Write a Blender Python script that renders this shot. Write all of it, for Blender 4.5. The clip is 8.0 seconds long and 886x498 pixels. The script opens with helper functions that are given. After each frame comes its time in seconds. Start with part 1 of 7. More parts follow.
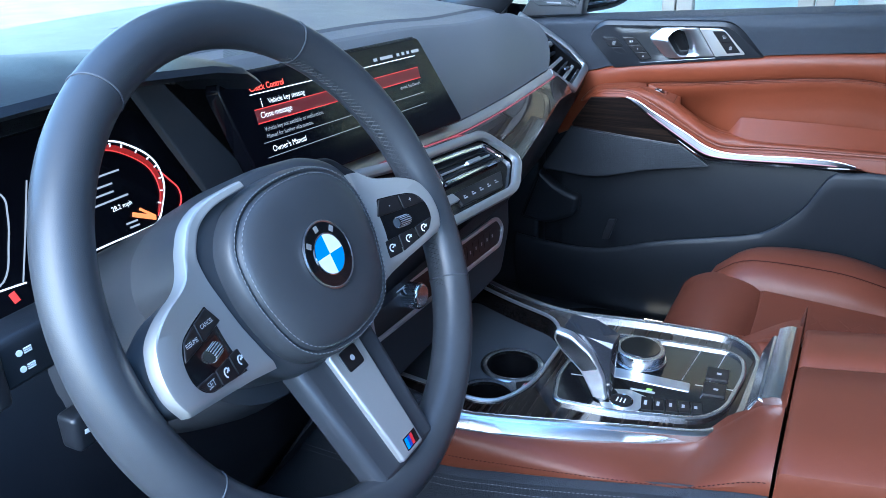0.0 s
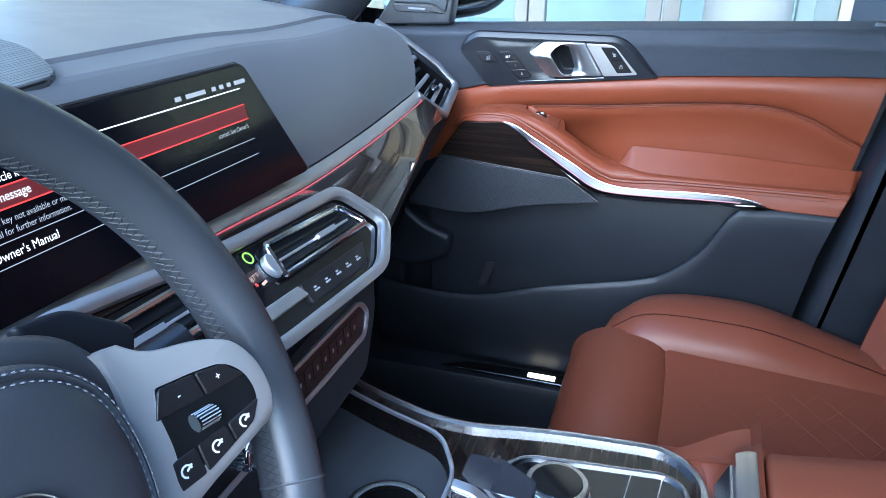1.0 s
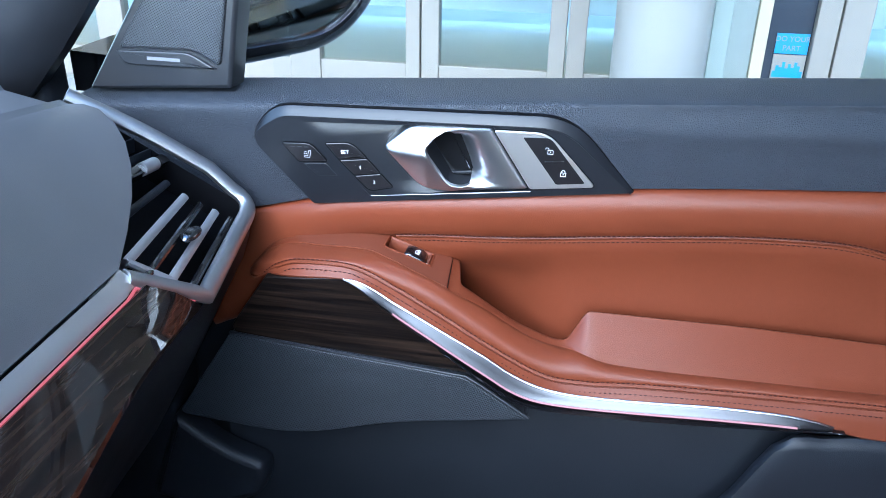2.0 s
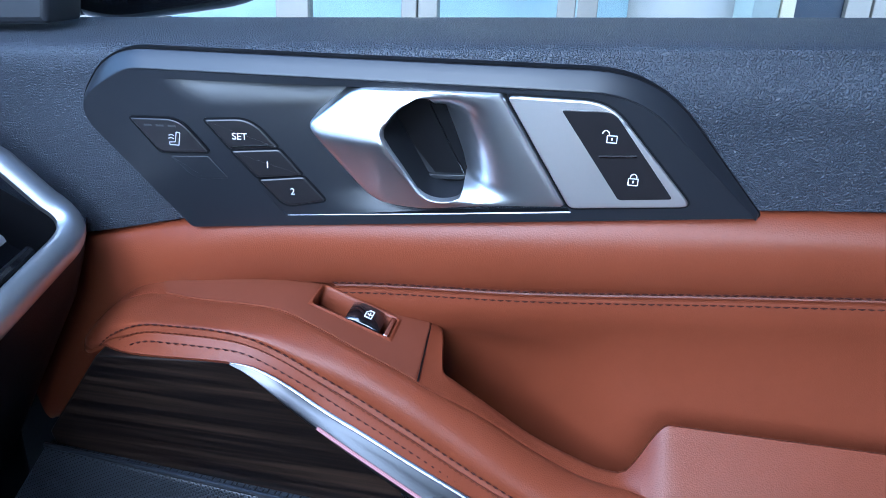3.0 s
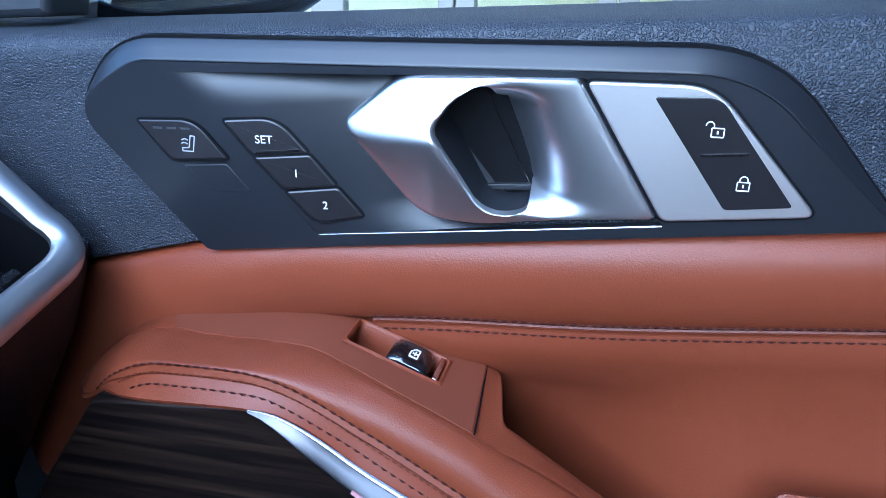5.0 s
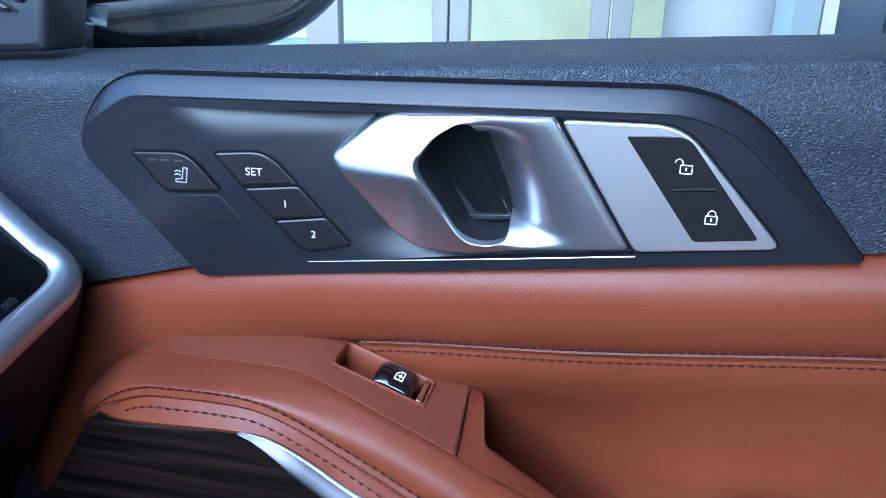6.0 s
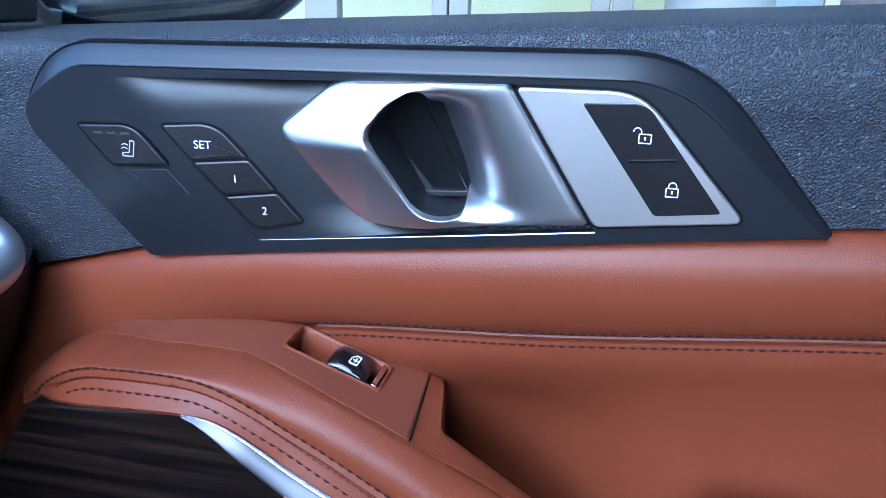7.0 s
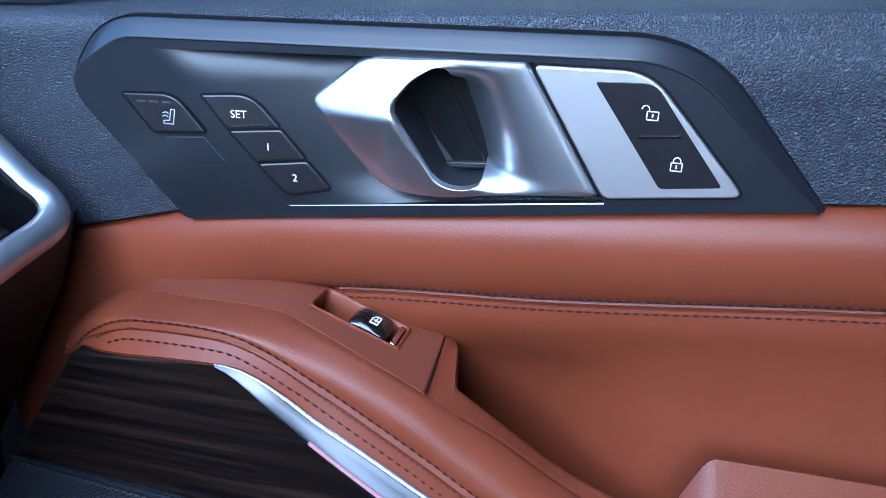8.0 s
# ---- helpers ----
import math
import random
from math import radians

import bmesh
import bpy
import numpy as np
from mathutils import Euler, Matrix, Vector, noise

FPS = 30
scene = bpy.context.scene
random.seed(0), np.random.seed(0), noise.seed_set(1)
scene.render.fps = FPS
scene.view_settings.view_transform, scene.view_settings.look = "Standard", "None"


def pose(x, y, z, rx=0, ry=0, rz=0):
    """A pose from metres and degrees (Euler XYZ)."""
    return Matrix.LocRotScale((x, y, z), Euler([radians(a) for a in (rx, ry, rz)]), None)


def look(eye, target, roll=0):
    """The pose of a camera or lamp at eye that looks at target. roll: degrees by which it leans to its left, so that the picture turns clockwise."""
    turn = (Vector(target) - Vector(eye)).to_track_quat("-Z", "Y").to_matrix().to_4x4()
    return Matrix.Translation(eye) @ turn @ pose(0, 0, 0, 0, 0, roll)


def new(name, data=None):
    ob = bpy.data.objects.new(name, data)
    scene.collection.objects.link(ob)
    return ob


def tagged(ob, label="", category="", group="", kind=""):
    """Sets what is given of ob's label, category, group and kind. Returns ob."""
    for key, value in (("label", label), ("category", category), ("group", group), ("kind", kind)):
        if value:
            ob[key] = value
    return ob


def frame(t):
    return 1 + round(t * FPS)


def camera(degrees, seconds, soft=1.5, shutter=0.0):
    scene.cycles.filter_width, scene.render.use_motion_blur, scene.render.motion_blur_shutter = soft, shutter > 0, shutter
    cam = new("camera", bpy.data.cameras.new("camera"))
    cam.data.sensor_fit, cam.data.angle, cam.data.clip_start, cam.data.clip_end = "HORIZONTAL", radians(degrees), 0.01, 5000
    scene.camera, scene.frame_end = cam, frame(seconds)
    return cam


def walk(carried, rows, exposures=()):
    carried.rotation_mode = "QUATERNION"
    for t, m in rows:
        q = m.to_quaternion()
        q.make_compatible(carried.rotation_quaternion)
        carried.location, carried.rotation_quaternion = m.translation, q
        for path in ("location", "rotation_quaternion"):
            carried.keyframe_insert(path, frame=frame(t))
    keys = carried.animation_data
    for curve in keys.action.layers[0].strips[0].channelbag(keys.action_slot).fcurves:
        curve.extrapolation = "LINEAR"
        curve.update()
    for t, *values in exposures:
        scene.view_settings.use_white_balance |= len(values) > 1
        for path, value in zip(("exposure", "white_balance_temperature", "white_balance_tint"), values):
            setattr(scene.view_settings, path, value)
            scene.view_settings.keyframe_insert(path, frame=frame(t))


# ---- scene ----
cam = camera(57.4, 8.0, soft=0.7)
PATH = [
    (0, (-0.048, 0.043, 1.224), (-0.905, 1.661, 0.419), -2.1),
    (0.5, (-0.098, 0.113, 1.201), (-0.899, 1.755, 0.386), -2.1),
    (0.8, (-0.1470, 0.2211, 1.2107), (-0.8077, 1.9193, 0.3863), -1.20),
    (1, (-0.1657, 0.2974, 1.2101), (-0.6897, 2.0424, 0.3852), 0.81),
    (1.2, (-0.1971, 0.3873, 1.2027), (-0.5752, 2.1687, 0.3757), 2.58),
    (1.5, (-0.237, 0.579, 1.214), (-0.553, 2.363, 0.366), 0.5),
    (1.8, (-0.285, 0.833, 1.193), (-0.552, 2.624, 0.344), 1.4),
    (2, (-0.259, 0.977, 1.174), (-0.565, 2.756, 0.312), 1.1),
    (2.2, (-0.238, 1.073, 1.149), (-0.563, 2.853, 0.296), 0.9),
    (3.3, (-0.316, 1.277, 1.043), (-0.613, 3.098, 0.271), 2.6),
    (3.5, (-0.321, 1.289, 1.04), (-0.628, 3.113, 0.279), 2.2),
    (4, (-0.317, 1.302, 1.028), (-0.678, 3.137, 0.318), 1.4),
    (4.2, (-0.319, 1.306, 1.017), (-0.684, 3.152, 0.34), 1.2),
    (5.3, (-0.31, 1.303, 1.025), (-0.713, 3.148, 0.365), 1.4),
    (5.5, (-0.308, 1.3, 1.029), (-0.699, 3.148, 0.372), 1.5),
    (6, (-0.307, 1.297, 1.035), (-0.694, 3.146, 0.378), 1.4),
    (6.5, (-0.301, 1.296, 1.031), (-0.697, 3.149, 0.39), 1.4),
    (7, (-0.29, 1.308, 1.017), (-0.683, 3.168, 0.395), 1.7),
    (7.5, (-0.284, 1.292, 1.029), (-0.675, 3.147, 0.392), 2.0),
    (8, (-0.289, 1.283, 1.015), (-0.696, 3.132, 0.368), 2.9),
]
walk(cam, [(t, look(eye, target, roll)) for t, eye, target, roll in PATH], exposures=[(0.0, 3.2, 4900, 2), (1.0, 3.42, 5100, 3), (1.6, 3.45, 5150, 3), (2.2, 3.25, 5150, 4), (3.4, 3.05, 4580, 6), (8.0, 2.98, 4580, 6)])

# ---------------- world, sun, exposure ----------------
world = bpy.data.worlds.new("daylight")
scene.world = world
world.use_nodes = True
wn = world.node_tree
sky = wn.nodes.new("ShaderNodeTexSky")
sky.sky_type = "NISHITA"
sky.sun_disc = False
sky.sun_elevation, sky.sun_rotation = radians(35), radians(-175)
sky.air_density, sky.dust_density, sky.ozone_density = 1.0, 1.0, 2.0
wn.nodes["Background"].inputs["Strength"].default_value = 0.15
wn.links.new(sky.outputs["Color"], wn.nodes["Background"].inputs["Color"])
sun_data = bpy.data.lights.new("sun", "SUN")
sun_data.energy, sun_data.angle, sun_data.color = 0.6, radians(60), (1.0, 0.98, 0.95)
sun = new("sun", sun_data)
sun.matrix_world = look((-0.6, -5.6, 5.4), (0, 1.0, 0.8))


# ---------------- materials ----------------
def material(name, colour, rough=0.5, metal=0.0, coat=0.0, grain=0.0, size=0.0015, vary=0.15, blotch=0.05, spec=0.5, ior=1.45):
    """A surface with fine relief (grain: strength, size: metres) and two scales of variation in tone and gloss."""
    m = bpy.data.materials.new(name)
    m.use_nodes = True
    n, l = m.node_tree.nodes, m.node_tree.links
    b = n["Principled BSDF"]
    b.inputs["Metallic"].default_value = metal
    b.inputs["Coat Weight"].default_value = coat
    b.inputs["Coat Roughness"].default_value = 0.03
    b.inputs["Specular IOR Level"].default_value = spec
    b.inputs["IOR"].default_value = ior
    co = n.new("ShaderNodeTexCoord")
    big, fine = n.new("ShaderNodeTexNoise"), n.new("ShaderNodeTexNoise")
    big.inputs["Scale"].default_value, big.inputs["Detail"].default_value = 1 / blotch, 4
    fine.inputs["Scale"].default_value, fine.inputs["Detail"].default_value = 1 / max(size * 4, 0.0008), 3
    for t in (big, fine):
        l.new(co.outputs["Object"], t.inputs["Vector"])
    both = n.new("ShaderNodeMath")
    both.operation = "MULTIPLY_ADD"
    l.new(fine.outputs["Fac"], both.inputs[0])
    both.inputs[1].default_value = 0.4
    l.new(big.outputs["Fac"], both.inputs[2])
    ramp = n.new("ShaderNodeMapRange")
    l.new(both.outputs[0], ramp.inputs["Value"])
    ramp.inputs["From Min"].default_value, ramp.inputs["From Max"].default_value = 0.35, 1.05
    ramp.inputs["To Min"].default_value, ramp.inputs["To Max"].default_value = 1 - vary, 1 + vary
    mix = n.new("ShaderNodeVectorMath")
    mix.operation = "SCALE"
    mix.inputs[0].default_value = colour
    l.new(ramp.outputs["Result"], mix.inputs["Scale"])
    l.new(mix.outputs[0], b.inputs["Base Color"])
    wave = 0.012 if metal or rough < 0.36 else 0.05
    gl = n.new("ShaderNodeMapRange")
    l.new(both.outputs[0], gl.inputs["Value"])
    gl.inputs["From Min"].default_value, gl.inputs["From Max"].default_value = 0.35, 1.05
    gl.inputs["To Min"].default_value, gl.inputs["To Max"].default_value = max(rough - wave, 0.02), rough + wave
    l.new(gl.outputs["Result"], b.inputs["Roughness"])
    if grain:
        v = n.new("ShaderNodeTexVoronoi")
        v.feature = "DISTANCE_TO_EDGE"
        v.inputs["Scale"].default_value = 1 / size
        warp = n.new("ShaderNodeVectorMath")
        warp.operation = "MULTIPLY_ADD"
        l.new(fine.outputs["Color"], warp.inputs[0])
        warp.inputs[1].default_value = (size * 0.7,) * 3
        l.new(co.outputs["Object"], warp.inputs[2])
        l.new(warp.outputs[0], v.inputs["Vector"])
        bump = n.new("ShaderNodeBump")
        bump.inputs["Strength"].default_value = grain
        bump.inputs["Distance"].default_value = size * 0.4
        dome = n.new("ShaderNodeMapRange")
        dome.interpolation_type = "SMOOTHERSTEP"
        dome.inputs["From Max"].default_value = 0.32
        l.new(v.outputs["Distance"], dome.inputs["Value"])
        l.new(dome.outputs["Result"], bump.inputs["Height"])
        l.new(bump.outputs["Normal"], b.inputs["Normal"])
    return m


def glow(name, colour, strength):
    m = bpy.data.materials.new(name)
    m.use_nodes = True
    b = m.node_tree.nodes["Principled BSDF"]
    b.inputs["Base Color"].default_value = (0.02, 0.02, 0.02, 1)
    b.inputs["Emission Color"].default_value = (*colour, 1)
    b.inputs["Emission Strength"].default_value = strength
    return m


def clear_glass(name, tint=(0.95, 0.98, 0.97), haze=0.0):
    m = bpy.data.materials.new(name)
    m.use_nodes = True
    n, l = m.node_tree.nodes, m.node_tree.links
    n.remove(n["Principled BSDF"])
    tr, gl, mx = n.new("ShaderNodeBsdfTransparent"), n.new("ShaderNodeBsdfGlossy"), n.new("ShaderNodeMixShader")
    lw, pw, ad = n.new("ShaderNodeLayerWeight"), n.new("ShaderNodeMath"), n.new("ShaderNodeMath")
    lw.inputs["Blend"].default_value = 0.5
    pw.operation, pw.inputs[1].default_value = "POWER", 5.0
    ad.operation, ad.inputs[1].default_value, ad.inputs[2].default_value = "MULTIPLY_ADD", 0.5, 0.04
    l.new(lw.outputs["Facing"], pw.inputs[0])
    l.new(pw.outputs[0], ad.inputs[0])
    l.new(ad.outputs[0], mx.inputs[0])
    tr.inputs["Color"].default_value = (*tint, 1)
    gl.inputs["Roughness"].default_value = 0.02
    l.new(tr.outputs[0], mx.inputs[1])
    l.new(gl.outputs[0], mx.inputs[2])
    l.new(mx.outputs[0], n["Material Output"].inputs["Surface"])
    return m


def crystal(name):
    m = bpy.data.materials.new(name)
    m.use_nodes = True
    b = m.node_tree.nodes["Principled BSDF"]
    b.inputs["Base Color"].default_value = (0.03, 0.032, 0.04, 1)
    b.inputs["Roughness"].default_value = 0.02
    b.inputs["Transmission Weight"].default_value = 0.22
    b.inputs["IOR"].default_value = 1.65
    return m


def wood(name, along):
    """Dark glossy oak veneer; along: the axis of the grain."""
    m = bpy.data.materials.new(name)
    m.use_nodes = True
    n, l = m.node_tree.nodes, m.node_tree.links
    b = n["Principled BSDF"]
    co, mp = n.new("ShaderNodeTexCoord"), n.new("ShaderNodeMapping")
    mp.inputs["Scale"].default_value = tuple(6.0 if i == along else 260.0 for i in range(3))
    mp.inputs["Rotation"].default_value = (0, radians(6), 0)
    l.new(co.outputs["Object"], mp.inputs["Vector"])
    t = n.new("ShaderNodeTexNoise")
    t.inputs["Scale"].default_value, t.inputs["Detail"].default_value, t.inputs["Roughness"].default_value = 1.0, 5, 0.65
    l.new(mp.outputs[0], t.inputs["Vector"])
    r = n.new("ShaderNodeValToRGB")
    r.color_ramp.elements[0].position, r.color_ramp.elements[0].color = 0.42, (0.004, 0.003, 0.003, 1)
    r.color_ramp.elements[1].position, r.color_ramp.elements[1].color = 0.72, (0.030, 0.018, 0.012, 1)
    l.new(t.outputs["Fac"], r.inputs[0])
    l.new(r.outputs[0], b.inputs["Base Color"])
    b.inputs["Roughness"].default_value = 0.35
    b.inputs["Coat Weight"].default_value = 0.0
    bump = n.new("ShaderNodeBump")
    bump.inputs["Strength"].default_value, bump.inputs["Distance"].default_value = 0.15, 0.0003
    l.new(t.outputs["Fac"], bump.inputs["Height"])
    l.new(bump.outputs[0], b.inputs["Normal"])
    return m


def perforated(name, colour, pitch, rough=0.45, metal=0.3):
    """A sheet with a fine regular field of round holes."""
    m = material(name, colour, rough, metal, vary=0.05)
    n, l = m.node_tree.nodes, m.node_tree.links
    b = n["Principled BSDF"]
    co, mp = n.new("ShaderNodeTexCoord"), n.new("ShaderNodeMapping")
    mp.inputs["Rotation"].default_value = (0, radians(28), 0)
    mp.inputs["Scale"].default_value = (1 / pitch, 0.0, 1 / pitch)
    l.new(co.outputs["Object"], mp.inputs["Vector"])
    v = n.new("ShaderNodeTexVoronoi")
    v.inputs["Randomness"].default_value = 0.0
    v.inputs["Scale"].default_value = 1.0
    l.new(mp.outputs[0], v.inputs["Vector"])
    st = n.new("ShaderNodeMapRange")
    l.new(v.outputs["Distance"], st.inputs["Value"])
    st.inputs["From Min"].default_value, st.inputs["From Max"].default_value = 0.22, 0.34
    bump = n.new("ShaderNodeBump")
    bump.inputs["Strength"].default_value, bump.inputs["Distance"].default_value = 1.0, pitch * 0.5
    l.new(st.outputs["Result"], bump.inputs["Height"])
    l.new(bump.outputs[0], b.inputs["Normal"])
    src = b.inputs["Base Color"].links[0].from_socket
    mul = n.new("ShaderNodeVectorMath")
    mul.operation = "SCALE"
    l.new(src, mul.inputs[0])
    lo = n.new("ShaderNodeMapRange")
    l.new(st.outputs["Result"], lo.inputs["Value"])
    lo.inputs["To Min"].default_value = 0.15
    l.new(lo.outputs["Result"], mul.inputs["Scale"])
    l.new(mul.outputs[0], b.inputs["Base Color"])
    return m


BROWN = material("cognac_leather", (0.148, 0.0350, 0.0142), 0.36, grain=0.13, size=0.0012, vary=0.08, blotch=0.09, spec=0.29)
SEATBROWN = material("seat_leather", (0.130, 0.037, 0.019), 0.40, grain=0.10, size=0.0011, vary=0.08, blotch=0.09, spec=0.38)
BLACKLEATHER = material("black_grained_vinyl", (0.031, 0.035, 0.044), 0.47, grain=0.92, size=0.0014, vary=0.12, spec=0.44)
DASHPAD = material("dash_pad", (0.100, 0.101, 0.103), 0.40, grain=0.12, size=0.0012, vary=0.10, spec=0.6)
WHEELLEATHER = material("wheel_leather", (0.040, 0.042, 0.047), 0.36, grain=0.08, size=0.0010, vary=0.10, spec=0.42)
PLASTIC = material("black_plastic", (0.015, 0.016, 0.019), 0.31, vary=0.06)
BEZELBLACK = material("bezel_plastic", (0.011, 0.012, 0.015), 0.36, vary=0.06, spec=0.48)
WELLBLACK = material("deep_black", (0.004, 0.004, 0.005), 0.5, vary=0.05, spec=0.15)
LOWPLASTIC = material("lower_plastic", (0.012, 0.014, 0.018), 0.42, grain=0.12, size=0.0014, spec=0.32)
PIANO = material("piano_black", (0.006, 0.006, 0.007), 0.08, coat=0.6, vary=0.05)
BUTTON = material("button_black", (0.011, 0.010, 0.011), 0.32, vary=0.05)
PLATEMETAL = material("plate_metal", (0.66, 0.645, 0.635), 0.46, metal=1.0, vary=0.03, size=0.0004)
HANDLEMETAL = material("handle_metal", (0.74, 0.75, 0.77), 0.34, metal=1.0, vary=0.03, blotch=0.02)
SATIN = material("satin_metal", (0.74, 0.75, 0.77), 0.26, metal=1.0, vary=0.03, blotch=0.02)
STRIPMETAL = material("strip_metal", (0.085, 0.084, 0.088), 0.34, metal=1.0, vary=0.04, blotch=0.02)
BRUSHED = material("brushed_metal", (0.76, 0.76, 0.77), 0.46, metal=1.0, vary=0.05, size=0.0004)
CHROME = material("chrome", (0.80, 0.80, 0.82), 0.10, metal=1.0, vary=0.02)
DARKCHROME = material("dark_chrome", (0.20, 0.205, 0.22), 0.22, metal=1.0, vary=0.05)
CARPET = material("carpet", (0.045, 0.046, 0.050), 0.95, grain=0.8, size=0.002, vary=0.3, spec=0.1)
CARPETBLACK = material("matt_black_plastic", (0.030, 0.032, 0.036), 0.6, grain=0.1, size=0.0012, spec=0.3)
HEADLINER = material("headliner", (0.26, 0.255, 0.245), 0.9, grain=0.2, size=0.002)
STITCH = material("dark_thread", (0.040, 0.014, 0.012), 0.8, vary=0.1, spec=0.08)
GREYSTITCH = material("grey_thread", (0.15, 0.154, 0.165), 0.7, vary=0.1)
WOODX, WOODY = wood("oak_veneer_door", 0), wood("oak_veneer_dash", 1)
WOODX.node_tree.nodes["Principled BSDF"].inputs["Specular IOR Level"].default_value = 0.22
for w in (WOODY,):
    wb = w.node_tree.nodes["Principled BSDF"]
    wb.inputs["Specular IOR Level"].default_value = 0.05
    wb.inputs["Coat Weight"].default_value, wb.inputs["Coat Roughness"].default_value = 1.0, 0.02
GRILLE = perforated("speaker_grille", (0.048, 0.052, 0.060), 0.0018)
WHITEMARK = material("white_mark", (0.75, 0.75, 0.75), 0.5, vary=0.02)
DIMMARK = material("dim_mark", (0.16, 0.16, 0.18), 0.5, vary=0.02)
LAMPMARK = material("unlit_lamp", (0.045, 0.046, 0.050), 0.4, vary=0.02)
GREYMARK = material("grey_mark", (0.38, 0.38, 0.40), 0.5, vary=0.02)
SCREEN = material("screen_glass", (0.004, 0.004, 0.006), 0.12, vary=0.02, spec=0.18)
REDGLOW = glow("red_glow", (1.0, 0.05, 0.04), 0.16)
REDDIM = glow("red_dim", (0.8, 0.02, 0.02), 0.018)
WHITEGLOW = glow("white_glow", (1.0, 0.95, 0.92), 0.20)
GREYGLOW = glow("grey_glow", (0.8, 0.8, 0.85), 0.07)
ORANGEGLOW = glow("orange_glow", (1.0, 0.25, 0.06), 0.20)
GREENGLOW = glow("green_glow", (0.45, 0.9, 0.1), 0.13)
PINKGLOW = glow("pink_glow", (1.0, 0.45, 0.52), 0.09)
AMBIENT = glow("red_ambient_light", (1.0, 0.16, 0.19), 0.07)
BLUE = material("emblem_blue", (0.02, 0.22, 0.62), 0.15, coat=0.5, vary=0.03)
WHITEENAMEL = material("emblem_white", (0.72, 0.74, 0.78), 0.15, coat=0.5, vary=0.03)
RED = material("badge_red", (0.55, 0.02, 0.03), 0.3, vary=0.03)
NAVY = material("badge_navy", (0.02, 0.04, 0.25), 0.3, vary=0.03)
GLASS = clear_glass("car_glass")
CRYSTAL = crystal("cut_glass")
MIRROR = material("mirror_silver", (0.9, 0.9, 0.9), 0.02, metal=1.0, vary=0.01)


# ---------------- mesh tools ----------------
V3 = Vector


def link(name, bm, mat, parent=None, label="", sharp=35):
    me = bpy.data.meshes.new(name)
    bmesh.ops.remove_doubles(bm, verts=bm.verts, dist=2e-6)
    bmesh.ops.recalc_face_normals(bm, faces=bm.faces)
    smooth = [f.material_index == 0 for f in bm.faces]
    for f in bm.faces:
        f.material_index = 0
    bm.to_mesh(me)
    bm.free()
    me.polygons.foreach_set("use_smooth", [True] * len(smooth))
    me.set_sharp_from_angle(angle=radians(sharp))
    me.polygons.foreach_set("use_smooth", smooth)
    me.materials.append(mat)
    ob = new(name, me)
    if parent is not None:
        ob.parent = parent
        ob.matrix_parent_inverse = parent.matrix_basis.inverted()
    if label:
        ob["label"] = label
    return ob


def part(name, bm, material, parent, label=""):
    return link(name, bm, material, parent, label)


def thing(name, at, label, category, group="", kind=""):
    ob = new(name)
    ob.empty_display_size = 0.05
    ob.matrix_basis = Matrix.Translation(at)
    return tagged(ob, label, category, group, kind)


def hermite(xs, ys):
    """A smooth curve through a few design points."""
    xs, ys = np.array(xs, float), np.array(ys, float)
    d = np.gradient(ys, xs)
    sl = np.diff(ys) / np.diff(xs)
    for i in range(1, len(xs) - 1):
        if sl[i - 1] * sl[i] <= 0:
            d[i] *= 0.3

    def at(x):
        x = min(max(x, xs[0]), xs[-1])
        i = min(int(np.searchsorted(xs, x, side="right")) - 1, len(xs) - 2)
        h = xs[i + 1] - xs[i]
        t = (x - xs[i]) / h
        return float((2 * t**3 - 3 * t**2 + 1) * ys[i] + (t**3 - 2 * t**2 + t) * h * d[i] + (3 * t**2 - 2 * t**3) * ys[i + 1] + (t**3 - t**2) * h * d[i + 1])

    return at


def smooth_path(points, n=8, closed=False):
    """Catmull-Rom through the points."""
    p = [V3(q) for q in points]
    out, m = [], len(p)
    for i in range(m if closed else m - 1):
        a, b, c, d = (p[(i + k) % m] if closed else p[min(max(i + k, 0), m - 1)] for k in (-1, 0, 1, 2))
        for k in range(n):
            t = k / n
            out.append(0.5 * ((2 * b) + (c - a) * t + (2 * a - 5 * b + 4 * c - d) * t * t + (3 * b - a - 3 * c + d) * t**3))
    if not closed:
        out.append(p[-1])
    return out


def rounded(corners, n=5):
    """A polygon (u, v, radius) with rounded corners."""
    out, m = [], len(corners)
    for i in range(m):
        p, a, b = V3(corners[i][:2]), V3(corners[i - 1][:2]), V3(corners[(i + 1) % m][:2])
        r = corners[i][2] if len(corners[i]) > 2 else 0
        u, v = (a - p), (b - p)
        r = min(r, u.length * 0.48, v.length * 0.48)
        if r <= 0:
            out.append(p)
            continue
        u.normalize(), v.normalize()
        for k in range(n + 1):
            t = k / n
            out.append((1 - t) ** 2 * (p + u * r) + 2 * t * (1 - t) * p + t * t * (p + v * r))
    return out


def area2(poly):
    return sum(poly[i - 1].x * poly[i].y - poly[i].x * poly[i - 1].y for i in range(len(poly)))


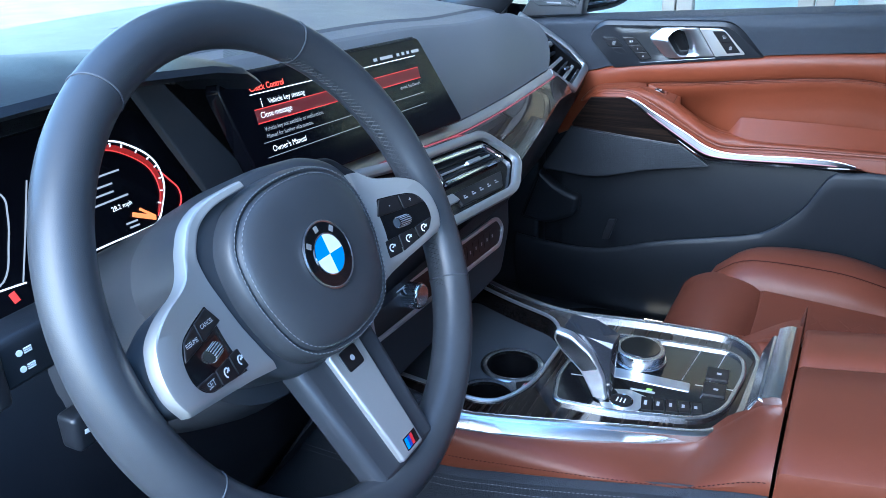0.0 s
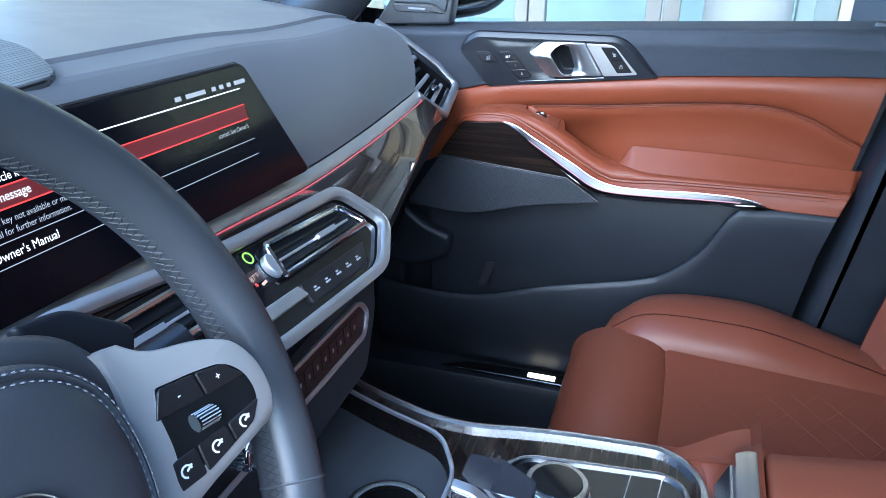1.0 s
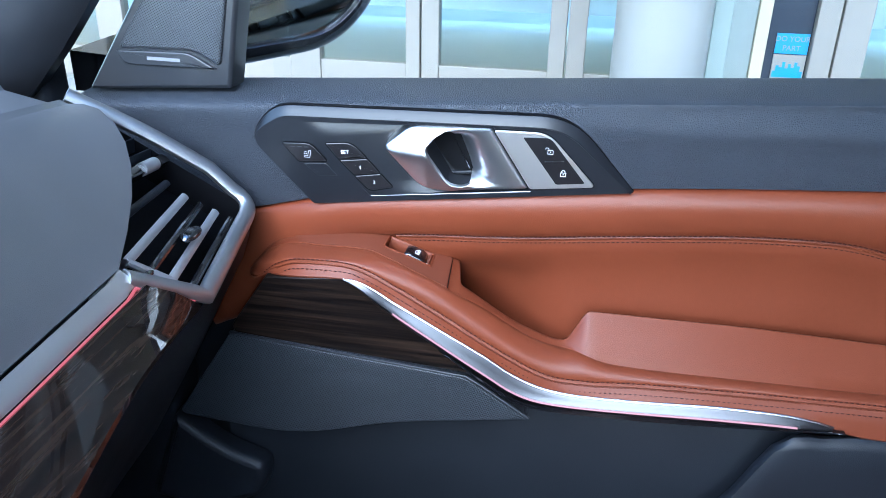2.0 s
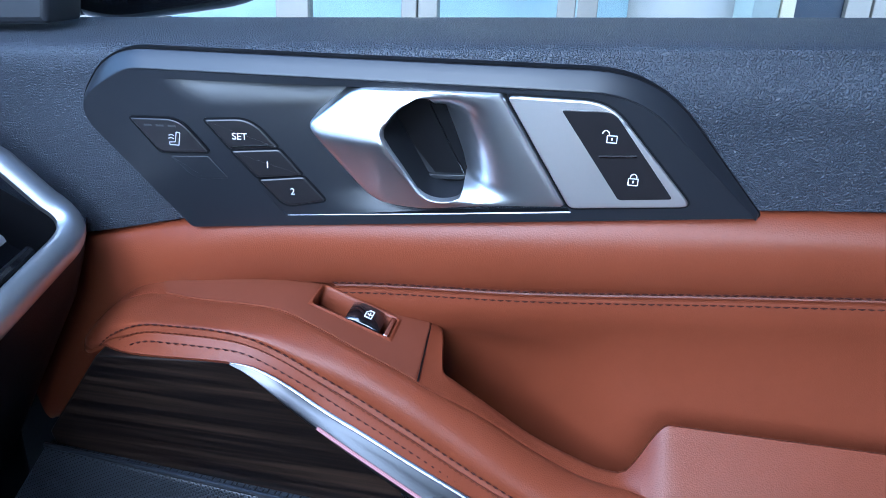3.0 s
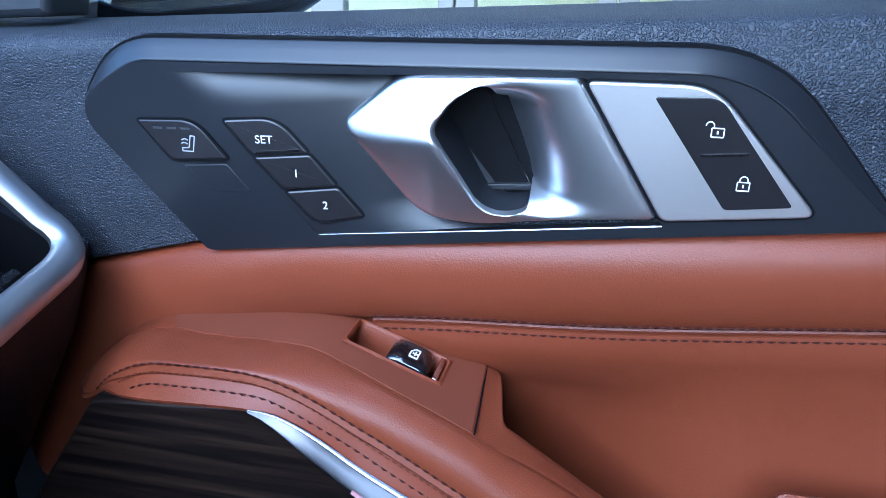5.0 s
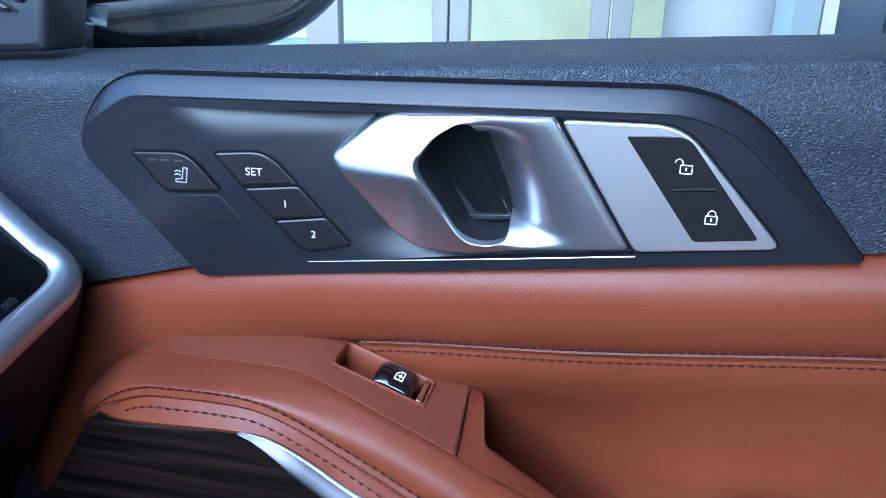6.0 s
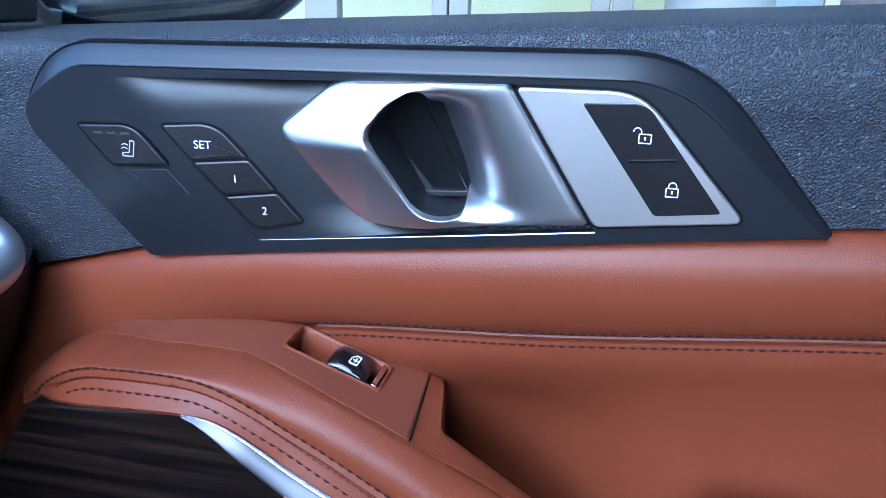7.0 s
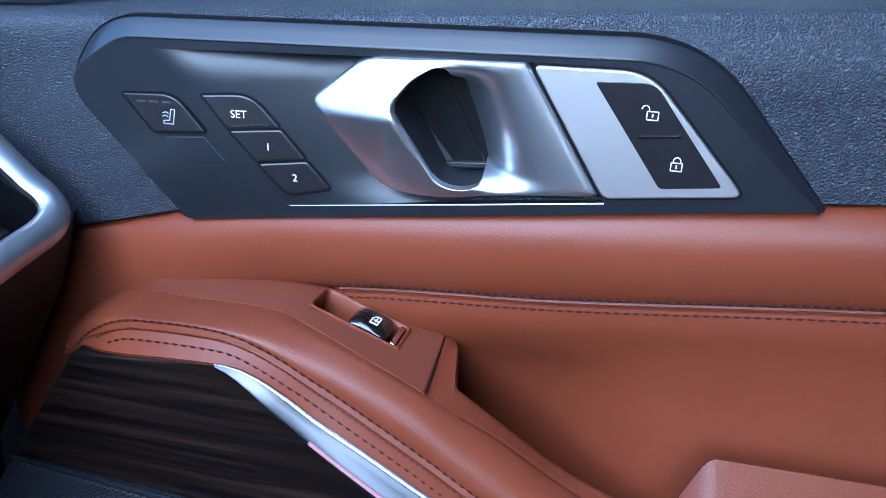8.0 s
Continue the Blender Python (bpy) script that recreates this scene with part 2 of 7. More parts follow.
def inset(poly, d):
    s = 1 if area2(poly) > 0 else -1
    out = []
    for i in range(len(poly)):
        a, p, b = poly[i - 1], poly[i], poly[(i + 1) % len(poly)]
        e, f = (p - a), (b - p)
        if e.length < 1e-9 or f.length < 1e-9:
            out.append(p.copy())
            continue
        e.normalize(), f.normalize()
        n1, n2 = V3((-e.y, e.x)) * s, V3((-f.y, f.x)) * s
        k = (n1 + n2)
        k = k / max(k.length_squared / 2, 0.35)
        out.append(p + k * d)
    for _ in range(6):  # close up edges that turned over
        for i in range(len(out)):
            if (out[i] - out[i - 1]).dot(poly[i] - poly[i - 1]) < 0:
                out[i] = (out[i] + out[i - 1]) / 2
                out[i - 1] = out[i].copy()
    return out


class Plane:
    """A working plane: origin, two directions; n is out of the plane towards the viewer."""

    def __init__(self, o, u, v):
        self.o, self.u = V3(o), V3(u).normalized()
        self.n = self.u.cross(V3(v)).normalized()
        self.v = self.n.cross(self.u)

    def at(self, u, v, n=0.0):
        return self.o + self.u * u + self.v * v + self.n * n

    def matrix(self, u, v, n=0.0):
        return Matrix.Translation(self.at(u, v, n)) @ Matrix((self.u, self.v, self.n)).transposed().to_4x4()


def slab(plane, poly, front, back, bevel=0.0, bm=None, holes=(), n=3):
    """A plate of the plane between two heights, with a rounded front edge and optional holes."""
    bm = bm or bmesh.new()
    poly = [V3(p[:2]) for p in poly]
    rings = []
    if bevel:
        for k in range(n + 1):
            a = k / n * math.pi / 2
            q = inset(poly, bevel * (1 - math.cos(a)))
            rings.append((q, front - bevel + bevel * math.sin(a)))
    else:
        rings.append((poly, front))
    rings.insert(0, (poly, back))
    vs = [[bm.verts.new(plane.at(p.x, p.y, h)) for p in q] for q, h in rings]
    m = len(poly)
    for a, b in zip(vs, vs[1:]):
        for i in range(m):
            bm.faces.new((a[i - 1], a[i], b[i], b[i - 1]))
    if not holes:
        bm.faces.new(vs[-1]).material_index = 1
        return bm
    top = [bm.edges.get((vs[-1][i - 1], vs[-1][i])) for i in range(m)]
    for hole in holes:
        hole = [V3(p[:2]) for p in hole]
        b = min(bevel, 0.0012) if bevel else 0
        loops = []
        if b:
            loops.append([bm.verts.new(plane.at(p.x, p.y, front)) for p in inset(hole, -b)])
            loops.append([bm.verts.new(plane.at(p.x, p.y, front - 0.3 * b)) for p in inset(hole, -b * 0.3)])
            loops.append([bm.verts.new(plane.at(p.x, p.y, front - b)) for p in hole])
        else:
            loops.append([bm.verts.new(plane.at(p.x, p.y, front)) for p in hole])
        loops.append([bm.verts.new(plane.at(p.x, p.y, back)) for p in hole])
        k = len(hole)
        for a, c in zip(loops, loops[1:]):
            for i in range(k):
                bm.faces.new((a[i - 1], a[i], c[i], c[i - 1]))
        top += [bm.edges.get((loops[0][i - 1], loops[0][i])) for i in range(k)]
    for g in bmesh.ops.triangle_fill(bm, use_beauty=True, edges=top)["geom"]:
        if isinstance(g, bmesh.types.BMFace):
            g.material_index = 1
    return bm


def loft(rows, bm=None, around=False, ends=False):
    """A skin over rows of points; around: each row closes on itself."""
    bm = bm or bmesh.new()
    vs = [[bm.verts.new(p) for p in row] for row in rows]
    m = len(vs[0])
    for a, b in zip(vs, vs[1:]):
        for i in range(0 if around else 1, m):
            bm.faces.new((a[i - 1], a[i], b[i], b[i - 1]))
    if ends:
        bm.faces.new(vs[0])
        bm.faces.new(vs[-1])
    return bm


def sweep(path, profile, out, bm=None, closed=False, scale=None, ends=True):
    """Carries a closed profile (a along out, b across) along a path."""
    path = [V3(p) for p in path]
    rows, m = [], len(path)
    for i, p in enumerate(path):
        a = path[i - 1] if (closed or i) else path[0]
        b = path[(i + 1) % m] if (closed or i < m - 1) else path[-1]
        t = (b - a).normalized()
        o = V3(out(p)) if callable(out) else V3(out)
        n = (o - t * o.dot(t)).normalized()
        c = t.cross(n)
        s = scale(i / (m - 1)) if scale else 1.0
        rows.append([p + n * (q[0] * s) + c * (q[1] * s) for q in profile])
    if closed:
        rows.append(rows[0])
        bm = loft(rows, bm, around=True)
        bmesh.ops.remove_doubles(bm, verts=bm.verts, dist=1e-6)
        return bm
    return loft(rows, bm, around=True, ends=ends)


def circle(r, n=10, squash=1.0):
    return [(r * math.cos(k / n * math.tau), squash * r * math.sin(k / n * math.tau)) for k in range(n)]


def tube(path, r, out=(0, 0, 1), bm=None, closed=False, n=8, scale=None):
    return sweep(path, circle(r, n), out, bm, closed, scale)


def disc(plane, u, v, r, front, back, bevel=0.0, n=32, bm=None, squash=1.0):
    return slab(plane, [(u + r * math.cos(k / n * math.tau), v + squash * r * math.sin(k / n * math.tau)) for k in range(n)], front, back, bevel, bm)


def ball(at, r, bm=None, scale=(1, 1, 1)):
    bm = bm or bmesh.new()
    bmesh.ops.create_uvsphere(bm, u_segments=16, v_segments=10, radius=r, matrix=Matrix.Translation(at) @ Matrix.Diagonal((*scale, 1)))
    return bm


def bar(plane, u0, v0, u1, v1, w, front, back, bm=None):
    d = V3((u1 - u0, v1 - v0)).normalized() * w / 2
    q = V3((-d.y, d.x))
    a, b = V3((u0, v0)), V3((u1, v1))
    return slab(plane, [a - q, b - q, b + q, a + q], front, back, 0, bm)


def box(lo, hi, bevel=0.0, bm=None):
    bm = bm or bmesh.new()
    r = bmesh.ops.create_cube(bm, size=1, matrix=Matrix.Translation((V3(lo) + V3(hi)) / 2) @ Matrix.Diagonal((*(V3(hi) - V3(lo)), 1)))
    if bevel:
        e = {x for v in r["verts"] for x in v.link_edges}
        bmesh.ops.bevel(bm, geom=list(e), offset=bevel, segments=3, affect="EDGES", profile=0.5)
    return bm


def writing(plane, u, v, text, size, n=0.0002, shear=0.0, align="LEFT"):
    """The outline of some words in the built-in font, as a mesh."""
    cu = bpy.data.curves.new("words", "FONT")
    cu.body, cu.size, cu.shear, cu.align_x, cu.align_y = text, size, shear, align, "CENTER"
    ob = bpy.data.objects.new("words", cu)
    me = bpy.data.meshes.new_from_object(ob)
    bm = bmesh.new()
    bm.from_mesh(me)
    bm.transform(plane.matrix(u, v, n))
    bpy.data.objects.remove(ob)
    bpy.data.meshes.remove(me)
    return bm


def stitches(path, length, gap, r, out, bm=None):
    """Short raised threads along a path."""
    bm = bm or bmesh.new()
    path = [V3(p) for p in path]
    acc, step = 0.0, length + gap
    at = [0.0]
    for a, b in zip(path, path[1:]):
        at.append(at[-1] + (b - a).length)

    def where(s):
        i = min(max(int(np.searchsorted(at, s)) - 1, 0), len(path) - 2)
        t = (s - at[i]) / max(at[i + 1] - at[i], 1e-9)
        return path[i].lerp(path[i + 1], t)

    while acc + length < at[-1]:
        a, b = where(acc), where(acc + length)
        mid = (a + b) / 2 + V3(out) * r * 0.9
        rows = []
        t = (b - a).normalized()
        n = (V3(out) - t * V3(out).dot(t)).normalized()
        c = t.cross(n)
        for p, k in ((a, 0.35), (mid, 1.0), (b, 0.35)):
            rows.append([p + n * r * k, p + c * r * k, p - n * r * k, p - c * r * k])
        loft(rows, bm, around=True, ends=True)
        acc += step
    return bm

# ---------------- passenger door ----------------
door = thing("passenger_door", (-0.2, 1.62, 0.38), "closed car door trimmed in cognac leather, black vinyl and dark wood", "car door")
DP = Plane((0, 1.607, 0.94), (1, 0, 0), (0, -0.17, 1))  # face of the door's upper part; u is x, v is z - 0.94
z_belt = lambda x: 0.990 + 0.0586 * (x + 0.611)
z_border = hermite([-0.60, -0.53, -0.48, -0.35, -0.214, -0.05, 0.114, 0.16], [0.876, 0.8925, 0.9055, 0.922, 0.938, 0.951, 0.961, 0.963])
z_seam = hermite([-0.60, -0.555, -0.53, -0.50, -0.45, -0.405, -0.316, -0.19, -0.10, -0.05, 0.022, 0.106, 0.14], [0.75, 0.775, 0.80, 0.84, 0.866, 0.872, 0.879, 0.893, 0.901, 0.902, 0.890, 0.857, 0.848])
soft = lambda t: (lambda c: c * c * (3 - 2 * c))(min(1.0, max(0.0, t)))
face_y = lambda z: 1.609 + (0.957 - z) * 0.17
belt_y = lambda z: face_y(z) - 0.0042


def rear_end(x, z):
    """The door's shut line leans: pull the last stretch in towards the sill."""
    end = hermite([0.40, 0.56, 0.75, 0.80, 0.87, 0.96, 1.03], [0.02, 0.038, 0.076, 0.092, 0.100, 0.114, 0.125])(z)
    return x if x < -0.05 else -0.05 + (x + 0.05) * (end + 0.05) / 0.17


def door_rows(x0, x1, n, prof):
    rows = []
    for k in range(n + 1):
        x = x0 + (x1 - x0) * k / n
        rows.append([V3((rear_end(x, z), y, z)) for y, z in prof(x)])
    return rows


def belt_profile(x):
    zb, zo = z_belt(x), z_border(x)
    q = smooth_path([(1.692, zb - 0.03, 0), (1.687, zb - 0.008, 0), (1.674, zb - 0.0005, 0), (1.640, zb - 0.0008, 0), (1.6075, zb - 0.0036, 0), (1.6005 + 0.010 * max(0.0, x + 0.5), zb - 0.0105, 0), (belt_y(zb - 0.026) + 0.0008, zb - 0.026, 0), (belt_y(zb - 0.040) + 0.0010, zb - 0.040, 0)], 4)
    pts = [(p.x, p.y) for p in q]
    a = zb - 0.040
    for t in (0.33, 0.66, 1.0):
        z = a + (min(zo, a - 0.002) - a) * t
        pts.append((belt_y(z), z))
    pts += [(belt_y(zo) + 0.004, zo - 0.0015), (belt_y(zo) + 0.02, zo - 0.002)]
    return pts


well = rounded([(-0.4890, 0.0402, 0.001), (-0.3262, 0.0458, 0.001), (-0.2942, -0.0098, 0.001), (-0.4320, -0.0266, 0.001)], 3)
MOUTH = [V3(p) for p in ((-0.4300, -0.0246), (-0.2960, -0.0085), (-0.3270, 0.0445), (-0.4860, 0.0390))]


def cut_mouth(bm):
    """Takes the hollow behind the door handle out of a skin."""
    for i in range(4):
        a, b = DP.at(*MOUTH[i - 1]), DP.at(*MOUTH[i])
        near = [f for f in bm.faces if -0.53 < f.calc_center_median().x < -0.26]
        geom = near + list({e for f in near for e in f.edges}) + list({v for f in near for v in f.verts})
        bmesh.ops.bisect_plane(bm, geom=geom, plane_co=a, plane_no=(b - a).cross(DP.n).normalized(), dist=1e-6)
    gone = []
    for f in bm.faces:
        p = f.calc_center_median() - DP.o
        q = V3((p.dot(DP.u), p.dot(DP.v)))
        if abs(p.dot(DP.n)) < 0.03 and all((MOUTH[i] - MOUTH[i - 1]).cross(q - MOUTH[i - 1]) > 0 for i in range(4)):
            gone.append(f)
    bmesh.ops.delete(bm, geom=gone, context="FACES")
    return bm


part("belt_trim", cut_mouth(loft(door_rows(-0.70, 0.12, 60, belt_profile))), BLACKLEATHER, door, "black grained vinyl")


swell = hermite([0.0, 0.03, 0.08, 0.20, 0.40, 0.60, 0.80, 0.90, 0.95, 0.985, 1.0], [0.0, 0.22, 0.47, 0.80, 1.0, 0.98, 0.78, 0.57, 0.40, 0.12, -0.1])


def roll_y(x, z):
    """The outer face of the padded roll above the seam."""
    zo = z_border(x) - 0.0012
    h = zo - z_seam(x)
    t = min(max((zo - z) / h, 0.0), 1.0)
    return face_y(zo) + 0.0055 * t - 0.0125 * min(1.0, h / 0.05) * swell(t)


def roll_profile(x):
    zo, zs = z_border(x) - 0.0012, z_seam(x)
    h = zo - zs
    y0 = face_y(zo)
    pts = [(y0 + 0.02, zo), (y0 + 0.003, zo)]
    pts += [(roll_y(x, zo - h * t), zo - h * t) for t in (0.03, 0.08, 0.16, 0.28, 0.42, 0.56, 0.70, 0.80, 0.88, 0.93, 0.965, 0.985)]
    return pts + [(y0 + 0.008, zs + 0.0003), (y0 + 0.016, zs)]


part("upper_leather", loft(door_rows(-0.600, 0.12, 62, roll_profile)), BROWN, door, "smooth cognac leather")


def seam_point(x, d=0.0, out=0.0):
    zs = z_seam(x)
    zo = z_border(x)
    return V3((rear_end(x, zs), face_y(zo) + 0.0052 - out, zs + d))


pk = lambda x: soft((-0.247 - x) / 0.085)


def insert_profile(x):
    zs = z_seam(x)
    y0 = face_y(z_border(x)) + 0.008
    return [(y0 + 0.012, zs + 0.001), (y0 - 0.0005, zs), (y0 - 0.0038, zs - 0.0025), (y0 - 0.0042, zs - 0.007), (y0 - 0.001, zs - 0.018), (y0 + 0.005 + 0.009 * pk(x), zs - 0.034), (y0 + 0.005 + 0.028 * pk(x), zs - 0.06), (y0 + 0.002 + 0.049 * pk(x), 0.745)]


part("insert_panel", loft(door_rows(-0.44, 0.12, 50, insert_profile)), BROWN, door, "smooth cognac leather")
part("pocket_floor", box((-0.353, 1.585, 0.744), (-0.19, 1.676, 0.757), 0.003), BROWN, door)
xs = [-0.412 + 0.527 * k / 90 for k in range(91)]
part("upper_stitching", stitches([V3((rear_end(x, z_seam(x)), roll_y(x, z_seam(x) + 0.0038) - 0.0002, z_seam(x) + 0.0038)) for x in xs], 0.0032, 0.0009, 0.00048, (0, -1, 0)), STITCH, door, "dark thread")
part("seam_piping", tube([seam_point(x, 0.0, 0.0004) for x in xs], 0.0015, (0, -1, 0), n=8), BROWN, door)
part("lower_stitching", stitches([seam_point(x, -0.0038, 0.0019) for x in xs], 0.0032, 0.0009, 0.00048, (0, -1, 0)), STITCH, door, "dark thread")

part("door_shell", box((-0.74, 1.674, 0.36), (0.135, 1.690, 0.955), 0.004), LOWPLASTIC, door, "black door shell")

# armrest: a round nose in front, a switch plate, the rail of the pull pocket, and the sloping rest behind it
tip = hermite([-0.5445, -0.541, -0.534, -0.52, -0.505, -0.485, -0.46, 0.0], [0.036, 0.027, 0.0175, 0.0085, 0.0035, 0.001, 0.0, 0.0])
zl = hermite([-0.5445, -0.534, -0.527, -0.521, -0.514, -0.5078, -0.4885, -0.462, -0.4457, -0.437, -0.425, -0.413, -0.402, -0.377, -0.36, -0.318, -0.297, -0.275, -0.254, -0.234, -0.193, -0.116, -0.052, -0.02, 0.06, 0.10], [0.8345, 0.838, 0.8415, 0.8455, 0.8500, 0.8514, 0.8531, 0.8553, 0.8560, 0.8560, 0.8530, 0.847, 0.840, 0.8265, 0.817, 0.794, 0.781, 0.772, 0.768, 0.767, 0.768, 0.772, 0.769, 0.761, 0.757, 0.757])
zst = hermite([-0.5445, -0.534, -0.527, -0.521, -0.5134, -0.5055, -0.4961, -0.4879, -0.4765, -0.4509, -0.4387, -0.4267, -0.4149, -0.4032, -0.3914, -0.3797, -0.362, -0.32, -0.298, -0.277, -0.256, -0.235, -0.195, -0.117, -0.018, 0.10], [0.8355, 0.8405, 0.843, 0.8463, 0.8541, 0.860, 0.865, 0.8675, 0.8687, 0.8695, 0.8684, 0.865, 0.8598, 0.8536, 0.8476, 0.8411, 0.831, 0.806, 0.794, 0.784, 0.779, 0.779, 0.782, 0.785, 0.787, 0.788])
zpip = hermite([-0.5144, -0.5064, -0.4967, -0.4878, -0.4769, -0.4512, -0.4389, -0.4269, -0.4151, -0.4033, -0.3915, -0.3797, -0.36, 0.10], [0.8482, 0.8542, 0.8603, 0.863, 0.8644, 0.865, 0.8642, 0.8606, 0.8551, 0.8486, 0.8418, 0.8352, 0.8256, 0.7830])
z_two = hermite([-0.5037, -0.4958, -0.4883, -0.4761, -0.4505, -0.4382, -0.4263, -0.4144, -0.4026, -0.3909, -0.38], [0.8515, 0.8567, 0.8594, 0.8606, 0.8613, 0.8606, 0.8564, 0.8507, 0.8447, 0.8379, 0.8320])
z_front_top = hermite([-0.5445, -0.54, -0.53, -0.52, -0.505, -0.486, -0.456, -0.4388, -0.4245, -0.4104, -0.388, -0.362, -0.35], [0.834, 0.840, 0.853, 0.862, 0.8665, 0.8690, 0.8720, 0.8725, 0.8715, 0.8680, 0.859, 0.8505, 0.846])
z_rail_top = hermite([-0.361, -0.352, -0.326, -0.304, -0.282, -0.262, -0.245], [0.8505, 0.8455, 0.829, 0.815, 0.805, 0.799, 0.799])
z_edge = hermite([-0.5445, -0.538, -0.5275, -0.512, -0.4946, -0.478, -0.45, -0.431, -0.409, -0.383, -0.358, -0.325, -0.30, -0.28, -0.26, -0.24, -0.215, -0.10, 0.10], [0.8360, 0.8440, 0.8550, 0.8640, 0.8680, 0.8690, 0.8710, 0.8713, 0.867, 0.858, 0.8465, 0.8285, 0.8125, 0.8025, 0.797, 0.795, 0.7905, 0.7905, 0.7920])
y_edge = hermite([-0.5445, -0.535, -0.52, -0.4946, -0.478, -0.45, -0.43, -0.409, -0.383, -0.358, -0.33, -0.28, -0.25, -0.235, -0.21, 0.10], [1.604, 1.600, 1.597, 1.594, 1.590, 1.587, 1.585, 1.580, 1.576, 1.576, 1.580, 1.583, 1.582, 1.576, 1.573, 1.573])
Y_STITCH = 1.5627


def arm_back(x):
    """Where the top of the armrest ends at the back: at the door, at the pull pocket, or at the insert."""
    if x < -0.30:
        k = soft((x + 0.3565) / 0.009)
        return 1.633 + (1.5965 - 1.633) * k, z_front_top(x) + (z_rail_top(max(x, -0.361)) - z_front_top(x)) * k
    k = soft((x + 0.2570) / 0.022)
    return 1.5965 + (1.6060 - 1.5965) * k, z_rail_top(min(x, -0.245)) + (0.8245 - 0.03 * max(0.0, x + 0.10) - z_rail_top(min(x, -0.245))) * k


def arm_section(x):
    yb, zt = arm_back(x)
    ys, s, l = Y_STITCH + tip(x), zst(x), zl(x)
    yp, zp = max(y_edge(x), ys + 0.004), max(z_edge(x), s + 0.0005)
    yb = max(yb, yp + 0.006)
    crease = soft((x + 0.522) / 0.02) * (1 - 0.75 * soft((x + 0.36) / 0.02)) * soft((-0.25 - x) / 0.02)
    wall = 0.085 - 0.035 * soft((-0.37 - x) / 0.02)
    pts = [(yb + 0.001, zt - wall), (yb + 0.0005, zt - 0.012), (yb - 0.0004, zt - 0.0045), (yb - 0.0020, zt - 0.0012), (yb - 0.0050, zt)]
    for k in (0.25, 0.5, 0.75):
        pts.append((yb - 0.005 + (yp + 0.0014 - yb + 0.005) * k, zt + (zp - zt) * k))
    pts += [(yp + 0.0014, zp), (yp + 0.0006, zp - 0.0002), (yp + 0.0001, zp - 0.0016 * crease), (yp - 0.0005, zp - 0.0012 * crease), (yp - 0.0013, zp + 0.0008 * crease)]
    for k in range(1, 11):
        q = k / 10 * math.pi / 2
        pts.append((yp - 0.0013 - (yp - 0.0013 - ys) * math.sin(q), s + (zp + 0.0012 * crease - s) * math.cos(q) ** 0.9 if k < 10 else s))
    d = max(s - l, 0.0012)
    f = min(1.0, d / 0.0105)
    pts += [(ys + 0.0004 * f, s - 0.0012 * f), (ys - 0.0004 * f, s - 0.0036 * f), (ys + 0.0006 * f, s - 0.0052 * f), (ys - 0.0007 * f, s - 0.0066 * f)]
    e = s - 0.0066 * f
    pts += [(ys - 0.0030 * f, l + 0.45 * (e - l)), (ys - 0.0050 * f, l + 0.0006), (ys - 0.0040 * f, l - 0.0012), (ys + 0.03, l - 0.0030)]
    return pts


xs = [-0.5445 + 0.0245 * (k / 16) ** 1.6 for k in range(17)] + [-0.52 + 0.155 * k / 50 for k in range(1, 51)] + [-0.365 + 0.025 * k / 20 for k in range(1, 21)] + [-0.34 + 0.09 * k / 24 for k in range(1, 25)] + [-0.25 + 0.025 * k / 16 for k in range(1, 17)] + [-0.225 + 0.345 * k / 40 for k in range(1, 41)]
rows = [[V3((rear_end(x, z), y, z)) for y, z in arm_section(x)] for x in xs]
for k in (1, 2, 3):  # the rear end rounds over
    rows.append([V3((p.x + 0.006 * math.sin(k / 3 * 1.57), p.y + (1.61 - p.y) * (1 - math.cos(k / 3 * 1.4)), p.z)) for p in rows[-1]])
ARMBM = loft(rows)
ARMBM.faces.new([v for v in ARMBM.verts][:len(rows[0])])
front = lambda x, z, out: V3((rear_end(x, 0.79), Y_STITCH + tip(x) - out, z))
z_second = lambda x: z_two(x) if x < -0.39 else zst(x) - 0.0095
z_pipe = lambda x: zpip(x) if x < -0.39 else zst(x) - 0.0057
xs = [-0.520 + 0.603 * k / 130 for k in range(131)]
part("armrest_stitching", stitches([front(x, zst(x), 0.0003) for x in xs], 0.0030, 0.0012, 0.00050, (0, -1, 0.4)), STITCH, door, "dark thread")
part("armrest_stitching", stitches([front(x, z_second(x), 0.0024) for x in xs[4:]], 0.0030, 0.0012, 0.00048, (0, -1, 0.2)), STITCH, door, "dark thread")
part("armrest_seam", stitches([front(x, z_pipe(x) + 0.0004, 0.0001) for x in xs[3:]], 0.0024, 0.0007, 0.00034, (0, -1, 0.2)), material("brown_thread", (0.075, 0.020, 0.011), 0.8, vary=0.1, spec=0.08), door, "brown thread")


# switch plate on the front of the armrest
def arm_top(x, y):
    yb, zt = arm_back(x)
    yp = y_edge(x)
    k = min(max((yb - 0.005 - y) / (yb - 0.005 - yp), 0), 1)
    return zt + (z_edge(x) - zt) * k


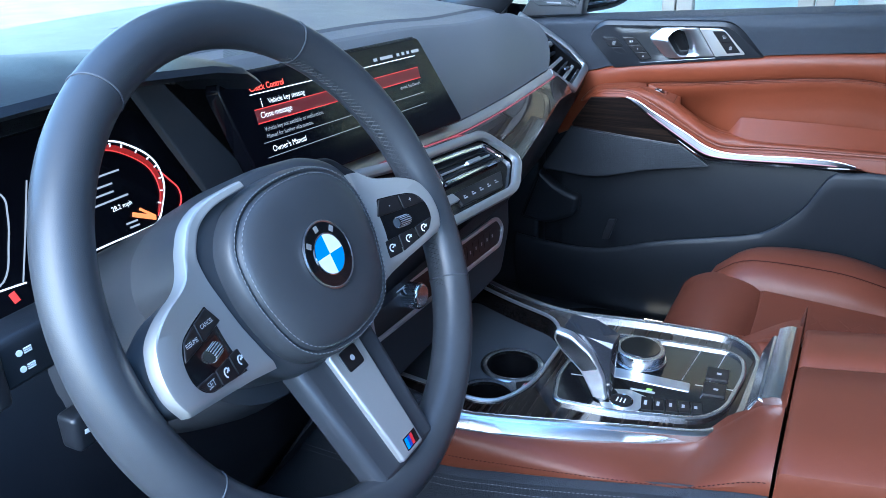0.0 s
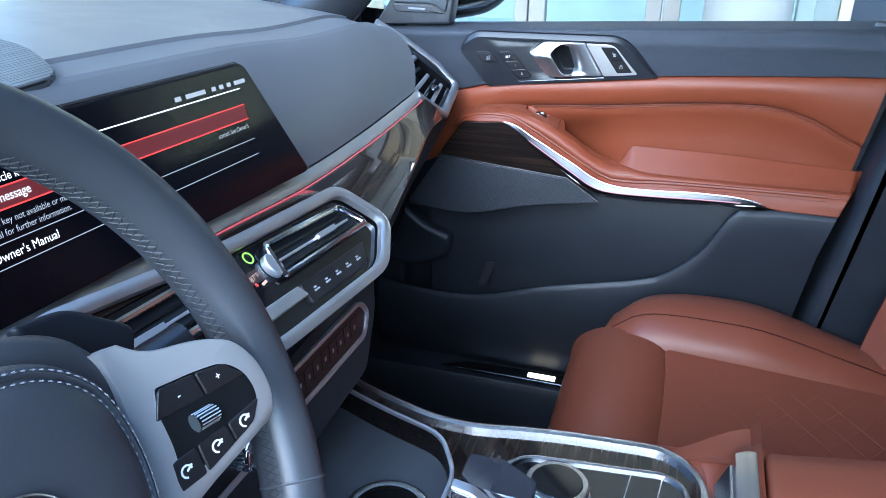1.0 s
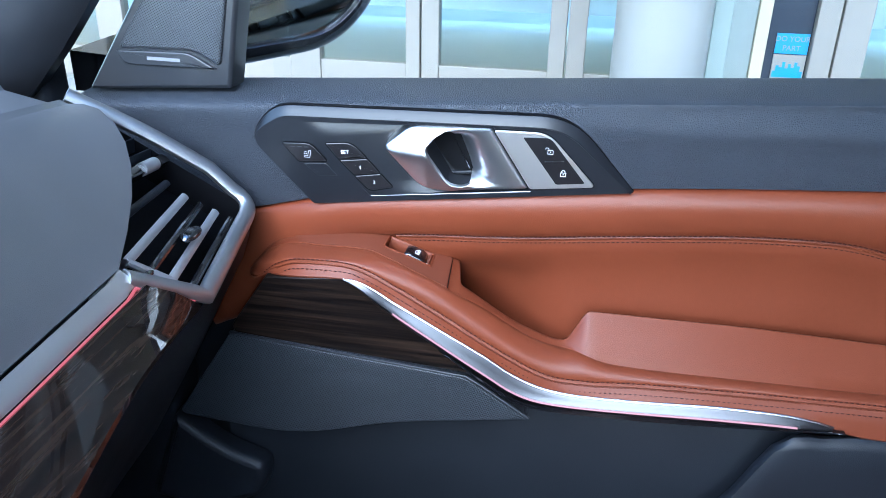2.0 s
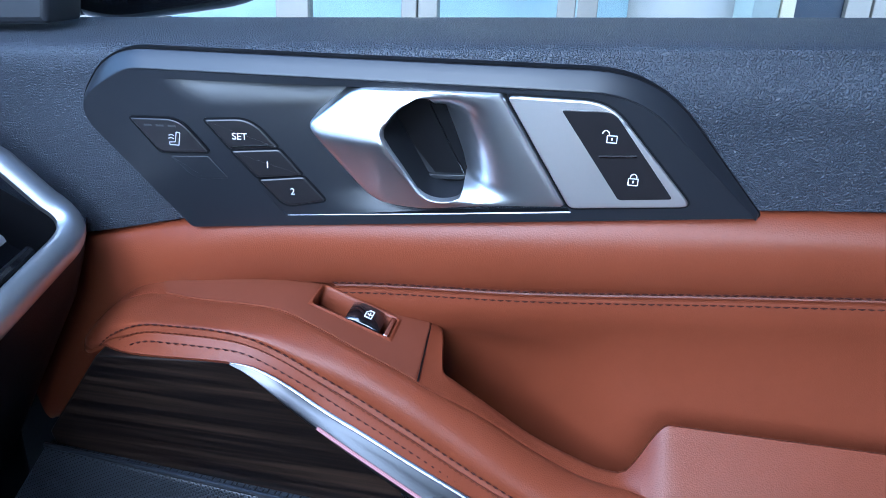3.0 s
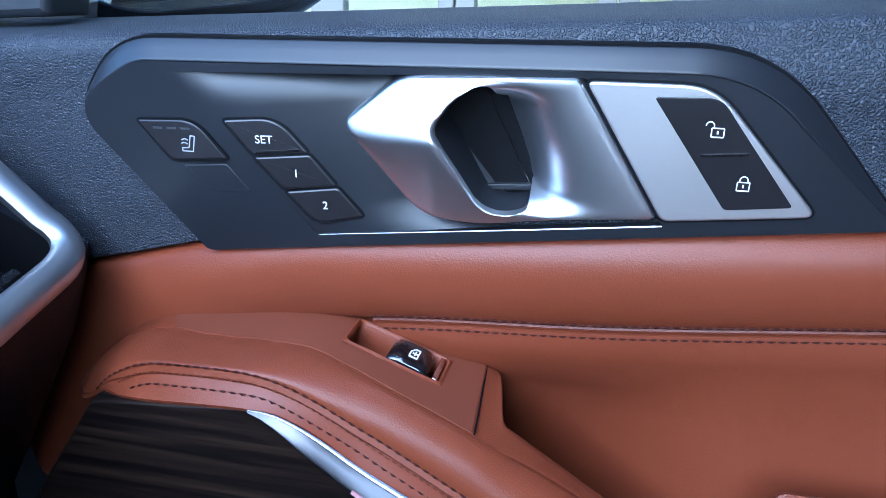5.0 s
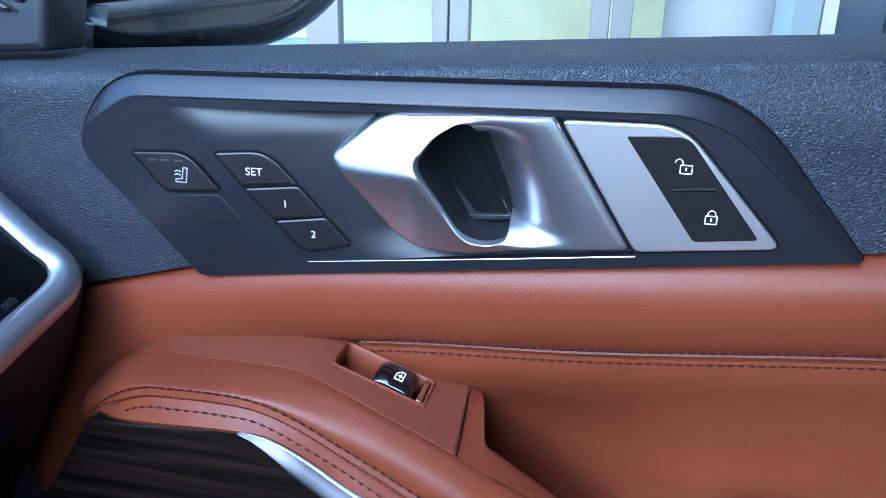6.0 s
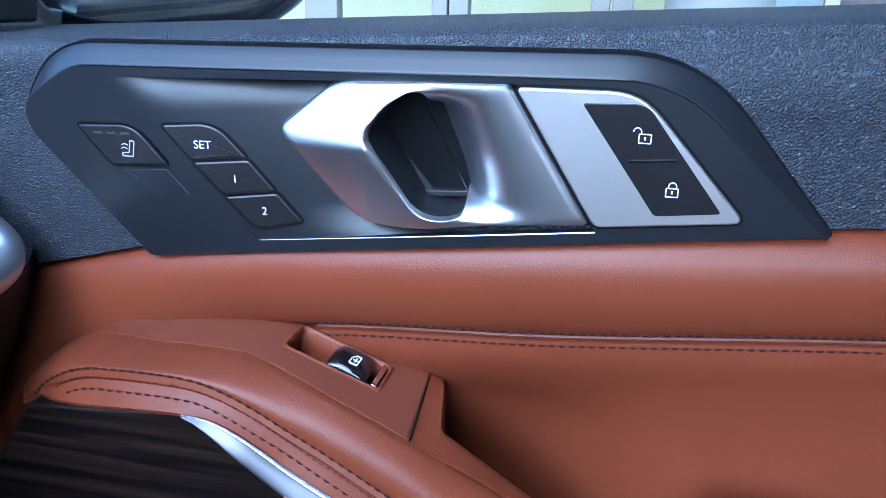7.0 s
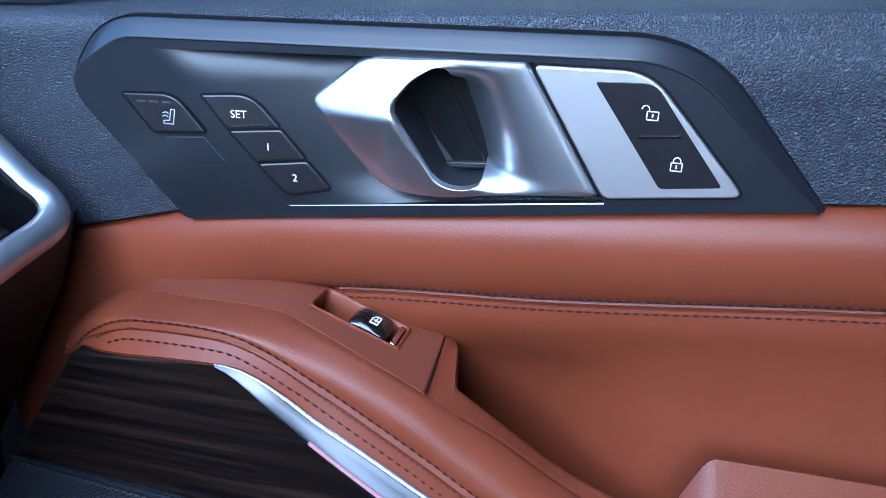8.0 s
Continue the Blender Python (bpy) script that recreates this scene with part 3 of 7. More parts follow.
rows = []
for k in range(33):
    s = k / 32
    row = []
    for j in range(11):
        x0 = -0.4925 + 0.1325 * s
        y = y_edge(x0) + 0.0012 + (1.6285 - y_edge(x0) - 0.0012) * min(max(j - 1, 0), 8) / 8
        x = x0 - (y - 1.592) * (0.62 * (1 - s) ** 3 + 0.06 * s)
        row.append(V3((x, y, arm_top(x, y) + (-0.0015 if j in (0, 10) else 0.0007))))
    rows.append(row)
WP = Plane((-0.388, 1.600, arm_top(-0.388, 1.600) + 0.0008), (1, 0, -0.37), (0, 1, 0))
slot = [(-0.0312, -0.0032), (0.0116, -0.0032), (0.0116, 0.0176), (-0.0312, 0.0176)]


def cut_slot(bm):
    """Takes the slot of the window switch out of a skin."""
    for i in range(4):
        a, b = WP.at(*slot[i - 1]), WP.at(*slot[i])
        near = [f for f in bm.faces if (f.calc_center_median() - WP.o).length < 0.05]
        geom = near + list({e for f in near for e in f.edges}) + list({v for f in near for v in f.verts})
        bmesh.ops.bisect_plane(bm, geom=geom, plane_co=a, plane_no=(b - a).cross(WP.n).normalized(), dist=1e-6)
    gone = []
    for f in bm.faces:
        p = f.calc_center_median() - WP.o
        q = V3((p.dot(WP.u), p.dot(WP.v)))
        if abs(p.dot(WP.n)) < 0.006 and all((V3(slot[i]) - V3(slot[i - 1])).cross(q - V3(slot[i - 1])) > 0 for i in range(4)):
            gone.append(f)
    bmesh.ops.delete(bm, geom=gone, context="FACES")
    return bm


part("armrest", cut_slot(ARMBM), BROWN, door, "padded cognac leather")
plate = part("switch_plate", cut_slot(loft(rows)), material("cognac_plastic", (0.150, 0.040, 0.019), 0.46, vary=0.05, blotch=0.09, spec=0.45), door, "cognac plastic switch plate")
lip = rounded([(*p, 0.0030) for p in slot], 5)
bm = bmesh.new()
loft([[WP.at(p.x, p.y, h) for p in q] for q, h in ((rounded([(u * 1.0 + (0.0016 if u > 0 else -0.0016), v + (0.0016 if v > 0 else -0.0016), 0.0002) for u, v in slot], 5), 0.0001), (inset(lip, -0.0005), 0.0009), (lip, 0.0006), (inset(lip, 0.0006), -0.0006), (inset(lip, 0.0012), -0.0110))], bm, around=True)
bm.faces.new([v for v in bm.verts][-len(lip):])
part("switch_well", bm, BROWN, plate, "recess round the window switch")
# rocker with a domed top
rows = []
for k in range(13):
    u = -0.0130 + 0.0186 * k / 12
    h = 0.0022 - 0.0022 * ((u + 0.0037) / 0.0093) ** 4
    rows.append([WP.at(u, v, z) for v, z in ((-0.0019, -0.010), (-0.0019, h - 0.0022), (-0.0015, h - 0.0009), (-0.0004, h), (0.0040, h + 0.0003), (0.0100, h + 0.0003), (0.0150, h), (0.0162, h - 0.0010), (0.0166, h - 0.0024), (0.0166, -0.010))])
part("window_switch", loft(rows, ends=True), PIANO, plate, "black rocker switch")
bm = bmesh.new()
sign = [(-0.0046, 0.0030), (-0.0010, 0.0030), (-0.0010, 0.0100), (-0.0030, 0.0100), (-0.0046, 0.0074)]
for i in range(5):
    bar(WP, *sign[i - 1], *sign[i], 0.0006, 0.0028, 0.0020, bm)
bar(WP, -0.0038, 0.0062, -0.0010, 0.0062, 0.0006, 0.0028, 0.0020, bm)
bar(WP, -0.0025, 0.0048, -0.0025, 0.0082, 0.0006, 0.0028, 0.0020, bm)
part("switch_symbol", bm, WHITEMARK, plate, "white window symbol")
part("switch_end", slab(WP, rounded([(0.0080, -0.0024, 0.0006), (0.0106, -0.0024, 0.0006), (0.0106, 0.0168, 0.0006), (0.0080, 0.0168, 0.0006)]), 0.0008, -0.0095, 0.0006), material("copper_chrome", (0.62, 0.46, 0.42), 0.16, metal=1.0, vary=0.03), plate, "bright copper-toned end of the switch well")
part("plate_joint", tube([(-0.3575 - (y - 1.573) * 0.075, y, arm_top(-0.3600, y) + 0.0002) for y in (1.576, 1.585, 1.60, 1.615, 1.629)], 0.00045, n=6), WELLBLACK, door, "dark joint line")

# bright strip under the armrest: a thin bright upper edge over a flat darker band
z_slow = hermite([-0.4440, -0.4305, -0.4208, -0.411, -0.3988, -0.3865, -0.36, -0.338, -0.317, -0.295, -0.274, -0.233, -0.193, -0.063, -0.034], [0.8560, 0.8490, 0.8420, 0.8345, 0.8255, 0.8165, 0.7985, 0.7835, 0.7700, 0.7575, 0.7525, 0.7530, 0.7545, 0.7605, 0.7620])
rows, bright = [], []
for k in range(71):
    x = -0.444 + 0.410 * k / 70
    hi, lo = zl(x) + 0.0003, z_slow(x)
    if hi - lo < 0.0012:
        lo = hi - 0.0012
    w = hi - lo
    y = 1.5575
    f = min(1.0, w / 0.010)
    rows.append([V3((x, y + 0.004, hi - 0.05 * w)), V3((x, y - 0.0020 * f, hi - 0.10 * w)), V3((x, y - 0.0036 * f, hi - 0.30 * w)), V3((x, y - 0.0050 * f, hi - 0.58 * w)), V3((x, y - 0.0060 * f, hi - 0.66 * w)), V3((x, y - 0.0052 * f, hi - 0.80 * w)), V3((x, y - 0.0030 * f, lo)), V3((x, y + 0.006, lo - 0.0006))])
    bright.append(V3((x, y - 0.0012 * f, hi - 0.05 * w)))
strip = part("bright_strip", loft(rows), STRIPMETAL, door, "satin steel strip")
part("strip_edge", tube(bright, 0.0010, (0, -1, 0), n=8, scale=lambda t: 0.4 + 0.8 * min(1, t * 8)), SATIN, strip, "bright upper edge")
xs = [-0.400 + 0.337 * k / 50 for k in range(51)]
part("light_strip", tube([(x, 1.5512, z_slow(x) + 0.37 * (zl(x) - z_slow(x))) for x in xs], 0.0009, (0, -1, 0), n=6), PINKGLOW, strip, "thin pink light line")
rows = []
for k in range(41):  # dark carrier below the strip
    x = -0.36 + 0.335 * k / 40
    lo = z_slow(x)
    d = 0.006 * math.sin(math.pi * min(1, k / 40 * 1.0)) + 0.001
    rows.append([V3((x, 1.560, lo + 0.001)), V3((x, 1.554, lo)), V3((x, 1.5535, lo - d * 0.6)), V3((x, 1.558, lo - d)), V3((x, 1.58, lo - d))])
part("strip_carrier", loft(rows), PIANO, door, "gloss black carrier")

# wood and loudspeaker
part("wood_trim", slab(Plane((0, 1.640, 0), (1, 0, 0), (0, -0.094, 1)), rounded([(-0.5145, 0.853, 0.002), (-0.5520, 0.798, 0.002), (-0.550, 0.789, 0.002), (-0.336, 0.7735, 0.002), (-0.330, 0.775, 0.001), (-0.3600, 0.806, 0.001), (-0.400, 0.836, 0.002), (-0.440, 0.860, 0.004)]), 0.001, -0.012, 0.001), WOODX, door, "dark streaked wood veneer")
SPP = Plane((0, 1.5610, 0.79), (1, 0, 0), (0, 0.08, 1))
part("speaker_cover", slab(SPP, rounded([(-0.553, -0.0025, 0.002), (-0.337, -0.0195, 0.004), (-0.281, -0.0535, 0.002), (-0.40, -0.073, 0.03), (-0.495, -0.101, 0.04), (-0.61, -0.093, 0.01)]), 0.002, -0.015, 0.0015), GRILLE, door, "dark perforated metal loudspeaker cover")
part("speaker_edge", tube([SPP.at(-0.553, -0.001, 0.001), SPP.at(-0.445, -0.010, 0.001), SPP.at(-0.337, -0.0180, 0.001), SPP.at(-0.325, -0.0245, 0.001), SPP.at(-0.280, -0.0525, 0.001)], 0.0014, (0, -1, 0)), PLASTIC, door)

# lower door with its map pocket
z_lip = hermite([-0.66, -0.56, -0.477, -0.353, -0.25, -0.198, -0.165, -0.135, -0.101, -0.075, -0.03, 0.06, 0.10], [0.548, 0.542, 0.546, 0.583, 0.606, 0.617, 0.628, 0.651, 0.690, 0.740, 0.752, 0.757, 0.757])
y_lip = hermite([-0.66, -0.48, -0.20, -0.10, 0.10], [1.535, 1.528, 1.535, 1.550, 1.556])


def low_profile(x):
    z, y = z_lip(x), y_lip(x)
    return [(y + 0.055, z - 0.12), (y + 0.022, z - 0.06), (y + 0.014, z - 0.006), (y + 0.009, z - 0.001), (y + 0.004, z), (y + 0.0005, z - 0.003), (y - 0.0015, z - 0.010), (y - 0.003, z - 0.03), (y - 0.002, z - 0.07), (y + 0.004, 0.46), (y + 0.012, 0.42), (y + 0.03, 0.395)]


part("map_pocket", loft(door_rows(-0.66, 0.12, 60, low_profile)), LOWPLASTIC, door, "black plastic door pocket")
part("lower_panel", loft(door_rows(-0.575, 0.12, 30, lambda x: [(1.650, 0.748), (1.592, 0.742), (1.583, 0.70), (1.585, 0.60), (1.595, 0.50), (1.60, 0.40)])), LOWPLASTIC, door, "black lower door panel")
part("pocket_clip", slab(Plane((0, 1.535, 0), (1, 0, 0), (0, 0, 1)), rounded([(-0.458, 0.612, 0.002), (-0.443, 0.614, 0.002), (-0.456, 0.570, 0.002), (-0.471, 0.568, 0.002)]), 0.003, -0.004, 0.001), PLASTIC, door)
part("pocket_divider", slab(Plane((0, 1.570, 0), (1, 0, 0), (0, 0, 1)), rounded([(-0.62, 0.69, 0.01), (-0.575, 0.655, 0.02), (-0.530, 0.640, 0.01), (-0.535, 0.60, 0.02), (-0.60, 0.57, 0.02), (-0.66, 0.58, 0.01)]), 0.012, -0.01, 0.01), LOWPLASTIC, door)

# ---- inner handle group ----
bez = rounded([(-0.5356, 0.0205, 0.014), (-0.5128, 0.0518, 0.024), (-0.2640, 0.0576, 0.028), (-0.2110, -0.0050, 0.003), (-0.4848, -0.0412, 0.004)], 8)
bm = bmesh.new()
nrm = [(q - p) / 0.001 for p, q in zip(bez, inset(bez, 0.001))]
upw = [soft((p.y + 0.004) / 0.045) if p.x > -0.30 else soft((p.y - 0.026) / 0.022) for p in bez]
rings = [[DP.at(p.x, p.y, -0.0045) for p in bez]]
crest = [0.0009 * soft((p.y - 0.030) / 0.014) * soft((p.x + 0.512) / 0.035) for p in bez]
for d, h, c in ((0.0, -0.0012, 0), (0.03, -0.0005, 0), (0.08, 0.0, 0.02), (0.45, 0.0022, 0.46), (0.80, 0.0041, 0.90), (0.87, 0.0045, 1.0), (0.94, 0.0047, 0.80), (1.0, 0.0047, 0.0)):  # a flat sloping band, broad along the top
    rings.append([DP.at(*(p + m * (0.0022 + 0.0060 * w) * d), h + c * e) for p, m, w, e in zip(bez, nrm, upw, crest)])
loft(rings, bm, around=True)
bm.verts.ensure_lookup_table()
last = bm.verts[-len(bez):]
rim = [bm.edges.get((last[i - 1], last[i])) for i in range(len(bez))]
hole = [bm.verts.new(DP.at(p.x, p.y, 0.0047)) for p in well]
deepv = [bm.verts.new(DP.at(p.x, p.y, -0.006)) for p in well]
for i in range(len(well)):
    bm.faces.new((hole[i - 1], hole[i], deepv[i], deepv[i - 1]))
rim += [bm.edges.get((hole[i - 1], hole[i])) for i in range(len(well))]
for g in bmesh.ops.triangle_fill(bm, use_beauty=True, edges=rim)["geom"]:
    if isinstance(g, bmesh.types.BMFace):
        g.material_index = 1
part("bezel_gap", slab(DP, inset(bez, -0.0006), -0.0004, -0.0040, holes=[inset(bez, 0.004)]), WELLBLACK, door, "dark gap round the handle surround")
bezel = part("handle_bezel", bm, BEZELBLACK, door, "satin black plastic surround")
# floor of the recess: flush by the buttons, deep behind the handle
ramp = lambda u, v: 0.15 * max(0.0, (u + 0.4890) * 0.761 + (v - 0.0402) * 0.649)
deep = hermite([-0.02, 0.0, 0.030, 0.050, 0.070, 0.090, 0.12, 0.17], [0.0047, 0.0047, 0.0012, -0.0030, -0.0085, -0.0125, -0.0140, -0.0140])
rows = []
for k in range(49):
    s = -0.002 + 0.146 * k / 48
    row = []
    for j in range(15):
        t = j / 14
        bot, top = V3((-0.4320 + s, -0.0274 + 0.1220 * s)), V3((-0.4890 + s * 1.125, 0.0410 + 0.034 * s))
        p = bot.lerp(top, t)
        d = deep(s)
        low = min(1.0, t / 0.16)
        d -= 0.0035 * soft((t - 0.86) / 0.12) * soft(s / 0.02)
        row.append(DP.at(p.x, p.y, d + (0.0034 - d) * (1 - low * low * (3 - 2 * low)) * 0.8))
    rows.append(row)
part("handle_recess", loft(rows), BEZELBLACK, bezel, "black hollow behind the handle")
part("bezel_edge", tube([DP.at(-0.434, -0.0272, 0.0038), DP.at(-0.36, -0.0180, 0.0038), DP.at(-0.292, -0.0093, 0.0038)], 0.0006, (0, -1, 0)), DARKCHROME, bezel, "thin bright edge")

# the pull handle: a ring of satin metal round the finger opening
outer = rounded([(-0.4162, 0.0255, 0.004), (-0.3935, 0.0436, 0.007), (-0.3282, 0.0458, 0.0015), (-0.2968, -0.0065, 0.0015), (-0.3720, -0.0137, 0.016), (-0.3880, -0.0105, 0.008)], 8)
inner = rounded([(-0.3804, 0.0262, 0.003), (-0.3740, 0.0358, 0.006), (-0.3650, 0.0413, 0.005), (-0.3595, 0.0416, 0.002), (-0.3545, 0.0290, 0.010), (-0.3460, 0.0045, 0.004), (-0.3445, -0.0066, 0.003), (-0.3530, -0.0087, 0.005), (-0.3630, -0.0062, 0.008)], 8)
hc = V3((-0.3670, 0.0170))
scoop_edge = hermite([-0.02, -0.0087, -0.0066, 0.0045, 0.029, 0.0416, 0.05], [-0.3500, -0.3480, -0.3452, -0.3466, -0.3550, -0.3600, -0.3640])


def handle_height(x, v):
    """Beak of two facets that meet in a crease; to the right a scoop runs down into the opening."""
    hl = 0.0158 - 0.17 * max(0.0, -0.3817 - x) - (0.42 if v > 0.0215 else 0.23) * (math.hypot(v - 0.0215, 0.0025) - 0.0025)
    xr = scoop_edge(v)
    e = x - xr
    band = min(1.0, soft((v - 0.0320) / 0.007) + soft((0.0005 - v) / 0.007))
    left = soft((-e - 0.001) / 0.003) * (1 - band) + soft((0.010 - e) / 0.022) * band
    d = min(1.0, max(0.0, (x - xr) / 0.034))
    w = soft((0.0425 - v) / 0.0100) * soft((v + 0.0092) / 0.0100)
    hr = 0.0062 - 0.0185 * (1 - d) ** 3.0 * w
    return hr + (hl - hr) * left


def ray_out(poly, ang):
    d = V3((math.cos(ang), math.sin(ang)))
    best = 0.0
    for i in range(len(poly)):
        a, b = poly[i - 1] - hc, poly[i] - hc
        e = b - a
        den = d.x * e.y - d.y * e.x
        if abs(den) < 1e-12:
            continue
        t = (a.x * e.y - a.y * e.x) / den
        u = (a.x * d.y - a.y * d.x) / den
        if t > 0 and -1e-6 <= u <= 1 + 1e-6:
            best = max(best, t)
    return hc + d * best


N = 320
rows = []
for t in (-1, 0.0, 0.012, 0.04, 0.10, 0.20, 0.32, 0.45, 0.58, 0.70, 0.81, 0.90, 0.95, 0.985, 1.0, 2, 3):
    row = []
    for i in range(N):
        a = i / N * math.tau
        po, pi = ray_out(outer, a), ray_out(inner, a)
        p = po + (pi - po) * min(max(t, 0), 1)
        h = handle_height(p.x, p.y)
        right = soft((p.x - scoop_edge(p.y) + 0.006) / 0.006)
        if t == -1:
            h = -0.012
        elif t < 0.1:
            h -= {0.0: 0.0022, 0.012: 0.0010, 0.04: 0.0002}[t]
        elif t > 0.9 and t <= 1:
            h -= {0.95: 0.0002, 0.985: 0.0008, 1.0: 0.0020}[t] * (1 - right)
        elif t > 1:
            p = pi + (hc - pi) * (0.010 if t == 2 else 0.014)
            h = h - (0.0030 if t == 2 else 0.0038)
        row.append(DP.at(p.x, p.y, h))
    rows.append(row)
part("door_handle", loft(rows, around=True), HANDLEMETAL, bezel, "satin silver pull handle")
bm = bmesh.new()
loft([[DP.at(p.x, p.y, handle_height(p.x, p.y) - 0.0032) for p in inset(inner, 0.0001)], [DP.at(p.x, p.y, -0.0150) for p in inset(inner, 0.0010)]], bm, around=True)
part("well_wall", bm, BEZELBLACK, bezel, "black inside of the finger opening")
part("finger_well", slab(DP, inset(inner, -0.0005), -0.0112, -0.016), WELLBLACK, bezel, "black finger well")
part("finger_ledge", slab(DP, [(-0.3700, -0.0065), (-0.3400, -0.0045), (-0.3400, -0.0020), (-0.3690, -0.0040)], -0.0090, -0.0130, 0.0005), PLASTIC, bezel)
part("well_rib", bar(DP, -0.3635, 0.0335, -0.3445, -0.0062, 0.0005, -0.0106, -0.0114), DARKCHROME, bezel)

lockp = rounded([(-0.3262, 0.0450, 0.0030), (-0.2828, 0.0456, 0.011), (-0.2422, -0.0002, 0.005), (-0.2952, -0.0067, 0.0030)], 6)
part("plate_gap", slab(DP, inset(lockp, -0.0010), 0.0049, -0.004), WELLBLACK, bezel)
part("lock_plate", slab(DP, lockp, 0.0062, -0.004, 0.0008), PLATEMETAL, bezel, "satin silver plate")
bpan = rounded([(-0.3027, 0.0409, 0.0016), (-0.2808, 0.0419, 0.005), (-0.2511, 0.0032, 0.0016), (-0.2742, 0.0003, 0.0016)], 6)
part("lock_buttons", slab(DP, bpan, 0.0067, 0.004, 0.0003), BUTTON, bezel, "black lock and unlock buttons")
part("button_ridge", bar(DP, -0.2847, 0.0208, -0.2689, 0.0223, 0.0007, 0.0072, 0.0065), DARKCHROME, bezel)


def padlock(u, v, is_open):
    """A small padlock sign."""
    bm = bmesh.new()
    mid = DP.at(u, v, 0.0067)
    q = 0.00048
    for a in ((-0.0024, -0.0020, 0.0024, -0.0020), (0.0024, -0.0020, 0.0024, 0.0018), (0.0024, 0.0018, -0.0024, 0.0018), (-0.0024, 0.0018, -0.0024, -0.0020)):
        bar(DP, u + a[0], v + a[1], u + a[2], v + a[3], q, 0.00685, 0.0067, bm)
    bar(DP, u, v - 0.0007, u, v + 0.0007, 0.0007, 0.00685, 0.0067, bm)
    s = -0.0032 if is_open else 0.0
    pts = [(u + s + 0.0016 * math.cos(a), v + 0.0026 + 0.0018 * math.sin(a)) for a in (k / 8 * math.pi for k in range(9))]
    if not is_open:
        pts = [(pts[0][0], v + 0.0018)] + pts + [(pts[-1][0], v + 0.0018)]
    else:
        pts = [(pts[0][0], v + 0.0018)] + pts
    for a, b in zip(pts, pts[1:]):
        bar(DP, *a, *b, q, 0.00685, 0.0067, bm)
    for w in bm.verts:
        w.co = mid + (w.co - mid) * 0.86
    return bm


part("unlock_symbol", padlock(-0.2803, 0.0296, True), WHITEMARK, bezel, "white open padlock sign")
part("lock_symbol", padlock(-0.2690, 0.0102, False), WHITEMARK, bezel, "white closed padlock sign")


def sloped(bm):
    """Lays keys and letters on the slope of the recess."""
    for w in bm.verts:
        p = w.co - DP.o
        w.co -= DP.n * ramp(p.dot(DP.u), p.dot(DP.v))
    return bm


def key(name, corners, label, h=0.0060):
    corners = [(u, v, max(r, 0.0015)) for u, v, r in corners]
    part("button_gap", sloped(slab(DP, inset(rounded(corners, 6), -0.0009), h - 0.0004, 0.001)), WELLBLACK, bezel)
    return part(name, sloped(slab(DP, rounded(corners, 6), h, 0.001, 0.0008)), BUTTON, bezel, label)


key("seat_heat_button", [(-0.5053, 0.0198, 0.001), (-0.4800, 0.0211, 0.007), (-0.4676, 0.0051, 0.001), (-0.4927, 0.0030, 0.002)], "black seat heating button")
key("memory_button", [(-0.4676, 0.0217, 0.001), (-0.4455, 0.0229, 0.008), (-0.4335, 0.0091, 0.0006), (-0.4566, 0.0075, 0.0006)], "black memory set button")
key("memory_button", [(-0.4562, 0.0067, 0.0006), (-0.4330, 0.0083, 0.0006), (-0.4228, -0.0043, 0.0006), (-0.4446, -0.0065, 0.0006)], "black memory one button")
key("memory_button", [(-0.4440, -0.0074, 0.0006), (-0.4222, -0.0052, 0.0006), (-0.4120, -0.0172, 0.002), (-0.4320, -0.0210, 0.005)], "black memory two button")
part("button_bar", sloped(bar(DP, -0.4553, 0.0088, -0.4372, 0.0102, 0.0007, 0.0063, 0.0056)), DARKCHROME, bezel)
part("set_letters", sloped(writing(DP, -0.4512, 0.0142, "SET", 0.0047, 0.0064, 0, "CENTER")), WHITEMARK, bezel, "white letters SET")
part("number_one", sloped(writing(DP, -0.4390, 0.0005, "1", 0.0047, 0.0064, 0, "CENTER")), WHITEMARK, bezel, "white number 1")
part("number_two", sloped(writing(DP, -0.4277, -0.0128, "2", 0.0047, 0.0064, 0, "CENTER")), WHITEMARK, bezel, "white number 2")
bm = bmesh.new()
for a in ((-0.4868, 0.0076, -0.4822, 0.0076), (-0.4868, 0.0076, -0.4868, 0.0089), (-0.4868, 0.0089, -0.4838, 0.0092), (-0.4822, 0.0076, -0.4806, 0.0142), (-0.4838, 0.0092, -0.4824, 0.0144), (-0.4824, 0.0144, -0.4806, 0.0142), (-0.4870, 0.0108, -0.4856, 0.0114), (-0.4856, 0.0114, -0.4842, 0.0108), (-0.4866, 0.0124, -0.4852, 0.0130), (-0.4852, 0.0130, -0.4838, 0.0124)):
    bar(DP, *a, 0.00045, 0.0061, 0.0056, bm)
part("heat_symbol", bm, GREYMARK, bezel, "white seat heating sign")
bm = bmesh.new()
for k in range(3):
    bar(DP, -0.4985 + k * 0.0062, 0.0168 + k * 0.0002, -0.4945 + k * 0.0062, 0.0170 + k * 0.0002, 0.0009, 0.0061, 0.0056, bm)
part("heat_lamps", bm, LAMPMARK, bezel)
part("blank_button", slab(DP, rounded([(-0.4885, 0.0008, 0.001), (-0.4688, 0.0026, 0.001), (-0.4594, -0.0088, 0.002), (-0.4770, -0.0110, 0.006)], 6), 0.0050, 0.002, 0.0004), BEZELBLACK, bezel, "blank black cover")

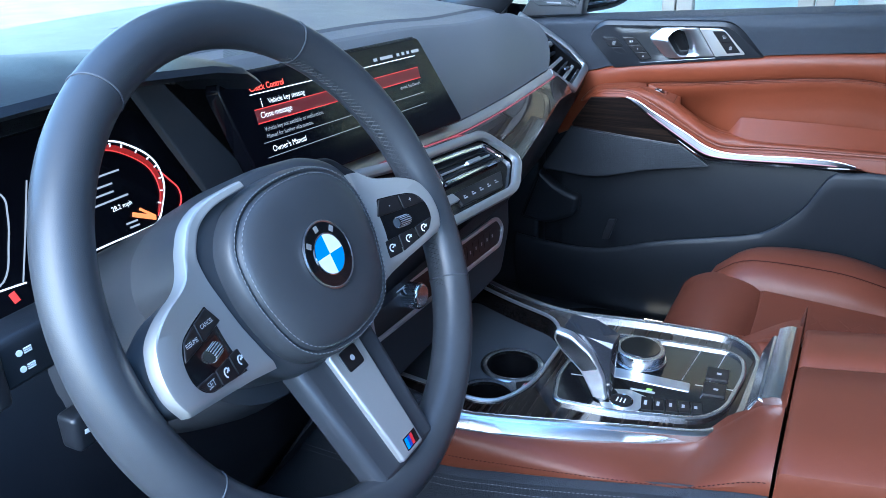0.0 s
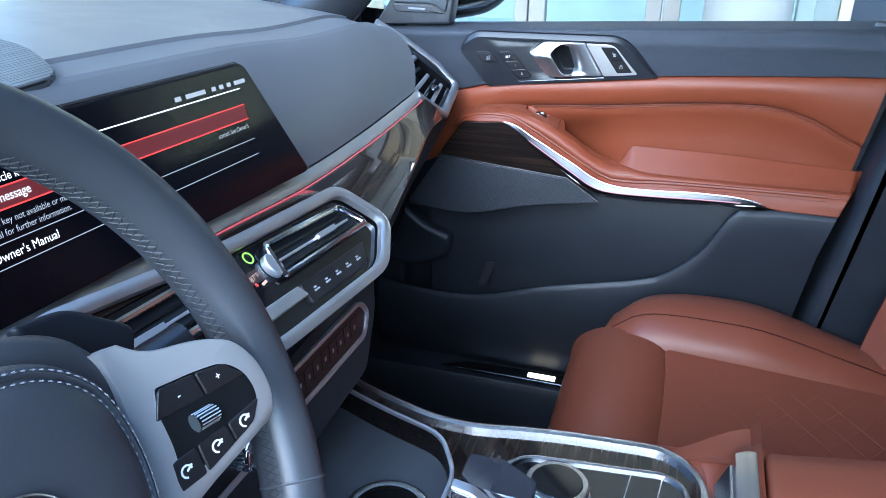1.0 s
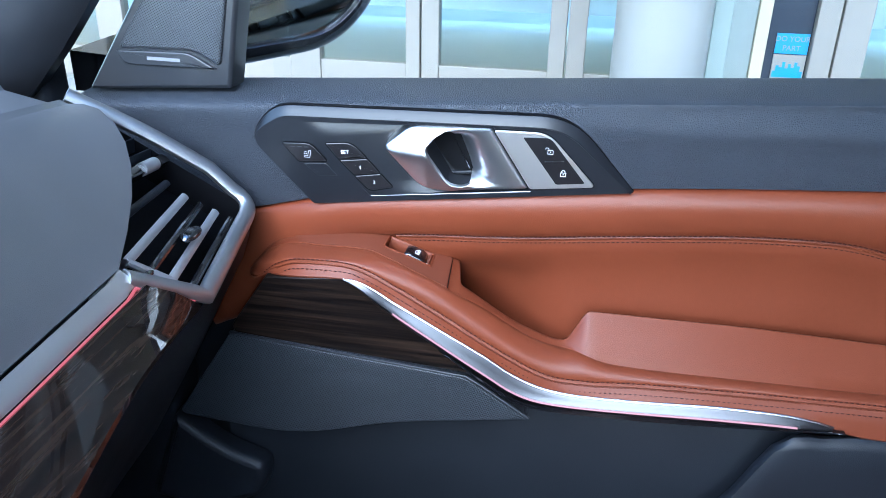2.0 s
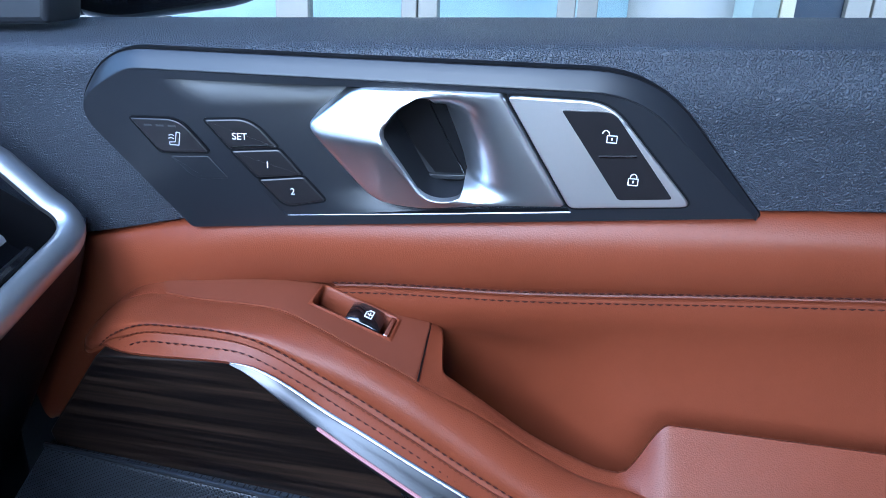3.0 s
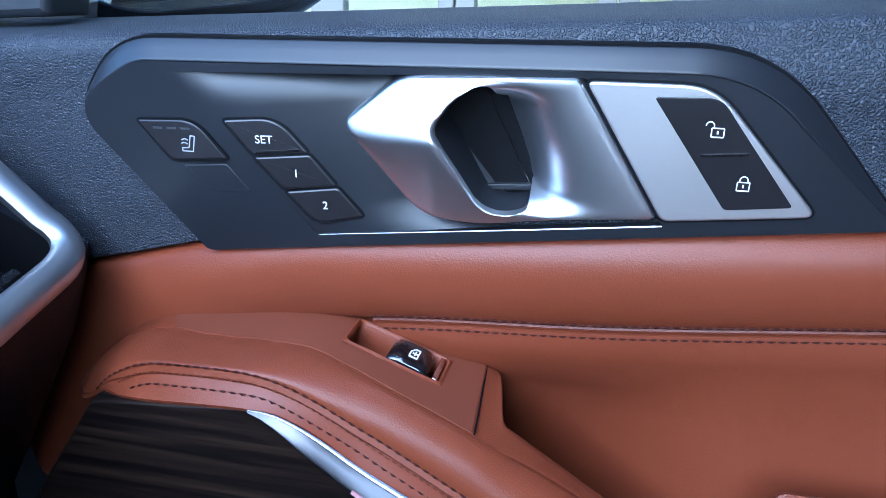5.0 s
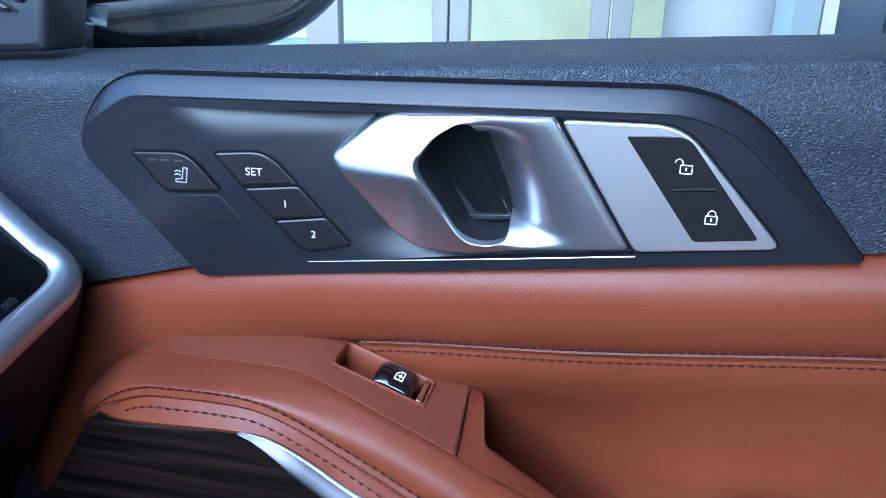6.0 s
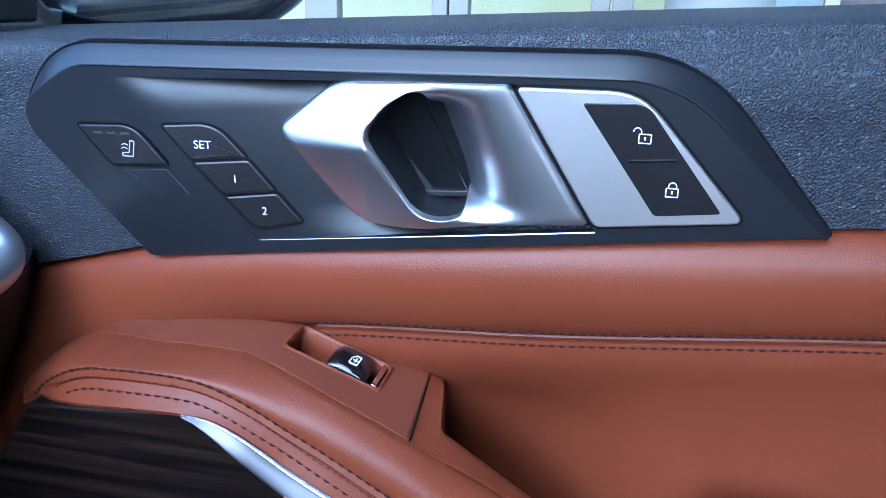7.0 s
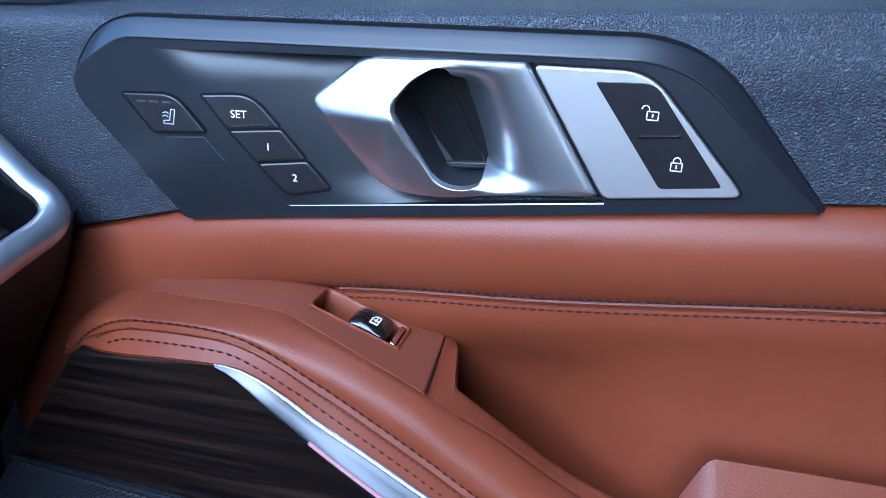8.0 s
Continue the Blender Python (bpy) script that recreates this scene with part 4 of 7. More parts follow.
# ---- sail panel with tweeter, window, mirror ----
SL = Plane((0, 1.618, 1.0), (1, 0, 0), (0, 0.03, 1))
sail = part("sail_panel", slab(SL, rounded([(-0.690, -0.012, 0.004), (-0.556, -0.004, 0.002), (-0.543, 0.075, 0.003), (-0.527, 0.160, 0.01), (-0.575, 0.160, 0.02)], 4), 0.0, -0.028, 0.004), PLASTIC, door, "black plastic corner trim")
part("tweeter_grille", slab(SL, rounded([(-0.655, 0.026, 0.004), (-0.585, 0.027, 0.010), (-0.563, 0.014, 0.006), (-0.552, 0.075, 0.004), (-0.556, 0.120, 0.02), (-0.585, 0.130, 0.02)], 5), 0.003, -0.002, 0.0025), GRILLE, sail, "dark perforated tweeter cover")
part("tweeter_trim", slab(SL, rounded([(-0.657, 0.0245, 0.002), (-0.590, 0.0255, 0.008), (-0.566, 0.0125, 0.002), (-0.650, 0.0125, 0.006)], 5), 0.0035, 0.0, 0.0012), PLASTIC, sail, "dark metal edge")
part("maker_plate", bar(SL, -0.628, 0.0190, -0.598, 0.0186, 0.0028, 0.0041, 0.003), DIMMARK, sail, "pale bar")
part("belt_seal", tube([(x, 1.688, z_belt(x) - 0.010) for x in (-0.60, -0.4, -0.2, 0.0, 0.11)], 0.004, (0, 0, 1)), LOWPLASTIC, door, "black rubber window seal")
wg = loft([[V3((x, 1.694, z_belt(x) - 0.03)), V3((x, 1.68, z_belt(x) + 0.1)), V3((x, 1.64, z_belt(x) + 0.25)), V3((x, 1.58, z_belt(x) + 0.42))] for x in (-0.545, -0.4, -0.2, 0.0, 0.20)])
wo = part("window_glass", wg, GLASS, door, "clear side window")
wo.visible_shadow = False
part("window_frame", tube([(-0.585, 1.68, 1.10), (-0.54, 1.665, 1.17), (-0.44, 1.63, 1.26), (-0.26, 1.585, 1.38), (0.0, 1.570, 1.43), (0.14, 1.565, 1.44)], 0.016, (0, 1, 0)), PLASTIC, door, "black window frame")

mirror = thing("door_mirror", (-0.66, 1.72, 0.97), "gloss black outside mirror on the passenger door", "mirror")
MP = Plane((-0.610, 1.850, 1.048), (0.80, 0.60, 0), (0, 0, 1))
housing = part("mirror_housing", slab(MP, rounded([(-0.105, 0.075, 0.05), (-0.125, -0.045, 0.05), (-0.055, -0.084, 0.03), (0.075, -0.070, 0.05), (0.135, -0.010, 0.05), (0.130, 0.075, 0.05)], 8), 0.012, -0.085, 0.012, holes=[rounded([(-0.090, 0.062, 0.04), (-0.104, -0.036, 0.04), (-0.050, -0.064, 0.03), (0.070, -0.052, 0.04), (0.118, -0.004, 0.04), (0.115, 0.062, 0.04)], 8)]), PIANO, mirror, "gloss black mirror housing")
part("mirror_glass", slab(MP, rounded([(-0.092, 0.064, 0.04), (-0.106, -0.038, 0.04), (-0.050, -0.066, 0.03), (0.070, -0.054, 0.04), (0.120, -0.004, 0.04), (0.117, 0.064, 0.04)], 8), 0.000, -0.01), MIRROR, housing, "mirror glass")
part("mirror_foot", loft([[V3((x, y, z)) for x, z in ((-0.735, 0.972), (-0.66, 0.972), (-0.655, 1.005), (-0.735, 1.01))] for y in (1.665, 1.74, 1.82)], around=True, ends=True), PIANO, mirror, "gloss black mirror arm")

part("lock_pin", tube([(0.098, 1.634, 1.014), (0.099, 1.632, 1.030), (0.101, 1.631, 1.042)], 0.0042, (1, 0, 0), n=12), PLASTIC, door, "black lock pin")
part("pin_base", slab(Plane((0.098, 1.6245, 1.0225), (1, 0, 0), (0, 0.72, 0.69)), rounded([(-0.013, -0.017, 0.005), (0.015, -0.017, 0.005), (0.018, 0.013, 0.005), (-0.016, 0.013, 0.005)]), 0.004, -0.01, 0.002), DASHPAD, door, "grey seat of the lock pin")

# ---------------- car body round the cabin ----------------
floor = link("floor", box((-1.25, 0.12, 0.26), (1.6, 1.60, 0.30)), CARPET)
tagged(floor, "black carpet on the car floor", "floor", kind="structure")
bm = loft([[V3((-0.70, y, 0.30)), V3((-0.85, y, 0.34)), V3((-1.0, y, 0.45)), V3((-1.1, y, 0.60)), V3((-1.12, y, 1.0))] for y in (0.12, 0.8, 1.6)])
tagged(link("bulkhead", bm, CARPET), "black carpeted front bulkhead", "wall", kind="structure")
bm = loft([[V3((x, y, z)) for y, z in ((1.490, 0.29), (1.495, 0.385), (1.502, 0.397), (1.60, 0.400), (1.66, 0.395), (1.66, 0.25), (1.50, 0.25))] for x in (-1.1, -0.6, 0.0, 0.6, 1.6)], around=True, ends=True)
tagged(link("door_sill", bm, LOWPLASTIC), "black plastic door sill", "sill", kind="structure")
sill = thing("sill_plate", (-0.3, 1.535, 0.40), "satin metal scuff plate with a warm glowing rectangle on the door sill", "sill plate")
SP = Plane((0, 1.527, 0.402), (1, 0, 0.0), (0, 1, 0))
part("plate", slab(SP, rounded([(-0.535, -0.016, 0.012), (-0.10, -0.018, 0.006), (-0.10, 0.014, 0.006), (-0.48, 0.012, 0.02)]), 0.003, 0.0, 0.001), DARKCHROME, sill)
# bright warm rectangle on the plate, drawn as a glowing surface
part("glow_patch", slab(SP, rounded([(-0.372, -0.009, 0.002), (-0.322, -0.010, 0.002), (-0.322, 0.006, 0.002), (-0.372, 0.006, 0.002)]), 0.0036, 0.003, 0.0004), glow("warm_glow", (1.0, 0.80, 0.55), 0.5), sill, "warm glowing rectangle")
bm = slab(Plane((0, 0, 1.52), (0, 1, 0), (1, 0, 0)), [(0.16, -0.24), (1.56, -0.24), (1.56, 1.6), (0.16, 1.6)], 0.0, -0.04, 0)
tagged(link("roof_lining", bm, HEADLINER), "pale fabric roof lining with the roof blind closed", "ceiling", kind="structure")
# added walls, out of view: keep out light where the rear windows would be
tagged(link("rear_wall", box((1.55, 0.10, 0.30), (1.60, 1.62, 1.52)), HEADLINER), "added plain grey wall closing the cabin behind, out of view", "wall", kind="structure")
for y, x0, nm in ((1.62, 0.34, "light_block_passenger_side"), (0.06, 0.16, "light_block_driver_side")):
    tagged(link(nm, box((x0, y, 0.25), (1.6, y + 0.05, 1.52), 0.01), PLASTIC), "added black wall in place of the rear side windows, out of view", "wall", kind="structure")


def pillar(name, path, r, label):
    bm = sweep(smooth_path(path, 6), circle(r, 14, 1.6), (0, 1, 0))
    return tagged(link(name, bm, PLASTIC), label, "pillar", kind="structure")


pillar("pillar_a_passenger", [(-0.95, 1.60, 0.88), (-0.76, 1.60, 1.03), (-0.58, 1.585, 1.25), (-0.34, 1.53, 1.50), (-0.2, 1.5, 1.56)], 0.034, "dark trimmed windshield pillar")
pillar("pillar_a_driver", [(-0.95, 0.10, 0.88), (-0.78, 0.10, 1.02), (-0.60, 0.12, 1.25), (-0.36, 0.18, 1.49), (-0.2, 0.2, 1.56)], 0.034, "dark trimmed windshield pillar")
BP = Plane((0, 1.572, 0), (1, 0, 0), (0, 0, 1))
bm = slab(BP, rounded([(0.215, 1.52, 0.01), (0.146, 1.03, 0.05), (0.118, 0.87, 0.05), (0.094, 0.75, 0.05), (0.058, 0.56, 0.05), (0.043, 0.40, 0.01), (0.42, 0.40, 0.02), (0.42, 1.52, 0.01)], 6), 0.022, -0.09, 0.02)
tagged(link("pillar_b_passenger", bm, LOWPLASTIC), "black plastic centre pillar trim", "pillar", kind="structure")
bm = slab(Plane((0, 1.645, 0), (1, 0, 0), (0, 0, 1)), [(0.0, 0.38), (0.24, 0.38), (0.24, 1.52), (0.185, 1.06), (0.17, 1.0), (0.13, 0.95), (0.04, 0.8), (0.0, 0.6)], 0.0, -0.06)
tagged(link("door_jamb", bm, LOWPLASTIC), "black rubber sealed door jamb", "pillar", kind="structure")
bm = loft([[V3((-1.14, y, 1.07 - 0.03 * abs(y - 0.85))), V3((-0.90, 0.85 + (y - 0.85) * 0.97, 1.22)), V3((-0.25, 0.85 + (y - 0.85) * 0.9, 1.545))] for y in (0.08, 0.45, 0.85, 1.25, 1.62)])
ws = tagged(link("windshield", bm, GLASS), "clear laminated windshield", "window", kind="structure")
ws.visible_shadow = False

tagged(link("kick_panel", box((-1.15, 1.59, 0.28), (-0.63, 1.64, 0.93), 0.01), LOWPLASTIC), "black side panel of the footwell", "wall", kind="structure")
tagged(link("cowl_side", box((-1.15, 1.60, 0.90), (-0.72, 1.64, 1.06), 0.01), LOWPLASTIC), "black trim beside the dashboard", "wall", kind="structure")
tagged(link("kick_panel_driver", box((-1.15, 0.06, 0.28), (-0.55, 0.11, 1.02), 0.01), LOWPLASTIC), "black side panel of the footwell", "wall", kind="structure")

# added wall, out of view: holds back low light through the driver's opening
DD = Plane((0, 0.085, 0), (-1, 0, 0), (0, 0, 1))
bm = slab(DD, rounded([(0.66, 0.30), (0.64, 0.94, 0.02), (-0.36, 0.97, 0.02), (-0.36, 0.30)]), 0.02, -0.05, 0.015)
tagged(link("driver_light_block", bm, PLASTIC), "added black wall in the driver door opening, out of view, holds back light", "wall", kind="structure")

# ---------------- dashboard ----------------
dash = thing("dashboard", (-0.75, 0.85, 0.5), "dark grey padded dashboard with silver line and glossy wood panel", "dashboard")
xr = hermite([0.1, 0.62, 0.81, 1.07, 1.40, 1.53], [-0.60, -0.612, -0.62, -0.62, -0.622, -0.655])
zr = hermite([0.1, 0.62, 0.81, 1.07, 1.17, 1.40, 1.53], [1.105, 1.085, 1.071, 1.053, 1.042, 1.027, 1.004])
zt = hermite([0.1, 0.62, 0.72, 0.83, 1.02, 1.18, 1.40], [0.985, 0.962, 0.951, 0.944, 0.926, 0.923, 0.929])
rows = []
for k in range(41):
    s = k / 40
    y = 0.10 + 1.425 * s
    a = V3((xr(y), y, zr(y)))
    base = V3((-1.10, 0.85 + (y - 0.85) * 0.98, 1.075 - 0.06 * (y - 0.85) ** 2))
    row = [base + V3((-0.03, 0, -0.05)), base]
    for t in (0.2, 0.4, 0.6, 0.8, 0.875, 0.893):
        row.append(base.lerp(a, t) + V3((0, 0, 0.006 * math.sin(math.pi * t) + 0.0025)))
    row += [base.lerp(a, 0.899) + V3((0, 0, 0.0005)), base.lerp(a, 0.988) + V3((0, 0, -0.0045)), a + V3((0, 0, 0.0)), a + V3((0.006, 0, -0.003))]
    rows.append(row)
part("top_pad", loft(rows), DASHPAD, dash, "dark grey grained pad")
rows = []
for k in range(41):
    s = k / 40
    yr, yt = 0.62 + 0.905 * s, 0.62 + 0.775 * s
    a, b = V3((xr(yr) + 0.006, yr, zr(yr) - 0.003)), V3((-0.541, yt, zt(yt) + 0.007))
    row = []
    for t in (0, 0.06, 0.15, 0.3, 0.45, 0.6, 0.75, 0.88, 1.0):
        row.append(a.lerp(b, t) + V3((0.6, 0, 0.8)) * 0.012 * math.sin(math.pi * t) ** 0.8)
    row.append(b + V3((-0.01, 0, -0.01)))
    over = 0.040 * soft((s - 0.78) / 0.22)
    rows.append([p + V3((0, over * math.sin(math.pi * min(1.0, j / 8)), 0)) for j, p in enumerate(row)])
rows.append([p + V3((-0.008, -0.001, -0.010)) for p in rows[-1]])
rows.append([p + V3((-0.020, -0.004, -0.026)) for p in rows[-1]])
part("face_pad", loft(rows), DASHPAD, dash, "dark grey grained pad")
SPG = Plane((0, 0.035, 1.0625), (0, 1, 0), (-1, 0, 0.02))
part("dash_speaker", slab(SPG, rounded([(0.640, 0.612, 0.02), (0.745, 0.612, 0.02), (0.768, 0.628, 0.03), (0.832, 0.712, 0.04), (0.860, 0.800, 0.05), (0.850, 0.900, 0.05), (0.600, 0.900, 0.05), (0.590, 0.700, 0.05)]), 0.002, -0.02, 0.0015), perforated("dash_grille", (0.085, 0.086, 0.090), 0.003), dash, "dark perforated loudspeaker cover")

ELBOW, VBOT, TIP, VTOP = V3((-0.538, 1.395, 0.929)), V3((-0.514, 1.452, 0.889)), V3((-0.536, 1.593, 0.900)), V3((-0.655, 1.535, 1.006))
line = [V3((-0.535, y, zt(y))) for y in [0.60 + 0.78 * k / 30 for k in range(31)]] + [ELBOW]
flat = lambda w, h: [(h, -w / 2), (h * 0.9, -w * 0.5), (h, -w * 0.3), (h * 1.15, 0), (h, w * 0.3), (h * 0.6, w / 2), (-h, w / 2), (-h, -w / 2)]
OUT = V3((0.75, 0, 0.66))
part("silver_line", sweep(line, flat(0.014, 0.003), OUT), PLATEMETAL, dash, "satin silver trim line")
part("light_line", tube([p + V3((0.0068, 0.0, -0.0060)) for p in line[3:]] + [ELBOW.lerp(VBOT, t) + V3((0.004, -0.003, -0.004)) for t in (0.2, 0.5, 0.8)], 0.0012, OUT, n=6), AMBIENT, dash, "thin red light line")

# glossy wood panel under the line
low = smooth_path([(-0.512, 1.440, 0.886), (-0.497, 1.33, 0.896), (-0.470, 1.18, 0.891), (-0.446, 1.035, 0.886)], 8)
top = [V3((-0.528, 1.398 - 0.40 * k / 24, zt(1.398 - 0.40 * k / 24) - 0.006)) for k in range(25)]
rows = [[a, a.lerp(b, 0.04) + V3((0.001, 0, 0.002)), a.lerp(b, 0.5) + V3((0.003, 0, 0.004)), a.lerp(b, 0.96) + V3((0.001, 0, 0.002)), b, b + V3((-0.01, 0, -0.012))] for a, b in zip(top, low)]
part("wood_panel", loft(rows), WOODY, dash, "glossy dark wood panel")
SK = Plane((-0.443, 0.79, 0.89), (0, 1, 0), (-0.74, 0, 0.67))
rows = []
for k in range(21):
    u = 0.215 - 0.36 * k / 20
    y = 0.79 + u
    v = 0.075 - 0.1 * (u - 0.01) + 0.002
    a, b = V3((-0.528, y, zt(y) - 0.006)), SK.at(u, v + (0.0 if u < 0.2 else -0.05), -0.002)
    rows.append([a, a.lerp(b, 0.5) + V3((0.002, 0, 0.003)), b])
part("wood_strip", loft(rows), WOODY, dash, "glossy dark wood strip")
rows = []
for p in [V3((-0.560, 1.640, 0.905)), V3((-0.540, 1.600, 0.893)), V3((-0.530, 1.575, 0.893)), V3((-0.515, 1.46, 0.884))] + low + [V3((-0.446, 0.99, 0.86)), V3((-0.446, 0.60, 0.85))]:
    rows.append([p, p + V3((-0.002, 0, -0.012)), p + V3((-0.010, 0, -0.035)), p + V3((-0.06, 0.0, -0.13)), p + V3((-0.14, 0, -0.24)), p + V3((-0.28, 0, -0.32))])
part("lower_dash", loft(rows), LOWPLASTIC, dash, "black lower dash and glove box")

# right air vent
ring = smooth_path([VTOP, VTOP.lerp(TIP, 0.35) + V3((0.004, 0.006, 0.003)), VTOP.lerp(TIP, 0.7) + V3((0.005, 0.008, 0.004))], 5) + [(TIP + (VTOP - TIP).normalized() * 0.022 + V3((0.002, 0.003, 0.002))) * (1 - t) ** 2 + (TIP + V3((0.001, 0.003, 0.002))) * 2 * t * (1 - t) + (TIP + (VBOT - TIP).normalized() * 0.022) * t * t for t in (j / 9 for j in range(10))] + [TIP.lerp(VBOT, t) for t in (0.35, 0.6, 0.9)] + [VBOT, VBOT.lerp(ELBOW, 0.15), VBOT.lerp(ELBOW, 0.6), ELBOW]
VN = (TIP - VBOT).cross(VTOP - VBOT).normalized()
if VN.x < 0:
    VN = -VN
vent = part("side_vent_frame", sweep(ring, [(0.0056 * math.cos(k / 12 * math.tau), 0.0072 * math.sin(k / 12 * math.tau)) for k in range(12)], VN), material("vent_metal", (0.50, 0.505, 0.51), 0.42, metal=1.0, vary=0.04), dash, "satin silver vent frame")
back = -0.030
bm = loft([[ELBOW + VN * -0.004, VTOP + VN * -0.004], [ELBOW + VN * back, VTOP + VN * back], [VBOT + VN * back, VTOP.lerp(TIP, 0.6) + VN * back], [VBOT + VN * back, TIP + VN * back], [VBOT + VN * -0.002, TIP + VN * -0.002]])
bm.faces.new([bm.verts.new(p + VN * (back - 0.002)) for p in (VTOP, TIP, VBOT, ELBOW)])
loft([[VTOP + VN * h, VTOP.lerp(TIP, 0.5) + VN * h, TIP + VN * h] for h in (-0.003, back)], bm)
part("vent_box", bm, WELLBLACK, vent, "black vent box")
edge_l = lambda t: VTOP.lerp(ELBOW, t) + VN * -0.006
edge_r = lambda t: VTOP.lerp(TIP, t) + VN * -0.006
for a in (0.10, 0.19, 0.28, 0.37, 0.46):
    p, q = edge_l(a + 0.04), edge_r(a)
    part("vent_louver", sweep([p.lerp(q, 0.02), p.lerp(q, 0.5), p.lerp(q, 0.96)], [(0.0042, -0.0040), (0.0048, -0.0030), (-0.0040, 0.0042), (-0.0048, 0.0032)], VN), LOWPLASTIC, vent, "black vent fin")
divide = lambda t: edge_l(0.56).lerp(edge_r(0.52), t)
left_side = lambda k: edge_l(0.56).lerp(ELBOW, k / 0.45) if k < 0.45 else ELBOW.lerp(VBOT, (k - 0.45) / 0.55)
for k, w, mat in ((0.20, 0.0030, LOWPLASTIC), (0.40, 0.0034, BRUSHED), (0.56, 0.0026, PIANO), (0.72, 0.0034, BRUSHED), (0.88, 0.0026, PIANO)):
    p, q = left_side(k) + VN * -0.004, edge_r(0.52).lerp(TIP, k) + VN * -0.006
    p, q = p.lerp(q, 0.07), p.lerp(q, 0.80)
    part("vent_slat", sweep([p, p.lerp(q, 0.5), q], [(0.0030, -w), (0.0042, -0.4 * w), (0.0042, 0.4 * w), (0.0030, w), (-0.0060, 0.5 * w), (-0.0060, -0.5 * w)], VN), mat, vent, "silver vent slat" if mat is BRUSHED else "black vent slat")
p, q = (left_side(k).lerp(edge_r(0.52).lerp(TIP, k), 0.075) + VN * -0.002 for k in (0.40, 0.72))
part("slat_link", tube([p, q], 0.0030, VN, n=8), BRUSHED, vent, "silver link between two slats")
part("vent_bridge", sweep([divide(0.02), divide(0.5), divide(0.98)], [(0.005, -0.004), (0.006, 0.0), (0.005, 0.004), (-0.004, 0.004), (-0.004, -0.004)], VN), PIANO, vent, "gloss black bridge")
part("vent_wheel", tube([divide(0.62) + VN * 0.003, divide(0.82) + VN * 0.003], 0.0055, VN, n=14), BRUSHED, vent, "knurled silver vent wheel")
pc = left_side(0.64).lerp(edge_r(0.52).lerp(TIP, 0.64), 0.45)
part("vent_tab", ball(pc + VN * 0.003, 0.0085, scale=(0.8, 1.5, 0.5)), DARKCHROME, vent, "dark metal vent tab")

# centre stack
stack_low = [(-0.215, 0.075), (0.222, 0.092), (0.205, 0.0), (0.165, -0.050), (-0.165, -0.055), (-0.19, 0.0)]
SR = Plane((-0.447, 0.79, 0.80), (0, 1, 0), (-0.1, 0, 1))
part("stack_body", slab(SR, rounded([(u, v, 0.012) for u, v in stack_low]), 0.0, -0.16, 0.006), CARPETBLACK, dash, "black lower centre stack")
fr = [(-0.215, 0.095, 0.02), (-0.16, 0.108, 0.02), (0.01, 0.078, 0.03), (0.200, 0.058, 0.016), (0.226, 0.004, 0.016), (0.163, -0.026, 0.02), (-0.018, -0.008, 0.03), (-0.19, 0.02, 0.03)]
frp = rounded(fr, 6)
stack = part("stack_frame", sweep([SK.at(p.x, p.y, 0.002) for p in frp], flat(0.0105, 0.004), SK.n, closed=True), PLATEMETAL, dash, "satin silver frame of the air vents")
part("stack_face", slab(SK, inset(frp, 0.004), -0.004, -0.05), PIANO, stack, "gloss black panel")


def centre_vent(corners, name):
    q = rounded(corners, 5)
    v = part(name, sweep([SK.at(p.x, p.y, 0.002) for p in q], circle(0.0030, 8), SK.n, closed=True), CHROME, stack, "chrome vent ring")
    part("vent_depth", slab(SK, q, -0.0032, -0.03), LOWPLASTIC, stack)
    a, b, c, d = (V3(p[:2]) for p in corners)
    for t in (0.3, 0.55, 0.8):
        p, r = a.lerp(d, t), b.lerp(c, t)
        part("vent_slat", bar(SK, *p.lerp(r, 0.06), *p.lerp(r, 0.94), 0.0022, -0.0005, -0.003), BRUSHED if t == 0.55 else PIANO, stack)
    m = a.lerp(d, 0.55).lerp(b.lerp(c, 0.55), 0.62)
    part("vent_tab", bar(SK, m.x - 0.016, m.y + 0.0016, m.x + 0.016, m.y - 0.0016, 0.005, 0.003, -0.001), BRUSHED, stack, "silver vent tab")
    return v


centre_vent([(0.056, 0.060, 0.004), (0.180, 0.045, 0.008), (0.197, 0.016, 0.008), (0.046, 0.030, 0.004)], "centre_vent")
centre_vent([(-0.185, 0.086, 0.008), (-0.042, 0.074, 0.004), (-0.050, 0.042, 0.004), (-0.195, 0.056, 0.008)], "centre_vent")
part("vent_dial", disc(SK, 0.046, 0.043, 0.0085, 0.004, -0.003, 0.002, squash=1.3), BRUSHED, stack, "knurled chrome dial")
part("vent_dial", disc(SK, -0.031, 0.0545, 0.0085, 0.004, -0.003, 0.002, squash=1.3), BRUSHED, stack, "knurled chrome dial")
bm = bmesh.new()
for k in range(18):
    a, b = k / 18 * math.tau, (k + 1) / 18 * math.tau
    bar(SK, 0.0355 + 0.0050 * math.cos(a), 0.0610 + 0.0050 * math.sin(a), 0.0355 + 0.0050 * math.cos(b), 0.0610 + 0.0050 * math.sin(b), 0.0014, -0.0035, -0.004, bm)
part("start_stop_ring", bm, GREENGLOW, stack, "lit green ring button")
bm = bmesh.new()
tri = [(-0.001, 0.0610), (0.009, 0.0600), (0.0050, 0.0690)]
for i in range(3):
    bar(SK, *tri[i - 1], *tri[i], 0.0016, -0.0035, -0.004, bm)
part("hazard_sign", bm, REDGLOW, stack, "lit red hazard triangle")
